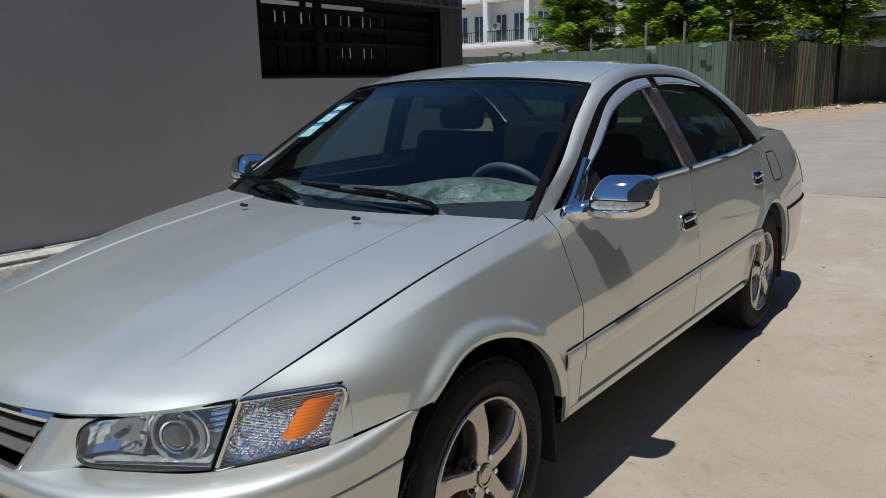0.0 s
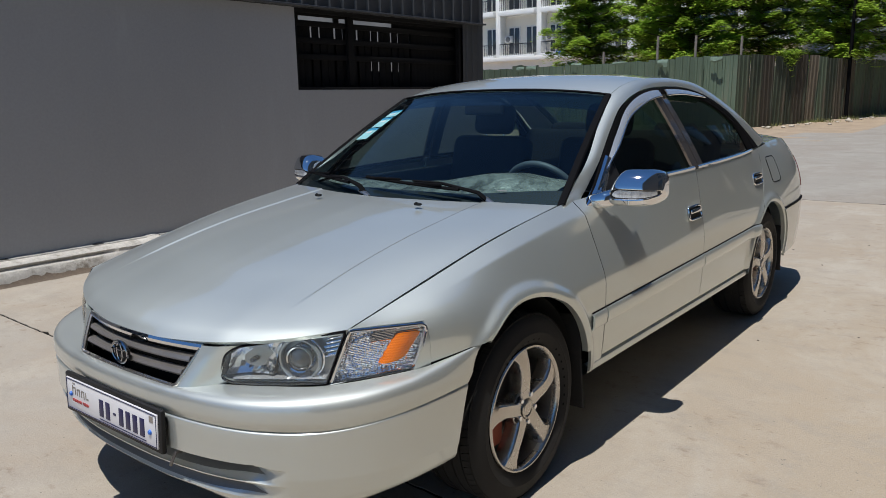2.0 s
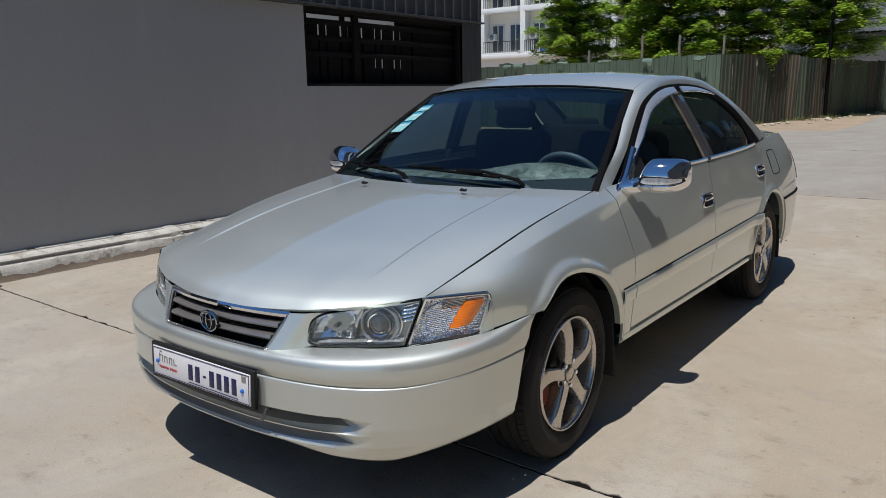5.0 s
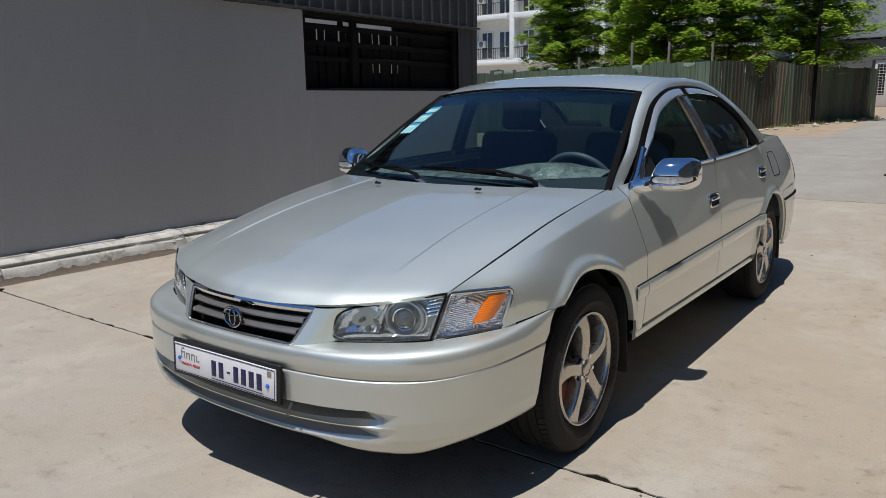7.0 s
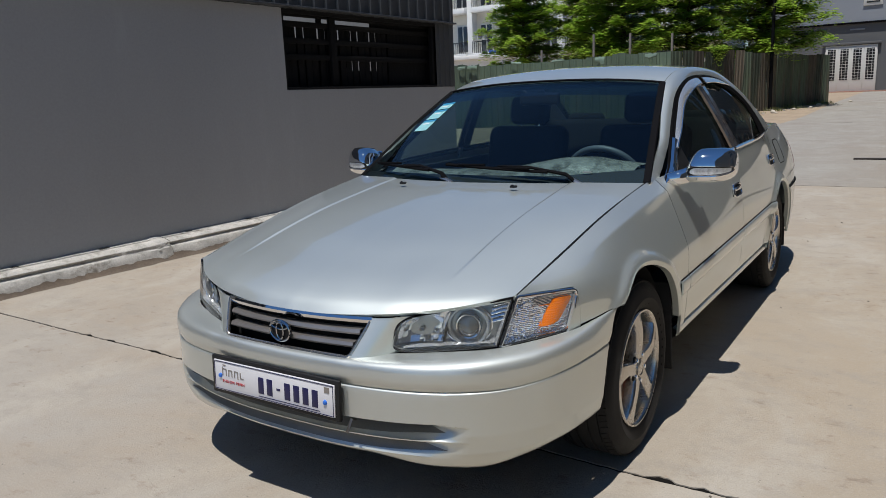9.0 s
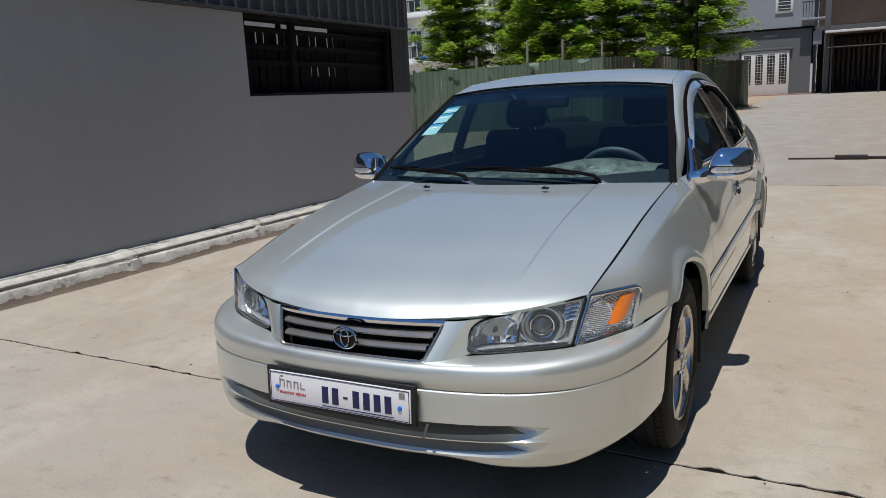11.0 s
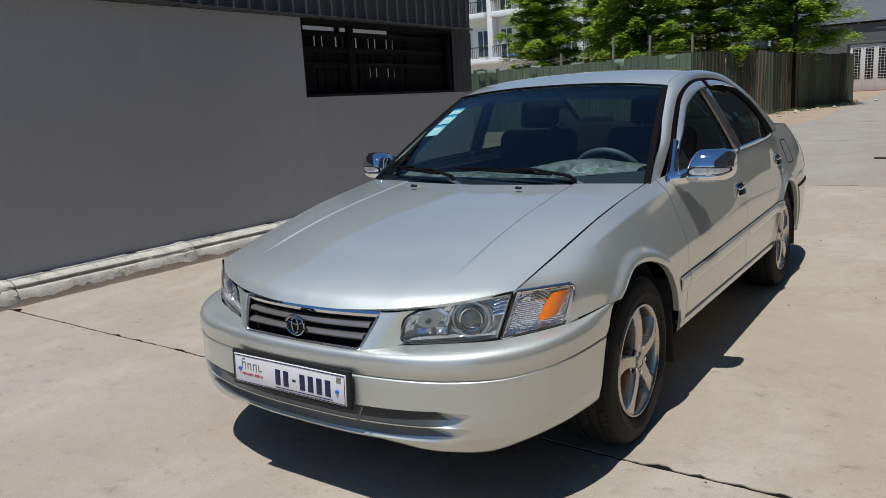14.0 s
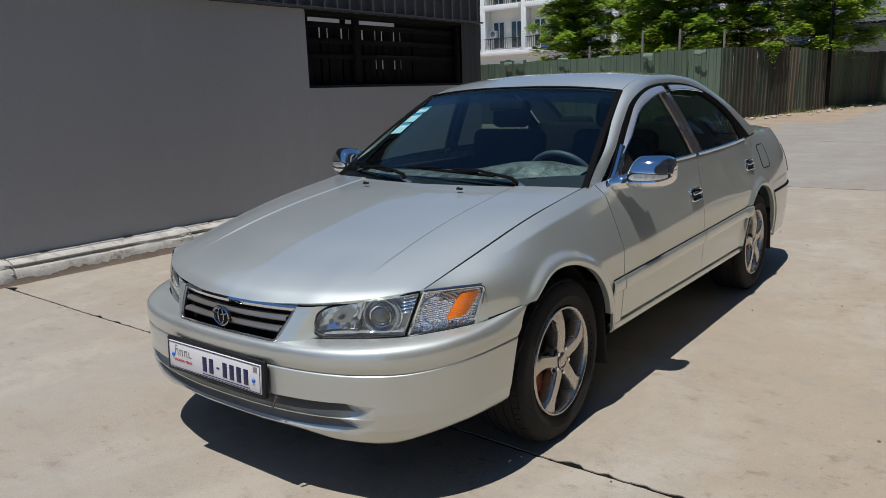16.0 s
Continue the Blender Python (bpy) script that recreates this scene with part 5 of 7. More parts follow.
# door handles
for side in (1, -1):
    for y, z, name in ((1.432, 0.795, "front"), (2.49, 0.850, "rear")):
        owner = [o for o in car.children if o.name.startswith(name + "_door") and (o.data.vertices[0].co.x > 0) == (side > 0)][0]
        s = section(y)
        x = float(np.interp(z, s[:, 2], s[:, 0]))
        slope = -0.22
        turn = pose(0, 0, 0, 0, -side * 12, 0).to_3x3()
        handle = part("handle", box((0.008, 0.150, 0.058), (0, 0, 0), 0.003, turn=turn), VOID, owner, "chrome door handle over a dark recess")
        handle.location = (side * (x + 0.001), y, z)
        ring = [(0.0, 0.076 * c_, 0.030 * s_) for c_, s_ in [(math.copysign(abs(math.cos(a)) ** 0.35, math.cos(a)), math.copysign(abs(math.sin(a)) ** 0.35, math.sin(a))) for a in np.linspace(0, math.tau, 41)]]
        ring = [turn @ Vector(q) + Vector((side * 0.005, 0, 0)) for q in ring]
        part("bezel", rod(ring, 0.0058, 6), CHROME, handle, "chrome bezel")
        part("grip", box((0.014, 0.125, 0.020), turn @ Vector((side * 0.008, 0.006, 0.006)), 0.005, turn=turn), CHROME, handle, "chrome grip")

# interior
bm = box((1.50, 3.2, 0.03), (0, 1.6, 0.30))
box((1.30, 3.9, 0.02), (0, 1.55, 0.262), 0, bm)
box((1.40, 0.03, 0.60), (0, 0.30, 0.60), 0, bm)
box((1.40, 0.03, 0.68), (0, 2.85, 0.62), 0, bm)
part("floor_pan", bm, VOID, car)
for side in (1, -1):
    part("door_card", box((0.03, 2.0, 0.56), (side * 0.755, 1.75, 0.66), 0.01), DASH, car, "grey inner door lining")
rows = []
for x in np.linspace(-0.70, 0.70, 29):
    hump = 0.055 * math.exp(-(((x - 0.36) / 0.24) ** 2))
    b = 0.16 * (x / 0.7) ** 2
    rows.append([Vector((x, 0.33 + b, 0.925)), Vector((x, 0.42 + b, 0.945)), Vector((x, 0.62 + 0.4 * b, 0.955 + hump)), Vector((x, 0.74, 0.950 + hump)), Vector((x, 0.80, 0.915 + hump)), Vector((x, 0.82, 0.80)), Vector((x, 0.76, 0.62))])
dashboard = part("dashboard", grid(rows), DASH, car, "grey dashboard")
rows = []
rng = np.random.RandomState(4)
for i, x in enumerate(np.linspace(-0.62, 0.62, 50)):
    hump = 0.055 * math.exp(-(((x - 0.36) / 0.24) ** 2))
    row = []
    for j, v in enumerate(np.linspace(0, 1, 14)):
        y = 0.40 + 0.12 * (x / 0.6) ** 2 + (0.27 - 0.15 * step(0.05, 0.35, -x)) * v
        row.append(Vector((x, y, 0.953 + 0.012 * v + hump * step(0.0, 0.6, v) + 0.006 * noise.noise(Vector((x * 9, v * 3, 1.0))) + 0.012 * math.sin(math.pi * v))))
    rows.append(row)
part("dash_cover", flange(grid(rows), 0.002), MAT_COVER, dashboard, "crumpled silvery cover on the dashboard")
bm = lathe([(0.185 + 0.015 * math.cos(a), 0.015 * math.sin(a)) for a in np.linspace(0, math.tau, 12, endpoint=False)], 48, close=True)
wheel_turn = Matrix.Translation((0.37, 0.92, 0.885)) @ pose(0, 0, 0, 0, 0, -90).to_4x4() @ pose(0, 0, 0, 0, 28, 0)
bmesh.ops.transform(bm, matrix=wheel_turn, verts=bm.verts[:])
WHEELGREY = material("grey wheel rim vinyl", (0.085, 0.092, 0.10), 0.5, 0.0, 0.1, 9.0, 300.0, 0.1)
steering = part("steering_wheel", bm, WHEELGREY, car, "grey steering wheel")
bm = box((0.05, 0.16, 0.11), (0, 0, 0), 0.02)
box((0.02, 0.36, 0.03), (0, 0, 0.01), 0.008, bm)
box((0.02, 0.03, 0.18), (0, 0, -0.09), 0.008, bm)
bmesh.ops.transform(bm, matrix=wheel_turn, verts=bm.verts[:])
part("boss", bm, DASH, steering)


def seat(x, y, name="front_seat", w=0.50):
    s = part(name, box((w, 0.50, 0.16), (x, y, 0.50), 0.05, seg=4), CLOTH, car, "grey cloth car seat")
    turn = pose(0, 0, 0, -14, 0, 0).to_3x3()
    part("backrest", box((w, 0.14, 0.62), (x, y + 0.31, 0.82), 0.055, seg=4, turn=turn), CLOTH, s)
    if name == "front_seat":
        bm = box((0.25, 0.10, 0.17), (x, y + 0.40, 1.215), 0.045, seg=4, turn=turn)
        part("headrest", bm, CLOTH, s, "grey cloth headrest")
        bm = rod([(x - 0.06, y + 0.385, 1.04), (x - 0.06, y + 0.40, 1.18)], 0.006, 8)
        rod([(x + 0.06, y + 0.385, 1.04), (x + 0.06, y + 0.40, 1.18)], 0.006, 8, bm)
        part("headrest_posts", bm, CHROME, s)
    return s


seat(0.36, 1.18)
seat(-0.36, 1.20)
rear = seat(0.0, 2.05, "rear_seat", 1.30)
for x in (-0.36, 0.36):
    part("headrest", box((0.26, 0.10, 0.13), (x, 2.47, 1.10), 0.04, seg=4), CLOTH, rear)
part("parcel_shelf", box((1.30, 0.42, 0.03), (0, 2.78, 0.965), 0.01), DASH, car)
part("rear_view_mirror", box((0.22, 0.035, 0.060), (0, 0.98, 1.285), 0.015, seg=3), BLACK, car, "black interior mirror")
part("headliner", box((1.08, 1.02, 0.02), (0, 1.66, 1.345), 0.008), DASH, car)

# wheels
def spoke_mesh():
    rows = []
    for r in np.linspace(0.036, 0.203, 16):
        u = (r - 0.036) / 0.167
        sweep = 0.10 * math.sin(math.pi * u) - 0.04
        half = float(np.interp(u, [0, 0.25, 0.6, 0.85, 1.0], [0.028, 0.0230, 0.0220, 0.029, 0.041]))
        face = 0.010 * math.sin(math.pi * min(1, u * 0.9)) - 0.004 * u
        row = []
        for dx, k in ((-0.050, 1.25), (-0.010, 1.10), (-0.001, 1.0), (0.002, 0.86), (0.0025, 0.0), (0.002, -0.86), (-0.001, -1.0), (-0.010, -1.10), (-0.050, -1.25)):
            a = sweep + k * half / r
            row.append(Vector((face + dx, r * math.sin(a), r * math.cos(a))))
        rows.append(row)
    return grid(rows)


def make_wheel():
    hub = new("wheel")
    TREAD = [(0.215, -0.105), (0.222, -0.112), (0.255, -0.122), (0.290, -0.120), (0.308, -0.108), (0.318, -0.090), (0.3208, -0.066), (0.3150, -0.065), (0.3150, -0.059), (0.3218, -0.058), (0.3225, -0.028), (0.3160, -0.027), (0.3160, -0.020), (0.3226, -0.019), (0.3226, 0.019), (0.3160, 0.020), (0.3160, 0.027), (0.3225, 0.028), (0.3218, 0.058), (0.3150, 0.059), (0.3150, 0.065), (0.3208, 0.066), (0.318, 0.084), (0.308, 0.098), (0.302, 0.1045), (0.285, 0.111), (0.262, 0.114), (0.258, 0.116), (0.252, 0.1145), (0.235, 0.110), (0.222, 0.102), (0.216, 0.096)]
    bm = lathe([(r, x - 0.10) for r, x in TREAD], 96)
    tyre = part("tyre", bm, RUBBER, hub, "worn black tyre with dusty sidewall")
    # shoulder blocks, cut across by narrow sipes
    for k, xs in enumerate(((-0.090, -0.067), (0.067, 0.092))):
        own = bmesh.new()
        for n in range(76):
            a = n * math.tau / 76 + 0.02 * k
            w = math.tau / 76 * 0.86
            skew = 0.03
            vs = []
            for r in (0.3155, 0.3245):
                for x, da in ((xs[0], 0), (xs[1], 0), (xs[1], w), (xs[0], w)):
                    rr = r - (0.006 if abs(x) > 0.08 else 0)
                    t = a + da + skew * (x / 0.09)
                    vs.append(own.verts.new((x - 0.10, rr * math.sin(t), rr * math.cos(t))))
            for f in ((4, 5, 6, 7), (0, 1, 5, 4), (1, 2, 6, 5), (2, 3, 7, 6), (3, 0, 4, 7)):
                own.faces.new([vs[i] for i in f])
        tagged(part("tread_rib", own, WORN_TREAD, tyre), kind="stuff")
    # raised sidewall bars where the maker's words stand
    for n in range(22):
        if n in (9, 10, 11, 20, 21):
            continue
        a = n * math.tau / 44 - 0.9
        own = bmesh.new()
        own.faces.new([own.verts.new((0.0115 if r < 0.235 else 0.0140, r * math.sin(a + d), r * math.cos(a + d))) for r, d in ((0.233, 0), (0.233, 0.035), (0.239, 0.035), (0.239, 0))])
        part("sidewall_bar", own, TRIM, tyre)
    rim = part("rim", lathe([(0.216, -0.004), (0.2165, 0.002), (0.2135, 0.007), (0.208, 0.0075), (0.2035, 0.003), (0.201, -0.006), (0.199, -0.018)], 72), SATIN, hub, "satin five-spoke alloy rim")
    part("barrel", lathe([(0.200, -0.016), (0.194, -0.050), (0.188, -0.12), (0.190, -0.20)], 72), material("dull barrel alloy", (0.36, 0.355, 0.345), 0.35, 0.9, 0.15, 20.0, 120.0, 0.1, 0.001), rim, "dull inner barrel of the rim")
    for k in range(5):
        bm = spoke_mesh()
        bmesh.ops.transform(bm, matrix=pose(0, 0, 0, 7 - k * 72.0, 0, 0), verts=bm.verts[:])
        part("spoke", bm, SATIN, rim)
    part("hub_plate", lathe([(0.0005, -0.002), (0.060, -0.003), (0.067, -0.010), (0.068, -0.05)], 40), SATIN, rim)
    part("hub_cap", lathe([(0.0005, 0.0075), (0.021, 0.007), (0.024, 0.0045), (0.028, 0.0075), (0.031, 0.006), (0.032, -0.004)], 36), SATIN, rim, "round satin hub cap")
    for k in range(5):
        a = math.radians(29 + 72 * k)
        bm = lathe([(0.0005, 0.008), (0.008, 0.007), (0.0095, 0.0), (0.0095, -0.02)], 12)
        bmesh.ops.transform(bm, matrix=Matrix.Translation((0.001, 0.049 * math.sin(a), 0.049 * math.cos(a))), verts=bm.verts[:])
        part("lug_nut", bm, CHROME, rim, "chrome lug nut")
        # flat black disc in place of a pocket's shade
        bm = lathe([(0.0005, -0.0015), (0.0155, -0.0015), (0.0165, -0.010)], 16)
        bmesh.ops.transform(bm, matrix=Matrix.Translation((0.0005, 0.049 * math.sin(a), 0.049 * math.cos(a))), verts=bm.verts[:])
        part("lug_pocket", bm, VOID, rim, "black disc for a shaded lug pocket")
    disc = part("brake_disc", lathe([(0.05, -0.060), (0.135, -0.060), (0.135, -0.075), (0.05, -0.075)], 48, close=True), DISC, hub, "steel brake disc")
    bm = box((0.05, 0.08, 0.15), (-0.065, -0.115, -0.03), 0.014)
    part("caliper", bm, RUST, hub, "rusty red brake caliper")
    part("dust_shield", lathe([(0.01, -0.10), (0.185, -0.10), (0.185, -0.11)], 40), VOID, hub)
    return hub


first = make_wheel()
first.parent = car
spin = 14
first.matrix_basis = pose(0.852, 0, HUB, 0, 0, 0)
spots = [(0.852, AXLE, 1), (-0.852, 0, -1), (-0.852, AXLE, -1)]
for x, y, s in spots:
    w = copy_thing(first, pose(x, y, HUB, 0, 0, 0 if s > 0 else 180))
    w.parent = car
for w in [o for o in car.children if o.name.startswith("wheel") and not o.name.startswith("wheel_arch")]:
    tagged(w, "alloy wheel with a worn black tyre")

# ---------- ground ----------


def rise(y):
    """The yard lies flat and climbs gently towards the far street."""
    return float(np.interp(y, [-400, 29, 40, 58, 70, 900], [0, 0, 0.24, 0.49, 0.55, 0.55]))


def joint_y(x):
    return -0.165 - 0.024 * x


bm = bmesh.new()
ysg = [-900, -60, -20, -8, 0, 8, 16, 24, 29, 32, 36, 40, 46, 52, 58, 64, 70, 120, 900]
grid([[Vector((x, y, rise(y) - 0.06)) for x in (-900, -60, -20, -8, -4, 0, 4, 8, 20, 60, 900)] for y in ysg], bm)
ground = thing("ground", bm, JOINT, "dark earth below the concrete slabs", "ground", "structure")


CHIPS = ((0.985, 0.05, 0.026), (1.02, 0.025, 0.014), (1.13, 0.03, 0.010), (1.27, 0.04, 0.012), (1.40, 0.06, 0.020), (1.72, 0.05, 0.016), (-2.5, 0.05, 0.018), (-1.6, 0.04, 0.015))


def slab(x0, x1, y0, y1, seed, edge0=None, edge1=None):
    """A concrete slab with slightly broken edges."""
    nx, ny = max(2, int((x1 - x0) / 0.06)), max(2, int((y1 - y0) / 0.5))
    nx = min(nx * 4, 700) if y0 <= 0.0 <= y1 and x0 < 0 else min(nx, 260)
    rows = []
    for j in range(ny + 1):
        v = j / ny
        row = []
        for i in range(nx + 1):
            x = x0 + (x1 - x0) * i / nx
            a = y0 + (edge0(x) if edge0 else 0) + 0.012 * noise.noise(Vector((x * 1.7, y0, 0))) + 0.004 * noise.noise(Vector((x * 23, y0, 3))) + 0.003 * noise.noise(Vector((x * 41, y0, 9))) + 0.009 + 0.006 * noise.noise(Vector((x * 12, y0, 5))) + 0.13 * max(0.0, noise.noise(Vector((x * 5.1, y0, 17))) - 0.20) + (sum(h * max(0.0, 1 - abs(x - c) / w) for c, w, h in CHIPS) if y0 == 0 else 0) + 0.02 * max(0.0, noise.noise(Vector((x * 19, y0, 31))) - 0.3)
            b = y1 + (edge1(x) if edge1 else 0) + 0.012 * noise.noise(Vector((x * 1.7, y1, 0))) + 0.004 * noise.noise(Vector((x * 23, y1, 3))) - 0.005 + 0.004 * noise.noise(Vector((x * 37, y1, 8)))
            y = a + (b - a) * v
            row.append(Vector((x, y, rise(y) + 0.0015 * noise.noise(Vector((x * 0.7, y * 0.7, seed))))))
        rows.append(row)
    return flange(grid(rows), 0.05, (0.5 * (x0 + x1), 0.5 * (y0 + y1), -50))


EDGES = [-24.5, -16.4, -8.3, 0.0, 8.1, 16.3, 24.5, 32.7, 40.9, 49.0, 57.2]
for i, (a, b) in enumerate(zip(EDGES, EDGES[1:])):
    for k, (x0, x1) in enumerate(((-3.995, 6.2), (6.21, 16.4))):
        if a >= 24 and k == 0:
            x0 = -2.6
        e0 = joint_y if a == 0.0 else (lambda x: -0.012 * x)
        e1 = joint_y if b == 0.0 else (lambda x: -0.012 * x)
        part("slab", slab(x0, x1, a, b, i * 7.3 + k, e0, e1), CONCRETE if b < 10 else CONCRETE_FAR, ground)
bm = grid([[Vector((x, joint_y(x) + d, -0.0045)) for d in (-0.03, 0.07)] for x in np.linspace(-3.98, 16.3, 40)])
part("joint_filler", bm, JOINT, ground)
bm = grid([[Vector((x, y, rise(y) - 0.004 + 0.03 * noise.noise(Vector((x * 0.9, y * 0.9, 0))) * (1 if x < -3 else 0.3))) for x in np.linspace(-42, -2.55, 90)] for y in np.linspace(16.5, 62, 110)])
thing("dirt_strip", bm, DIRT, "sandy earth with weeds along the fence", "ground", "structure")
bm = grid([[Vector((x, y, -0.006)) for x in (-30, -4.3)] for y in (6.9, 16.5)])
thing("verge", bm, DIRT, "bare earth beside the shed", "ground", "structure")
bm = grid([[Vector((x, y, rise(y) - 0.002)) for x in (-2.6, 40)] for y in (57.3, 60, 90)])
thing("far_street", bm, CONCRETE_FAR, "pale far street", "road", "structure")
bm = grid([[Vector((x, y, 0.0)) for x in (16.4, 60)] for y in (-60, 57)])
thing("yard", bm, CONCRETE, "pale concrete yard", "ground", "structure")
bm = grid([[Vector((x, y, 0.0)) for x in (-30, 16.4)] for y in (-60, -24.6)])
thing("apron", bm, CONCRETE, "pale concrete apron", "ground", "structure")
bm = box((9.0, 0.35, 0.12), (-4.9, 57.6, 0.50), 0.02)
thing("pavement", bm, material("red paving", (0.36, 0.20, 0.15), 0.85, 0, 0.2, 3.0, 30.0, 0.4), "reddish pavement edge before the gate", "pavement", "structure")
# the dark slot cover across the yard
bm = box((0.75, 0.10, 0.03), (0.95, 11.85, 0.010), 0.004)
box((0.50, 0.26, 0.07), (1.55, 11.85, 0.03), 0.010, bm)
box((2.6, 0.12, 0.05), (3.05, 11.86, 0.02), 0.004, bm)
thing("drain_cover", bm, material("rusty dark iron", (0.035, 0.028, 0.024), 0.7, 0.4, 0.3, 9.0, 80.0, 0.3), "dark iron drain slot cover in the concrete", "drain cover")
# stones
rng = np.random.RandomState(8)


def stone(x, y, r, mat):
    bm = bmesh.new()
    bmesh.ops.create_icosphere(bm, subdivisions=2, radius=r)
    k = rng.rand() * 30
    for v in bm.verts:
        v.co *= 1 + 0.35 * noise.noise(v.co * (1.2 / r) + Vector((k, 0, 0)))
        v.co.z *= 0.55
    ob = thing("stone", bm, mat, "small loose stone on the ground", "stone", group="loose stones", sharp=2)
    ob.location = (x, y, rise(y) + r * 0.30)
    return ob


PEBBLE = material("pebble", (0.13, 0.11, 0.09), 0.9, 0, 0.3, 30.0, 200.0, 0.3, obj=0.4)
PALESTONE = material("pale stone", (0.48, 0.43, 0.36), 0.9, 0, 0.2, 8.0, 60.0, 0.4)
stone(-5.35, 33.6, 0.34, PALESTONE)
for i in range(46):
    x, y = rng.uniform(-3.6, 4.0), rng.uniform(-2.2, 7.0)
    if abs(x) < 1.0 and -1.1 < y < 4:
        continue
    stone(x, y, rng.uniform(0.004, 0.010), PEBBLE)
for i in range(26):
    u = rng.rand()
    stone(-7.0 + 4.0 * u + 0.5 + rng.rand(), 26.5 + 13.5 * u + rng.rand() - 0.5, rng.uniform(0.04, 0.12), PALESTONE)
# weeds at the fence foot
bm = bmesh.new()
for i in range(2600):
    u = rng.rand()
    x, y = -7.2 + 4.1 * u + 0.15 + rng.rand() ** 2 * 0.9, 26.2 + 13.8 * u + rng.randn() * 0.25
    if noise.noise(Vector((x * 0.8, y * 0.8, 4))) < 0.05:
        continue
    h, a = rng.uniform(0.05, 0.22), rng.rand() * math.tau
    z = rise(y) - 0.01
    d = Vector((math.cos(a), math.sin(a), 0))
    bm.faces.new([bm.verts.new(Vector((x, y, z)) + d * 0.012), bm.verts.new(Vector((x, y, z)) - d * 0.012), bm.verts.new(Vector((x, y, z + h)) + Vector((rng.randn() * 0.04, rng.randn() * 0.04, 0)))])
thing("weeds", bm, material("dry weeds", (0.16, 0.17, 0.06), 0.8, 0, 0.4, 3.0, 20.0, 0), "tufts of dry green weeds along the fence", "weeds", "stuff")

# ---------- grey shed with the slatted opening ----------
WX, W_END = -4.13, 6.80
OPEN0, OPEN1, SILL, HEAD = 3.43, 6.74, 1.455, 2.315
bm = box((0.18, 40.0 + OPEN0, HEAD - 0.0), (WX - 0.09, (OPEN0 - 40.0) / 2, HEAD / 2))
box((0.18, OPEN1 - OPEN0, SILL), (WX - 0.09, (OPEN0 + OPEN1) / 2, SILL / 2), 0, bm)
box((0.18, W_END - OPEN1, SILL), (WX - 0.09, (W_END + OPEN1) / 2, SILL / 2), 0, bm)
wall_west = thing("wall_west", bm, GREYWALL, "smooth dark grey painted wall of a shed", "wall", "structure")
bm = box((8.0, 0.18, SILL), (WX - 4.18, W_END - 0.09, SILL / 2))
thing("wall_end", bm, GREYWALL, "grey painted end wall", "wall", "structure")


def corrugated(length, height, pitch=0.20, deep=0.022, lead=0.05):
    """A ribbed sheet in x (along) and z (up), ribs to -y."""
    pts, x = [], 0.0
    while x < length - 1e-6:
        for dx, dy in ((0, 0), (pitch * 0.55, 0), (pitch * 0.65, -deep), (pitch * 0.90, -deep)):
            if x + dx <= length:
                pts.append((x + dx, dy))
        x += pitch
    pts.append((length, 0))
    return flange(grid([[Vector((px, py, z)) for px, py in pts] for z in (0, height)]), 0.003, (length / 2, 5, height / 2))


bm = corrugated(46.8, 1.1)
upper = thing("upper_cladding", bm, SHEET_DARK, "dark ribbed steel cladding above the grey wall", "cladding", "structure")
upper.matrix_basis = pose(WX + 0.002, -40.0, HEAD - 0.02, 0, 0, 90)
bm = corrugated(0.5, HEAD - SILL + 1.1)
end_clad = thing("end_cladding", bm, SHEET_DARK, "dark ribbed steel cladding at the shed corner", "cladding", "structure")
end_clad.matrix_basis = pose(WX, W_END, SILL, 0, 0, 180)
bm = corrugated(0.46, HEAD - SILL + 0.04, 0.13, 0.014)
corner = thing("corner_cladding", bm, SHEET_DARK, "dark ribbed steel sheet beside the slatted opening", "cladding", "structure")
corner.matrix_basis = pose(WX + 0.004, 6.34, SILL, 0, 0, 90)
bm = box((8.1, 46.9, 0.06), (WX - 4.06, -16.65, HEAD + 1.10))
thing("roof", bm, SHEET_DARK, "dark steel shed roof", "roof", "structure")
bm = box((0.10, 40.0 + W_END, 0.022), (WX + 0.020, (W_END - 40.0) / 2, HEAD + 0.0), 0.006)
thing("trim", bm, SHEET_DARK, "dark flashing along the wall top", "trim", "structure")
# slatted opening: frame, rails, upright slats, dim room behind
opening = tagged(new("slatted_window"), "wide black window opening with upright timber slats", "window", kind="structure")
for y0, y1, z0, z1 in ((OPEN0, OPEN1 + 0.02, SILL - 0.005, SILL + 0.03), (OPEN0, OPEN1 + 0.02, HEAD - 0.06, HEAD - 0.0)):
    part("rail", box((0.06, y1 - y0, z1 - z0), (WX - 0.03, (y0 + y1) / 2, (z0 + z1) / 2), 0.004), SLAT_DARK, opening)
for y in (OPEN0 + 0.015, 6.30, OPEN1 + 0.02):
    part("post", box((0.06, 0.045, HEAD - SILL - 0.04), (WX - 0.045, y, (SILL + HEAD) / 2), 0.004), SLAT_DARK, opening)
for z in (2.160, 1.985, 1.81):
    part("rail", box((0.03, OPEN1 - OPEN0 - 0.04, 0.06), (WX - 0.125, (OPEN0 + OPEN1) / 2, z), 0.003), SLAT_DARK, opening)
y = OPEN0 + 0.06
n = 0
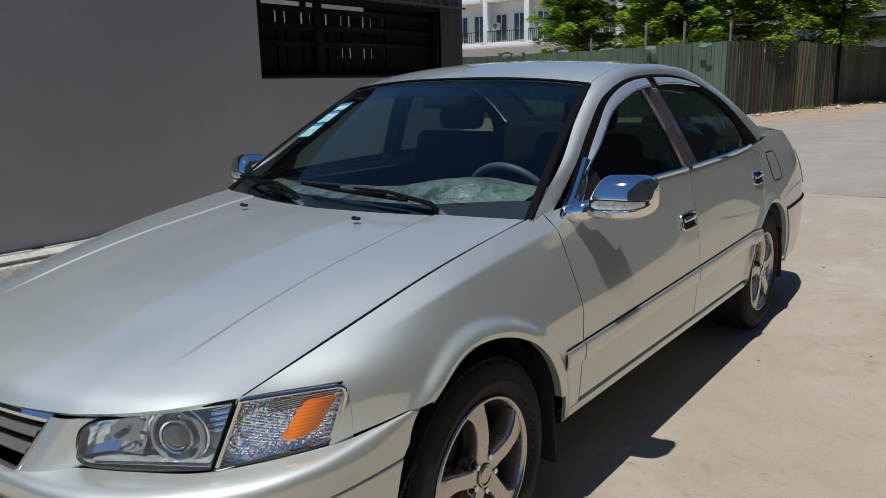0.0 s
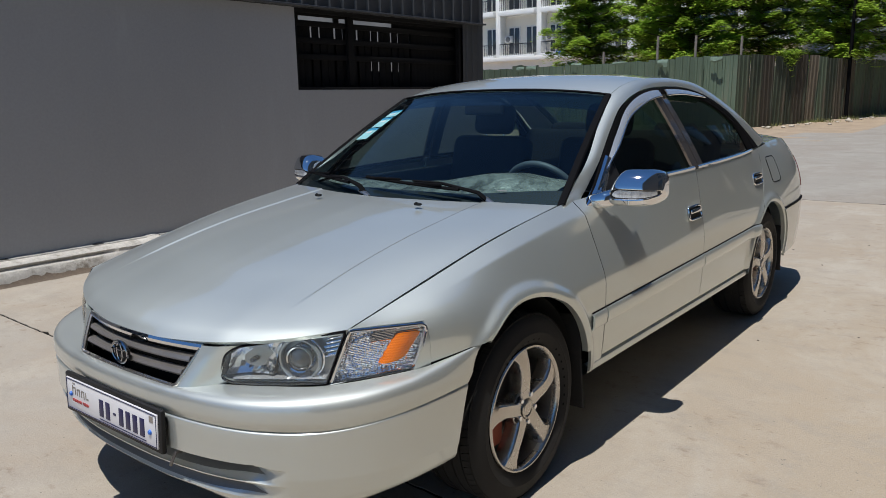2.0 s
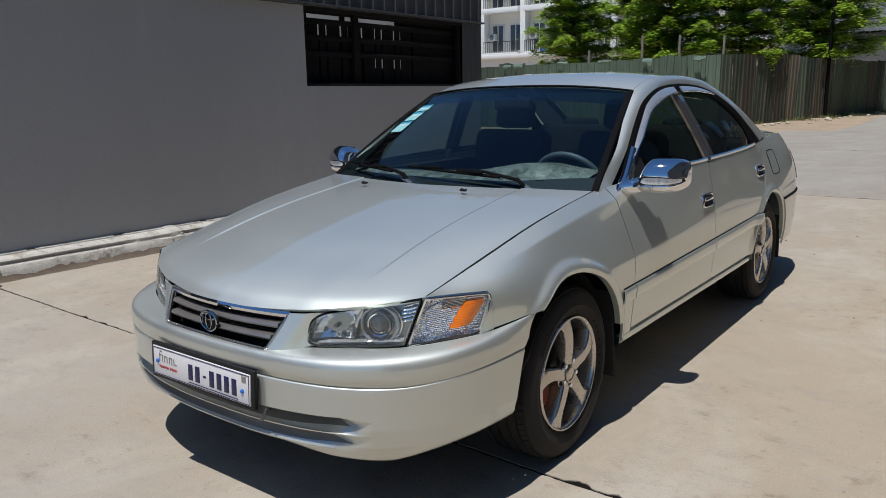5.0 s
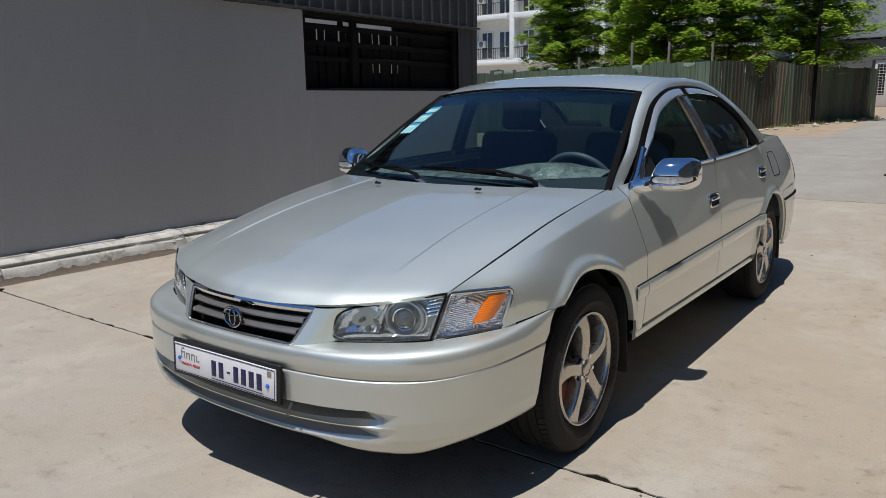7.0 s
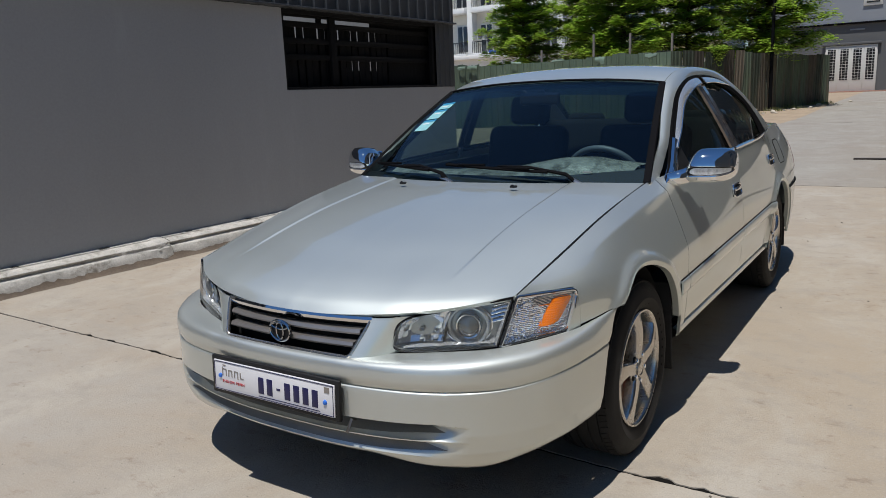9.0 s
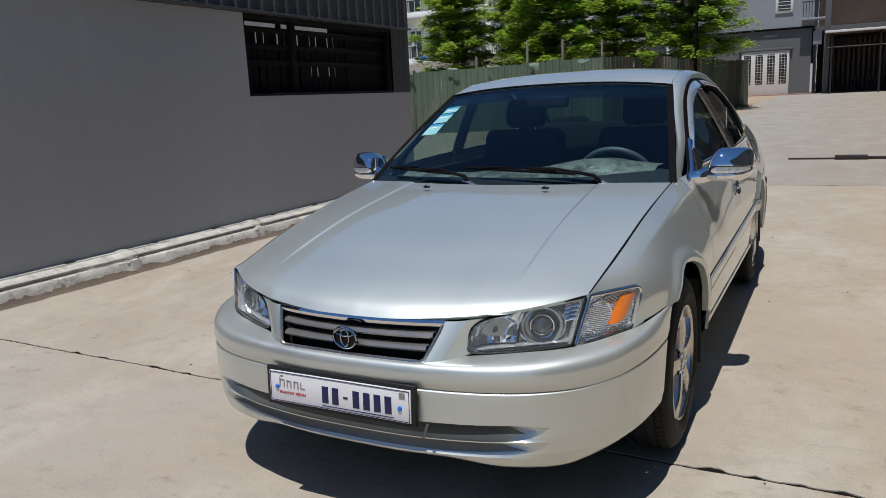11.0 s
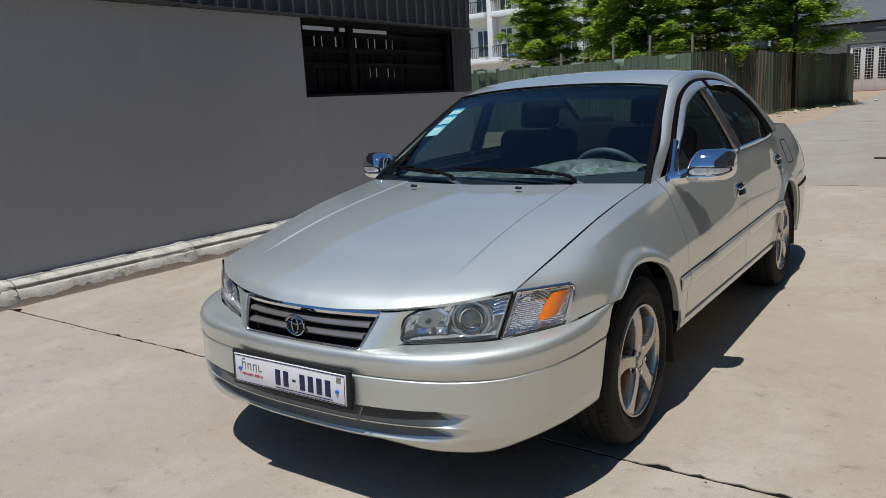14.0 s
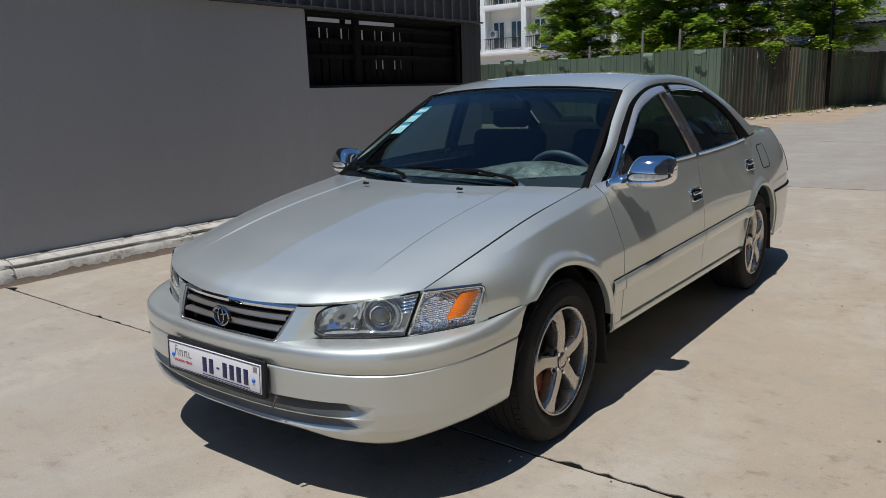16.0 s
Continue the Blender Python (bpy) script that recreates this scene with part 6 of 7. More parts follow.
while y < OPEN1 - 0.04:
    w = 0.085 if y < 5.5 else 0.100
    if n == 0:
        me = mesh_of(box((0.012, 0.100, 2.150 - SILL), (0, 0, 0), 0.003), "slat", SLAT_DARK)
    ob = new("slat", me)
    ob.parent = opening
    ob.location = (WX - 0.16, y, (SILL + 2.150) / 2)
    n += 1
    y += 0.118 + 0.016 * math.sin(n * 2.3) if y < 5.4 else 0.082
# boards behind the slats, with gaps that let the yard behind show
for y0, y1, z0, z1 in ((OPEN0 + 0.04, OPEN1 - 0.04, 1.48, 1.675), (OPEN0 + 0.04, OPEN1 - 0.04, 1.80, 1.965), (OPEN0 + 0.04, 4.62, 1.675, 1.80), (5.62, 6.16, 1.675, 1.80)):
    part("lower_board", box((0.012, y1 - y0, z1 - z0), (WX - 0.20, (y0 + y1) / 2, (z0 + z1) / 2), 0.002), SLAT_DARK, opening)
part("board", box((0.012, 0.66, 0.80), (WX - 0.19, 5.80, 1.88), 0.002), SLAT_DARK, opening)
part("post", box((0.05, 0.09, 0.80), (WX - 0.10, 4.32, 1.90), 0.004), SLAT_DARK, opening)
for y0, y1 in ((3.46, 3.60), (4.12, 4.20), (5.10, 6.70)):
    part("top_board", box((0.02, y1 - y0, 0.10), (WX - 0.15, (y0 + y1) / 2, 2.20), 0.003), SLAT_DARK, opening)
part("top_board", box((0.02, OPEN1 - OPEN0, 0.05), (WX - 0.13, (OPEN0 + OPEN1) / 2, 2.262), 0.003), SLAT_DARK, opening)
# shed inside: back wall lit by a far gap
bm = box((0.1, 24.0, 2.40), (WX - 8.1, 0.5, 1.20))
thing("wall_back", bm, GREYWALL, "plain back wall of the shed", "wall", "structure")
# added wall that hides the sky, so the slat gaps show dull grey
bm = box((17.5, 0.2, 6.0), (-16.85, 11.4, 3.0))
thing("wall_neighbour", bm, material("dull grey backdrop", (0.20, 0.20, 0.195), 0.85, 0.0, 0.25, 0.8, 20.0, 0.2), "added grey backdrop wall behind the slat gaps", "wall", "structure")
# kerb with drain channel along the wall foot
for i in range(14):
    y0 = -11.3 + i * 1.62
    y1 = y0 + 1.61
    if y0 > 6.6:
        break
    prof = [(-4.126, 0.184), (-4.088, 0.180), (-4.082, 0.160), (-4.072, 0.160), (-4.066, 0.174), (-4.030, 0.168), (-3.992, 0.153), (-3.984, 0.144), (-4.004, 0.140), (-4.006, 0.118), (-3.980, 0.112), (-3.964, 0.100), (-3.950, 0.060), (-3.940, 0.020), (-3.934, 0.0), (-4.126, 0.0)]
    rows = []
    for v in np.linspace(0, 1, 60):
        y = y0 + (y1 - y0) * v
        rag = 0.010 * noise.noise(Vector((y * 2.2, i, 0))) + 0.005 * noise.noise(Vector((y * 9, i, 3)))
        lump = math.exp(-(((v - 0.955) / 0.035) ** 4))
        row = []
        for k, (x, z) in enumerate(prof):
            fill = max(lump, step(0.15, 0.35, noise.noise(Vector((y * 1.1, k // 5, 7)))))
            if k in (2, 3):
                z += 0.014 * fill
            if k in (8, 9):
                x += 0.024 * fill
            n3 = noise.noise(Vector((y * 14, z * 40, i)))
            out = (rag + lump * (0.012 + 0.010 * n3)) * (1 if k > 8 and z > 0 else 0.2) + 0.004 * n3 * (k > 9)
            up = 0.003 * noise.noise(Vector((y * 11, x * 60, i))) + lump * (0.006 + 0.006 * n3) if 0 < z else 0
            row.append(Vector((x + out if k else x, y, z + up)))
        rows.append(row)
    bm = grid(rows, close=True)
    bm.faces.new([bm.verts.new(p) for p in rows[0]])
    bm.faces.new([bm.verts.new(p) for p in rows[-1]])
    bmesh.ops.recalc_face_normals(bm, faces=bm.faces[:])
    # black boxes stand in for the spaced shadow blobs along the wall foot
    for k in range(2):
        blob = box((0.040, 0.06 + 0.03 * ((i * 3 + k) % 3), 0.012), (-4.110, y0 + 0.30 + k * 0.75, 0.180), 0.003)
        thing("weep_notch", blob, VOID, "black box standing in for a shadow blob at the wall foot", "drain", "structure")
    own = bmesh.new()
    for k in range(26):
        u_, y_ = rng.rand(), y1 - 0.075 + rng.uniform(-0.06, 0.06)
        x_ = -4.12 + 0.185 * u_
        z_ = float(np.interp(x_, [-4.12, -4.0, -3.96, -3.935], [0.182, 0.156, 0.095, 0.03]))
        c_ = bmesh.new()
        bmesh.ops.create_icosphere(c_, subdivisions=1, radius=rng.uniform(0.008, 0.018))
        for v in c_.verts:
            v.co = Vector((v.co.x, v.co.y * 1.3, v.co.z * 0.5)) * rng.uniform(0.8, 1.2) + Vector((x_, y_, z_))
        merge(c_, own)
    thing("mortar", own, KERB, "rough mortar lump over a kerb joint", "mortar", "structure", sharp=0.3)
    thing("kerb", bm, KERB, "weathered pale concrete kerb along the wall foot", "kerb", "structure")
rows = []
for y in np.linspace(-11, 6.7, 420):
    wide = 0.055 + 0.040 * abs(noise.noise(Vector((y * 1.3, 2, 0)))) + 0.02 * noise.noise(Vector((y * 7, 5, 0)))
    tall = 0.048 + 0.024 * noise.noise(Vector((y * 5, 1, 0)))
    rows.append([Vector((-3.952 + wide * u + 0.006 * noise.noise(Vector((y * 20, u * 9, 2))), y, tall * (1 - u) ** 2 + 0.006 * noise.noise(Vector((y * 25, u * 7, 0))) * (1 - u) + 0.0015)) for u in np.linspace(0, 1, 6)])
thing("grit", grid(rows), FOOTDIRT, "line of dark grit along the kerb", "grit", "stuff")

# ---------- fence ----------
FENCE_GREEN = material("faded green fence sheet", (0.098, 0.142, 0.100), 0.6, 0.1, 0.30, 2.2, 30.0, 0.1, 0.003, obj=0.6, stain=(0.17, 0.19, 0.14), stain_scale=2.0, stain_at=0.55, stretch=(1, 1, 0.16))
FENCE_BROWN = material("weathered dark fence sheet", (0.058, 0.078, 0.052), 0.65, 0.1, 0.50, 2.6, 25.0, 0.1, 0.003, obj=1.1, stain=(0.098, 0.084, 0.062), stain_scale=2.4, stain_at=0.52, stretch=(1, 1, 0.13))
FENCE_RUST = material("rust-brown fence sheet", (0.100, 0.084, 0.062), 0.7, 0.1, 0.5, 3.0, 25.0, 0.1, 0.003, obj=0.8, stain=(0.058, 0.070, 0.050), stain_scale=2.4, stain_at=0.54, stretch=(1, 1, 0.12))
POSTWOOD = material("grey weathered post", (0.26, 0.23, 0.20), 0.85, 0, 0.25, 6.0, 60.0, 0.4)


def fence_run(p, q, width, mat, tops, name, label, pitch):
    """A run of upright sheets from p to q on the ground, tops: heights along it."""
    owner = tagged(new(name), label, "fence")
    p, q = Vector((*p, 0)), Vector((*q, 0))
    d = (q - p).normalized()
    length, n = (q - p).length, 0
    yaw = math.degrees(math.atan2(d.y, d.x))
    s = 0.0
    while s < length:
        w = width * (0.9 + 0.2 * rng.rand())
        at = p + d * s
        h = float(np.interp(s / length, [t[0] for t in tops], [t[1] for t in tops])) + rng.uniform(-0.04, 0.03)
        bm = corrugated(w + 0.03, h, pitch, 0.03)
        k = rng.rand() * 50
        tear = 0.10 if name == "green_fence" and rng.rand() < 0.3 else 0.02
        for v in bm.verts:
            if v.co.z > 0.5 * h:
                v.co.z += tear * noise.noise(Vector((v.co.x * 2.5, k, 0))) + 0.02 * noise.noise(Vector((v.co.x * 11, k, 0)))
                v.co.y -= tear * 0.8 * abs(noise.noise(Vector((v.co.x * 2.5, k, 5))))
        sheet = part("sheet", bm, FENCE_RUST if name == "brown_fence" and rng.rand() < 0.2 else mat, owner)
        sheet.matrix_basis = pose(at.x, at.y, rise(at.y) - 0.03, rng.uniform(-1.2, 1.2), rng.uniform(-0.8, 0.8), yaw + rng.uniform(-1.2, 1.2))
        s += w
        n += 1
    s = 0.4
    while s < length:
        at = p + d * s - Vector((-d.y, d.x, 0)) * -0.10
        part("post", rod([(at.x, at.y, 0), (at.x + 0.02, at.y, tops[0][1] - 0.15)], 0.045, 8), POSTWOOD, owner)
        s += 2.4
    return owner


fence_run((-19.0, 23.6), (-7.25, 26.0), 1.05, FENCE_GREEN, [(0, 2.45), (0.6, 2.55), (1, 2.68)], "green_fence", "faded green sheet metal fence with ragged top", 0.26)
fence_run((-7.2, 26.0), (-3.12, 40.0), 0.78, FENCE_BROWN, [(0, 2.70), (0.35, 2.72), (0.6, 2.50), (1, 2.38)], "brown_fence", "dark weathered sheet metal fence", 0.26)
fence_run((-3.12, 40.05), (-9.0, 42.0), 0.78, FENCE_BROWN, [(0, 2.38), (1, 2.4)], "return_fence", "dark sheet metal fence return", 0.19)
# torn, folded sheets along the green fence's top
PALE_GREEN = material("pale bleached fence sheet", (0.17, 0.245, 0.19), 0.6, 0.1, 0.25, 2.0, 30.0, 0.1, 0.003, obj=0.4)
torn = tagged(new("torn_sheets"), "pale torn green sheets folded over the fence top", "fence sheet")
for k in range(8):
    u = (k + 0.5 + rng.uniform(-0.4, 0.4)) / 8
    bx, by = -19.0 + 11.7 * u, 23.6 + 2.35 * u - 0.05
    w, d = rng.uniform(0.25, 0.62), rng.uniform(0.10, 0.38)
    top = 2.50 + 0.14 * u + rng.uniform(-0.08, 0.06)
    rows = []
    for i in range(7):
        s = i / 6
        drop = d * (0.5 + 0.8 * abs(noise.noise(Vector((s * 2.3, k * 3.1, 0)))))
        rows.append([Vector((bx + w * s, by - 0.05 - 0.035 * math.sin(v * 2.6) - 0.03 * noise.noise(Vector((s * 4, v * 3, k))), top - drop * v + 0.03 * noise.noise(Vector((s * 5, k, 4))))) for v in (0, 0.25, 0.5, 0.75, 1.0)])
    part("flap", flange(grid(rows), 0.003), PALE_GREEN, torn)
for x, y, h in ((-12.4, 27.0, 3.05), (-10.1, 27.0, 3.52), (-8.60, 27.0, 3.45), (-7.9, 30.2, 3.55)):
    bm = rod([(x, y, 0), (x + 0.03, y, h)], [0.06, 0.05], 8)
    thing("post", bm, POSTWOOD, "grey upright post standing behind the fence", "post", group="posts behind the fence")
# creeper hanging over the fence top
bm = bmesh.new()
d = Vector((4.08, 14.0, 0)).normalized()
for i in range(420):
    u = rng.randn() * 0.36
    drop = abs(rng.randn()) * 0.42 * math.exp(-(u**2) / 0.35)
    c = Vector((-6.02, 30.1, 0)) + d * u + Vector((d.y, -d.x, 0)) * rng.uniform(0.02, 0.16)
    c.z = rise(30) + 2.84 - drop * 0.85 + 0.05 * rng.randn()
    a, L = rng.rand() * math.tau, rng.uniform(0.04, 0.085)
    e = Vector((math.cos(a), math.sin(a), rng.uniform(-0.6, 0.2))) * L
    g = Vector((-math.sin(a), math.cos(a), rng.uniform(-0.5, 0.5))) * L * 0.6
    bm.faces.new([bm.verts.new(q) for q in (c - e, c + g, c + e, c - g)])
CREEPER = bm
# thin dark pole before the fence
bm = rod([(-4.62, 34.2, -0.05), (-4.62, 34.2, 3.0), (-4.58, 34.2, 9.0)], [0.085, 0.070, 0.050], 12)
pole = thing("street_pole", bm, TRIM, "thin dark street pole in front of the fence", "pole")
part("base_plate", box((0.30, 0.30, 0.05), (-4.62, 34.2, rise(34.2) + 0.03), 0.01), POSTWOOD, pole)

# ---------- trees ----------
BARK = material("brown bark", (0.10, 0.075, 0.055), 0.9, 0, 0.3, 8.0, 40.0, 0.6, 0.02)


def leaf_material():
    m = bpy.data.materials.new("layered tree leaf")
    m.use_nodes = True
    t = m.node_tree
    b = t.nodes["Principled BSDF"]
    g = t.nodes.new("ShaderNodeNewGeometry")
    ramp = t.nodes.new("ShaderNodeValToRGB")
    ramp.color_ramp.elements[0].color = (0.11, 0.20, 0.024, 1)
    ramp.color_ramp.elements[1].color = (0.44, 0.60, 0.095, 1)
    t.links.new(g.outputs["Random Per Island"], ramp.inputs[0])
    t.links.new(ramp.outputs[0], b.inputs["Base Color"])
    b.inputs["Roughness"].default_value = 0.45
    tr = t.nodes.new("ShaderNodeBsdfTranslucent")
    tr.inputs[0].default_value = (0.42, 0.60, 0.08, 1)
    mix = t.nodes.new("ShaderNodeMixShader")
    mix.inputs[0].default_value = 0.48
    t.links.new(b.outputs[0], mix.inputs[1])
    t.links.new(tr.outputs[0], mix.inputs[2])
    t.links.new(mix.outputs[0], t.nodes["Material Output"].inputs[0])
    return m


LEAF = leaf_material()
thing("creeper", CREEPER, LEAF, "green creeper spilling over the fence top", "creeper", "stuff")


def tree(x, y, height, spread, seed, low=2.5, label="leafy green tree with layered branches"):
    r = np.random.RandomState(seed)
    root = tagged(new("tree"), label, "tree", group="trees behind the fence")
    root.location = (x, y, rise(y))
    bm = rod([(0, 0, -0.1), (0.03, 0.02, height * 0.4), (0.0, 0.05, height * 0.8), (0.05, 0, height)], [0.16, 0.12, 0.07, 0.02], 10)
    pads = []
    tiers = int((height - low) / 0.55)
    for k in range(tiers):
        z = low + (height - low) * (k + 0.5) / tiers
        reach = spread * (1.0 - 0.40 * (k / tiers) ** 1.6) * (0.8 if k == 0 else 1)
        turn = r.rand() * math.tau
        arms = 8 if k < tiers - 2 else 5
        for a in range(arms):
            ang = turn + a * math.tau / arms + r.uniform(-0.3, 0.3)
            far = reach * r.uniform(0.65, 1.08)
            tip = Vector((far * math.cos(ang), far * math.sin(ang), z + r.uniform(-0.1, 0.35)))
            mid = Vector((0.5 * tip.x, 0.5 * tip.y, z - 0.05))
            rod([(0, 0.02, z - 0.25), mid, tip], [0.045, 0.03, 0.008], 6, bm)
            for f in (0.22, 0.40, 0.56, 0.70, 0.84, 1.0):
                c = Vector((tip.x * f + r.uniform(-.2, .2), tip.y * f + r.uniform(-.2, .2), z + (tip.z - z) * f + r.uniform(-0.08, 0.12)))
                pads.append((c, (0.20 + 0.26 * r.rand()) * spread / 2.4 * (1.1 if f < 0.9 else 0.85)))
    trunk = part("trunk", bm, BARK, root)
    co, fa = [], []
    for c, rad in pads:
        for i in range(int(120 * rad / 0.36)):
            q = r.randn(3) * np.array([0.54, 0.54, 0.20]) * rad
            p = np.array(c) + q - np.array([0, 0, 0.40 * (q[0] ** 2 + q[1] ** 2) / rad])
            L = r.uniform(0.07, 0.125)
            a = r.rand() * math.tau
            tilt = r.uniform(-0.35, 0.35)
            d = np.array([math.cos(a), math.sin(a), tilt * 0.6])
            e = np.array([-math.sin(a), math.cos(a), r.uniform(-0.35, 0.35)]) * 0.5
            n = len(co)
            co += [p - d * L, p + e * L, p + d * L, p - e * L]
            fa.append((n, n + 1, n + 2, n + 3))
    me = bpy.data.meshes.new("crown")
    me.from_pydata([tuple(v) for v in co], [], fa)
    me.materials.append(LEAF)
    ob = new("crown", me)
    ob.parent = root
    return root


for x, y, h, s, seed in ((-17.0, 34.5, 7.6, 2.5, 1), (-13.9, 35.5, 7.4, 2.3, 2), (-11.2, 33.5, 8.0, 2.8, 3), (-8.7, 35.5, 7.6, 2.2, 4), (-5.3, 36.5, 7.6, 3.0, 5)):
    tree(x, y, h, s, seed)

# ---------- far buildings ----------
WHITEWALL = material("white rendered wall", (0.80, 0.80, 0.78), 0.8, 0, 0.06, 0.6, 20.0, 0.1)
CREAM = material("cream rendered wall", (0.72, 0.68, 0.60), 0.8, 0, 0.06, 0.6, 20.0, 0.1)
BLUEGREY = material("blue-grey rendered wall", (0.26, 0.28, 0.31), 0.8, 0, 0.06, 0.5, 20.0, 0.1)
MIDGREY = material("mid grey rendered wall", (0.115, 0.118, 0.122), 0.8, 0, 0.08, 0.5, 20.0, 0.1)
PANE = material("far window pane", (0.05, 0.06, 0.07), 0.12, 0.0, 0.2, 2.0, 9.0, 0.0, spec=0.6)
DARKPANE = material("dark gate glass", (0.012, 0.013, 0.015), 0.3, 0.0, 0.2, 2.0, 9.0, 0.0, spec=0.2)
GATEWHITE = material("white gate paint", (0.66, 0.65, 0.62), 0.5, 0, 0.05, 2.0, 30.0, 0.05)
IRON = material("black balcony iron", (0.03, 0.03, 0.035), 0.5, 0.3, 0.2, 4.0, 30.0, 0.1)


def townhouses():
    h = tagged(new("townhouse_row"), "white three-storey townhouse row with iron balconies", "building")
    x0, x1, y = -50.0, -12.0, 56.0
    part("wall", box((x1 - x0, 8.0, 13.5), ((x0 + x1) / 2, y + 4.9, 6.75)), CREAM, h)
    n = 0
    for i in range(9):
        x = x0 + 2.1 + i * 4.25
        part("pilaster", box((0.5, 0.9, 13.4), (x - 2.12, y + 0.45, 6.7), 0.02), WHITEWALL, h)
        for z in (4.72, 8.55, 12.4):
            part("balcony_slab", box((3.72, 1.3, 0.42), (x, y + 0.28, z), 0.02), WHITEWALL, h)
            if z < 12:
                rail = part("railing", box((3.6, 0.05, 0.06), (x, y - 0.25, z + 1.16), 0.01), IRON, h)
                for k in range(19):
                    part("baluster", box((0.03, 0.03, 1.0), (x - 1.75 + k * 0.195, y - 0.25, z + 0.68)), IRON, rail)
                for dx in (-0.9, 0.95):
                    w = part("window", box((1.25, 0.10, 2.5), (x + dx, y + 0.86, z + 1.50), 0.02), GATEWHITE, h)
                    for s in (-0.29, 0.29):
                        part("pane", box((0.44, 0.04, 2.2), (x + dx + s, y + 0.79, z + 1.5), 0.01), PANE, w)
                unit = part("air_conditioner", box((0.75, 0.35, 0.6), (x - 1.45 + 0.2, y + 0.45, z + 1.62), 0.04), GATEWHITE, h)
                own = lathe([(0.0005, 0.02), (0.22, 0.02), (0.24, 0.0)], 20)
                bmesh.ops.transform(own, matrix=Matrix.Translation((x - 1.25, y + 0.27, z + 1.62)) @ Matrix(((0, 1, 0, 0), (-1, 0, 0, 0), (0, 0, 1, 0), (0, 0, 0, 1))), verts=own.verts[:])
                part("fan", own, MIDGREY, unit)
    part("roof", box((x1 - x0 + 0.6, 9.2, 0.3), ((x0 + x1) / 2, y + 4.6, 13.6)), WHITEWALL, h)
    return h


townhouses()
bm = box((30.0, 6.0, 0.30), (-38.0, 49.0, 4.05), 0.03)
box((30.0, 5.6, 3.9), (-38.0, 49.2, 1.95), 0, bm)
thing("annex", bm, WHITEWALL, "low white annex roof before the townhouses", "building")
# a blue cloth seen through the trees
bm = box((3.2, 0.1, 0.55), (-24.0, 46.1, 3.55), 0.02)
thing("blue_awning", bm, material("blue awning", (0.03, 0.09, 0.35), 0.6, 0, 0.2, 3.0, 20.0, 0.1), "blue awning strip on the annex", "awning").location = (0, 0, 0.62)


def grey_house():
    h = tagged(new("grey_house"), "two-tone grey townhouse with a white folding gate", "building")
    y = 58.0
    part("wall", box((9.9, 0.30, 4.62), (-5.45, y + 0.15, 2.81)), MIDGREY, h)
    part("upper_wall", box((9.9, 0.42, 6.2), (-5.45, y + 0.12, 8.25)), BLUEGREY, h)
    part("trim", box((9.95, 0.5, 0.12), (-5.45, y + 0.05, 5.12), 0.02), TRIM, h)
    part("side_wall", box((0.3, 9.0, 11.0), (-0.65, y + 4.8, 5.8)), MIDGREY, h)
    gate = part("gate", box((3.20, 0.12, 3.20), (-3.60, y - 0.04, 2.06), 0.02), GATEWHITE, h, "white four-leaf folding gate with iron grilles")
    for i in range(4):
        x = -4.79 + i * 0.795
        leaf = part("leaf", box((0.745, 0.06, 3.0), (x, y - 0.12, 2.03), 0.015), GATEWHITE, gate)
        part("grille_pane", box((0.50, 0.03, 2.10), (x, y - 0.155, 2.36), 0.005), DARKPANE, leaf)
        for k in range(11):
            part("bar", box((0.50, 0.02, 0.022), (x, y - 0.18, 1.42 + k * 0.19)), GATEWHITE, leaf)
        for k in (-0.11, 0.11):
            part("bar", box((0.02, 0.02, 2.10), (x + k, y - 0.18, 2.36)), GATEWHITE, leaf)
    part("lintel", box((3.6, 0.3, 0.16), (-3.60, y - 0.08, 3.76), 0.02), MIDGREY, h)
    part("vent", box((0.9, 0.06, 0.10), (-3.3, y - 0.02, 4.70), 0.01), BLUEGREY, h)
    w = part("window", box((1.15, 0.16, 1.30), (-2.45, y - 0.10, 6.85), 0.02), GATEWHITE, h)
    part("pane", box((0.80, 0.05, 0.95), (-2.45, y - 0.19, 6.85), 0.01), PANE, w)
    for k in range(4):
        part("bar", box((0.80, 0.03, 0.04), (-2.45, y - 0.22, 6.50 + k * 0.23)), GATEWHITE, w)
    b = part("balcony", box((1.5, 0.8, 0.16), (-0.55, y - 0.35, 5.62), 0.02), BLUEGREY, h)
    for k in range(8):
        part("baluster", box((0.04, 0.04, 1.1), (-1.2 + k * 0.18, y - 0.70, 6.2)), IRON, b)
    part("rail", box((1.5, 0.06, 0.06), (-0.55, y - 0.70, 6.78)), IRON, b)
    part("meter_box", box((0.55, 0.25, 0.95), (-0.25, y - 0.18, 4.35), 0.03), BLUEGREY, h)
    part("drain_pipe", rod([(-0.55, y - 0.08, 2.6), (-0.55, y - 0.08, 5.0)], 0.06, 8), TRIM, h)
    part("drain_pipe", rod([(-0.55, y - 0.08, 0.6), (-0.55, y - 0.08, 2.6)], 0.08, 8), GATEWHITE, h, "white lower length of drain pipe")
    return h


grey_house()


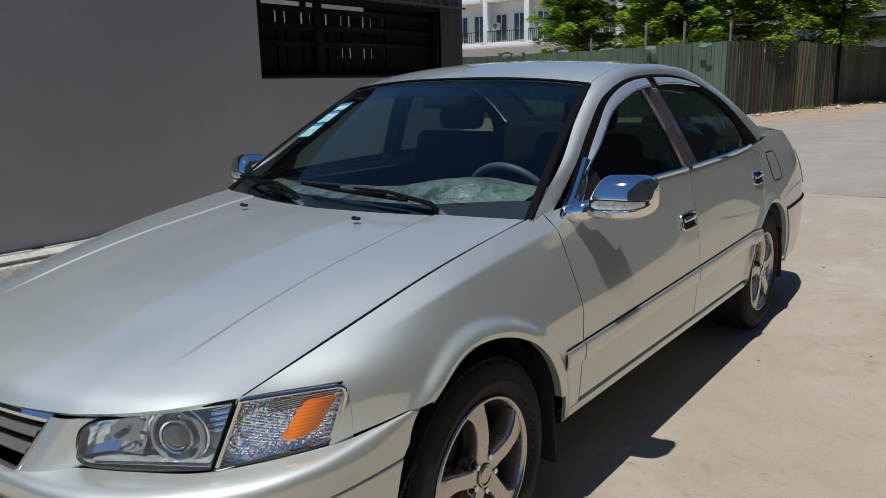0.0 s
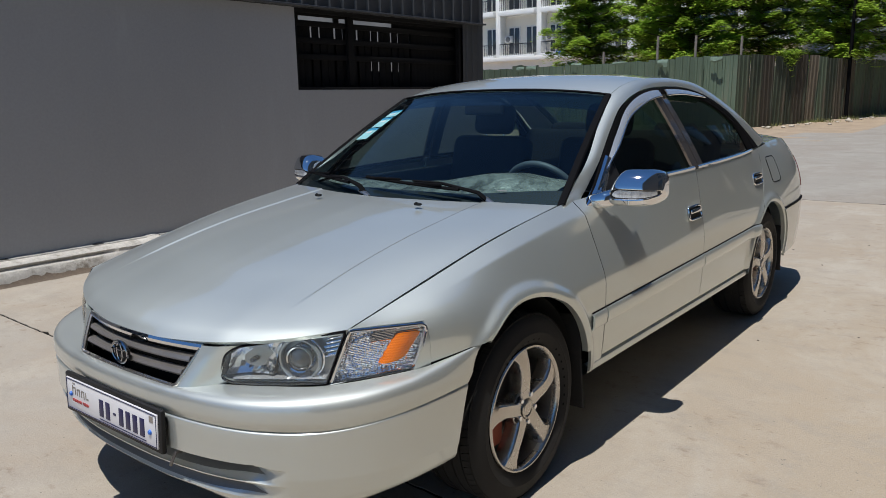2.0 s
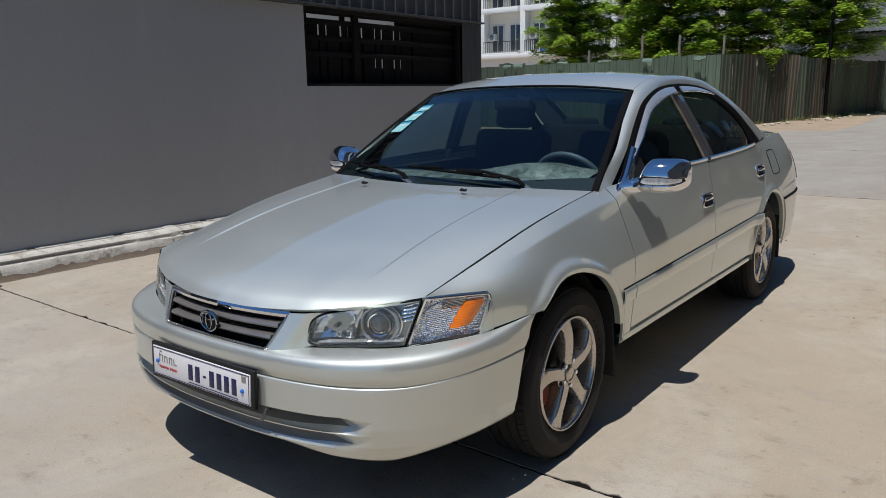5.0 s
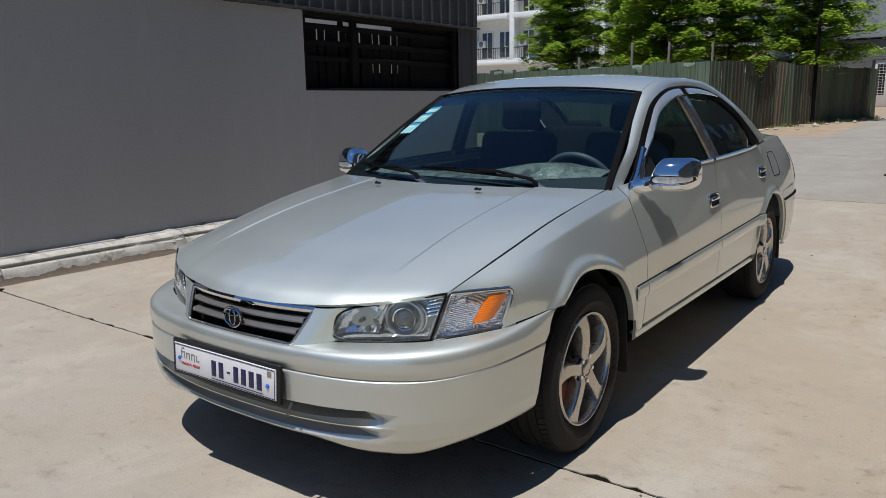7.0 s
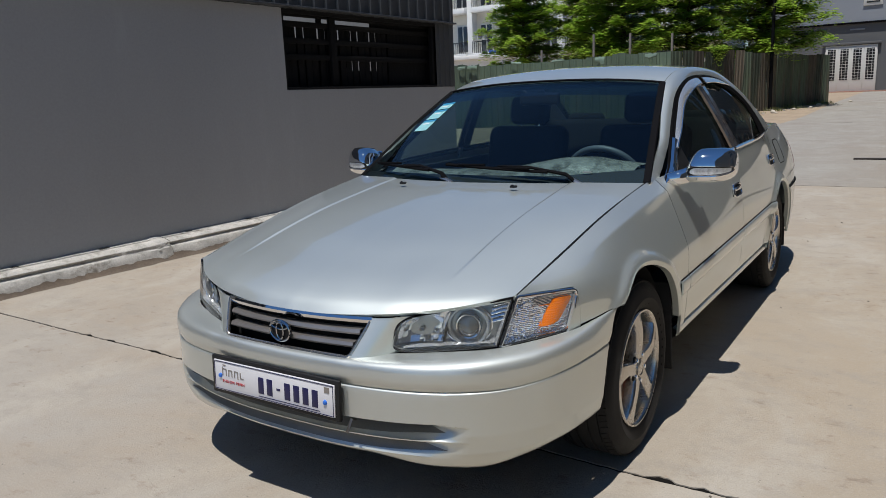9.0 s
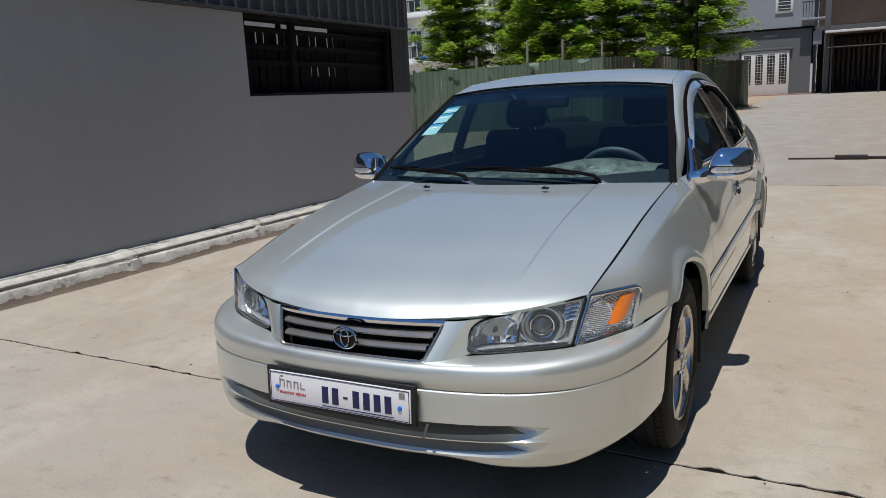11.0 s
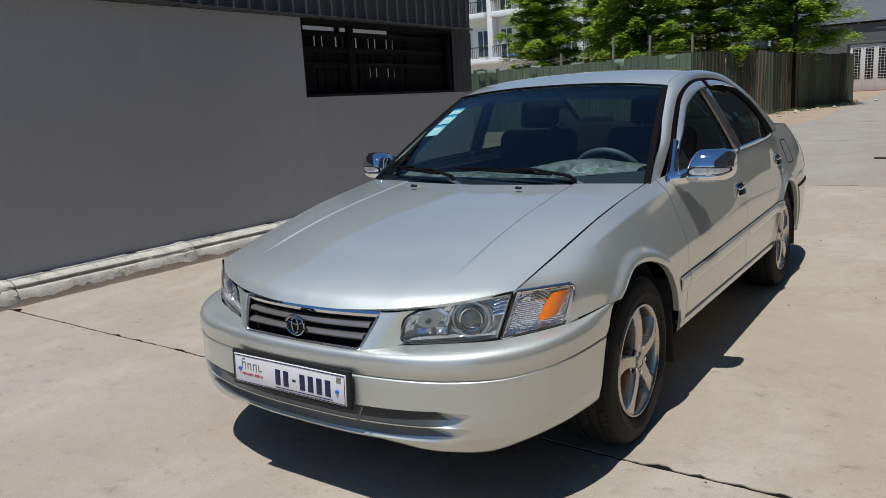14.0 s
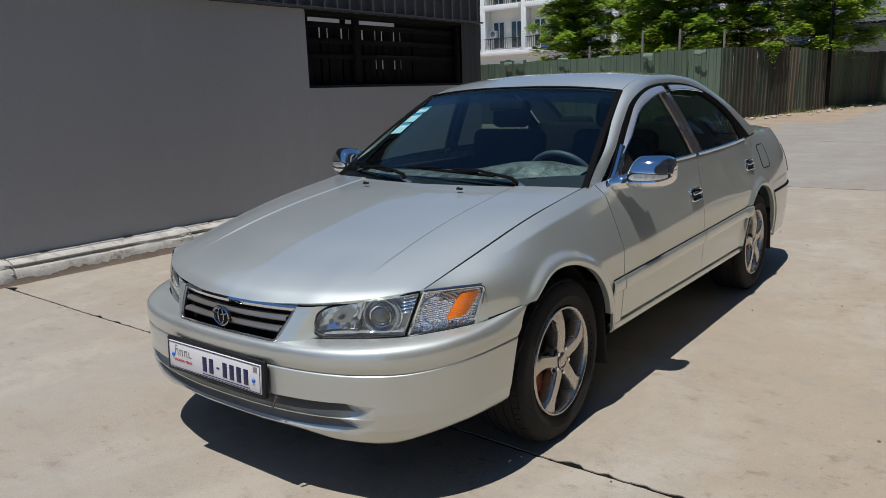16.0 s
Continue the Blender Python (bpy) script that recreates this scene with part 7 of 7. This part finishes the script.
def carport():
    h = tagged(new("open_shophouse"), "dark open shophouse front under a low steel roof", "building")
    y = 58.4
    part("back_wall", box((14.0, 0.3, 11.0), (6.6, y + 6.0, 5.9)), BROWNDARK, h)
    part("floor_slab", box((14.0, 6.2, 0.35), (6.6, y + 3.0, 4.95)), MIDGREY, h)
    part("upper_wall", box((13.0, 0.3, 5.5), (7.4, y + 1.6, 8.0)), BROWNDARK, h)
    for x in (0.35, 4.4, 8.6, 12.8):
        part("column", box((0.38, 0.4, 11.0), (x, y + 0.1, 5.9), 0.02), MIDGREY, h)
    part("awning", box((13.5, 2.6, 0.10), (7.0, y - 1.1, 4.55), 0.02), RUSTROOF, h)
    part("awning_edge", box((13.5, 0.08, 0.16), (7.0, y - 2.42, 4.58), 0.02), GATEWHITE, h, "pale edge strip of the awning")
    part("crossbar", rod([(0.4, y - 2.2, 3.55), (13.0, y - 2.2, 3.55)], 0.05, 8), IRON, h)
    for x in (0.7, 3.6, 6.6):
        part("awning_post", rod([(x, y - 2.2, 0.4), (x, y - 2.2, 4.5)], 0.06, 8), IRON, h)
    for k in range(16):
        part("shutter_slat", box((0.12, 0.08, 3.6), (0.8 + k * 0.32, y + 1.6, 2.5)), BROWNDARK, h)
    return h


BROWNDARK = material("dark brown timber", (0.075, 0.052, 0.04), 0.75, 0, 0.35, 1.0, 18.0, 0.3)
RUSTROOF = material("rusty steel roof", (0.16, 0.10, 0.075), 0.7, 0.1, 0.3, 2.0, 20.0, 0.2)
carport()


def motorbike(x, y):
    b = tagged(new("motorbike"), "dark motorbike parked in the shade", "motorbike", group="parked motorbikes")
    for dy in (-0.6, 0.6):
        own = lathe([(0.27 + 0.05 * math.cos(a), 0.05 * math.sin(a)) for a in np.linspace(0, math.tau, 8, endpoint=False)], 24, close=True)
        bmesh.ops.transform(own, matrix=Matrix.Translation((0, dy, 0.32)), verts=own.verts[:])
        part("wheel", own, RUBBER, b)
    part("body", box((0.3, 0.9, 0.36), (0, 0.05, 0.62), 0.10, seg=3), TRIM, b)
    part("seat", box((0.26, 0.6, 0.12), (0, 0.25, 0.86), 0.05, seg=3), BLACK, b)
    bm = rod([(0, -0.6, 0.32), (0, -0.42, 1.05)], 0.03, 8)
    rod([(-0.32, -0.36, 1.06), (0.32, -0.36, 1.06)], 0.018, 8, bm)
    part("fork", bm, IRON, b)
    b.location = (x, y, rise(y))


for i in range(4):
    motorbike(1.2 + i * 1.0, 59.6)

# plain buildings that close the yard, beyond the camera's view
OPPOSITE = material("plain facade render", (0.115, 0.11, 0.105), 0.8, 0, 0.15, 0.5, 20.0, 0.1)
house = tagged(new("opposite_house"), "plain shaded facade across the yard", "building")
part("wall", box((6.0, 66.0, 12.0), (9.7, 24.0, 6.0)), OPPOSITE, house)
for i in range(10):
    for z in (1.5, 4.4, 7.2):
        part("window", box((0.12, 2.4, 1.8), (6.70, 4.5 + i * 5.2, z), 0.02), PANE, house)
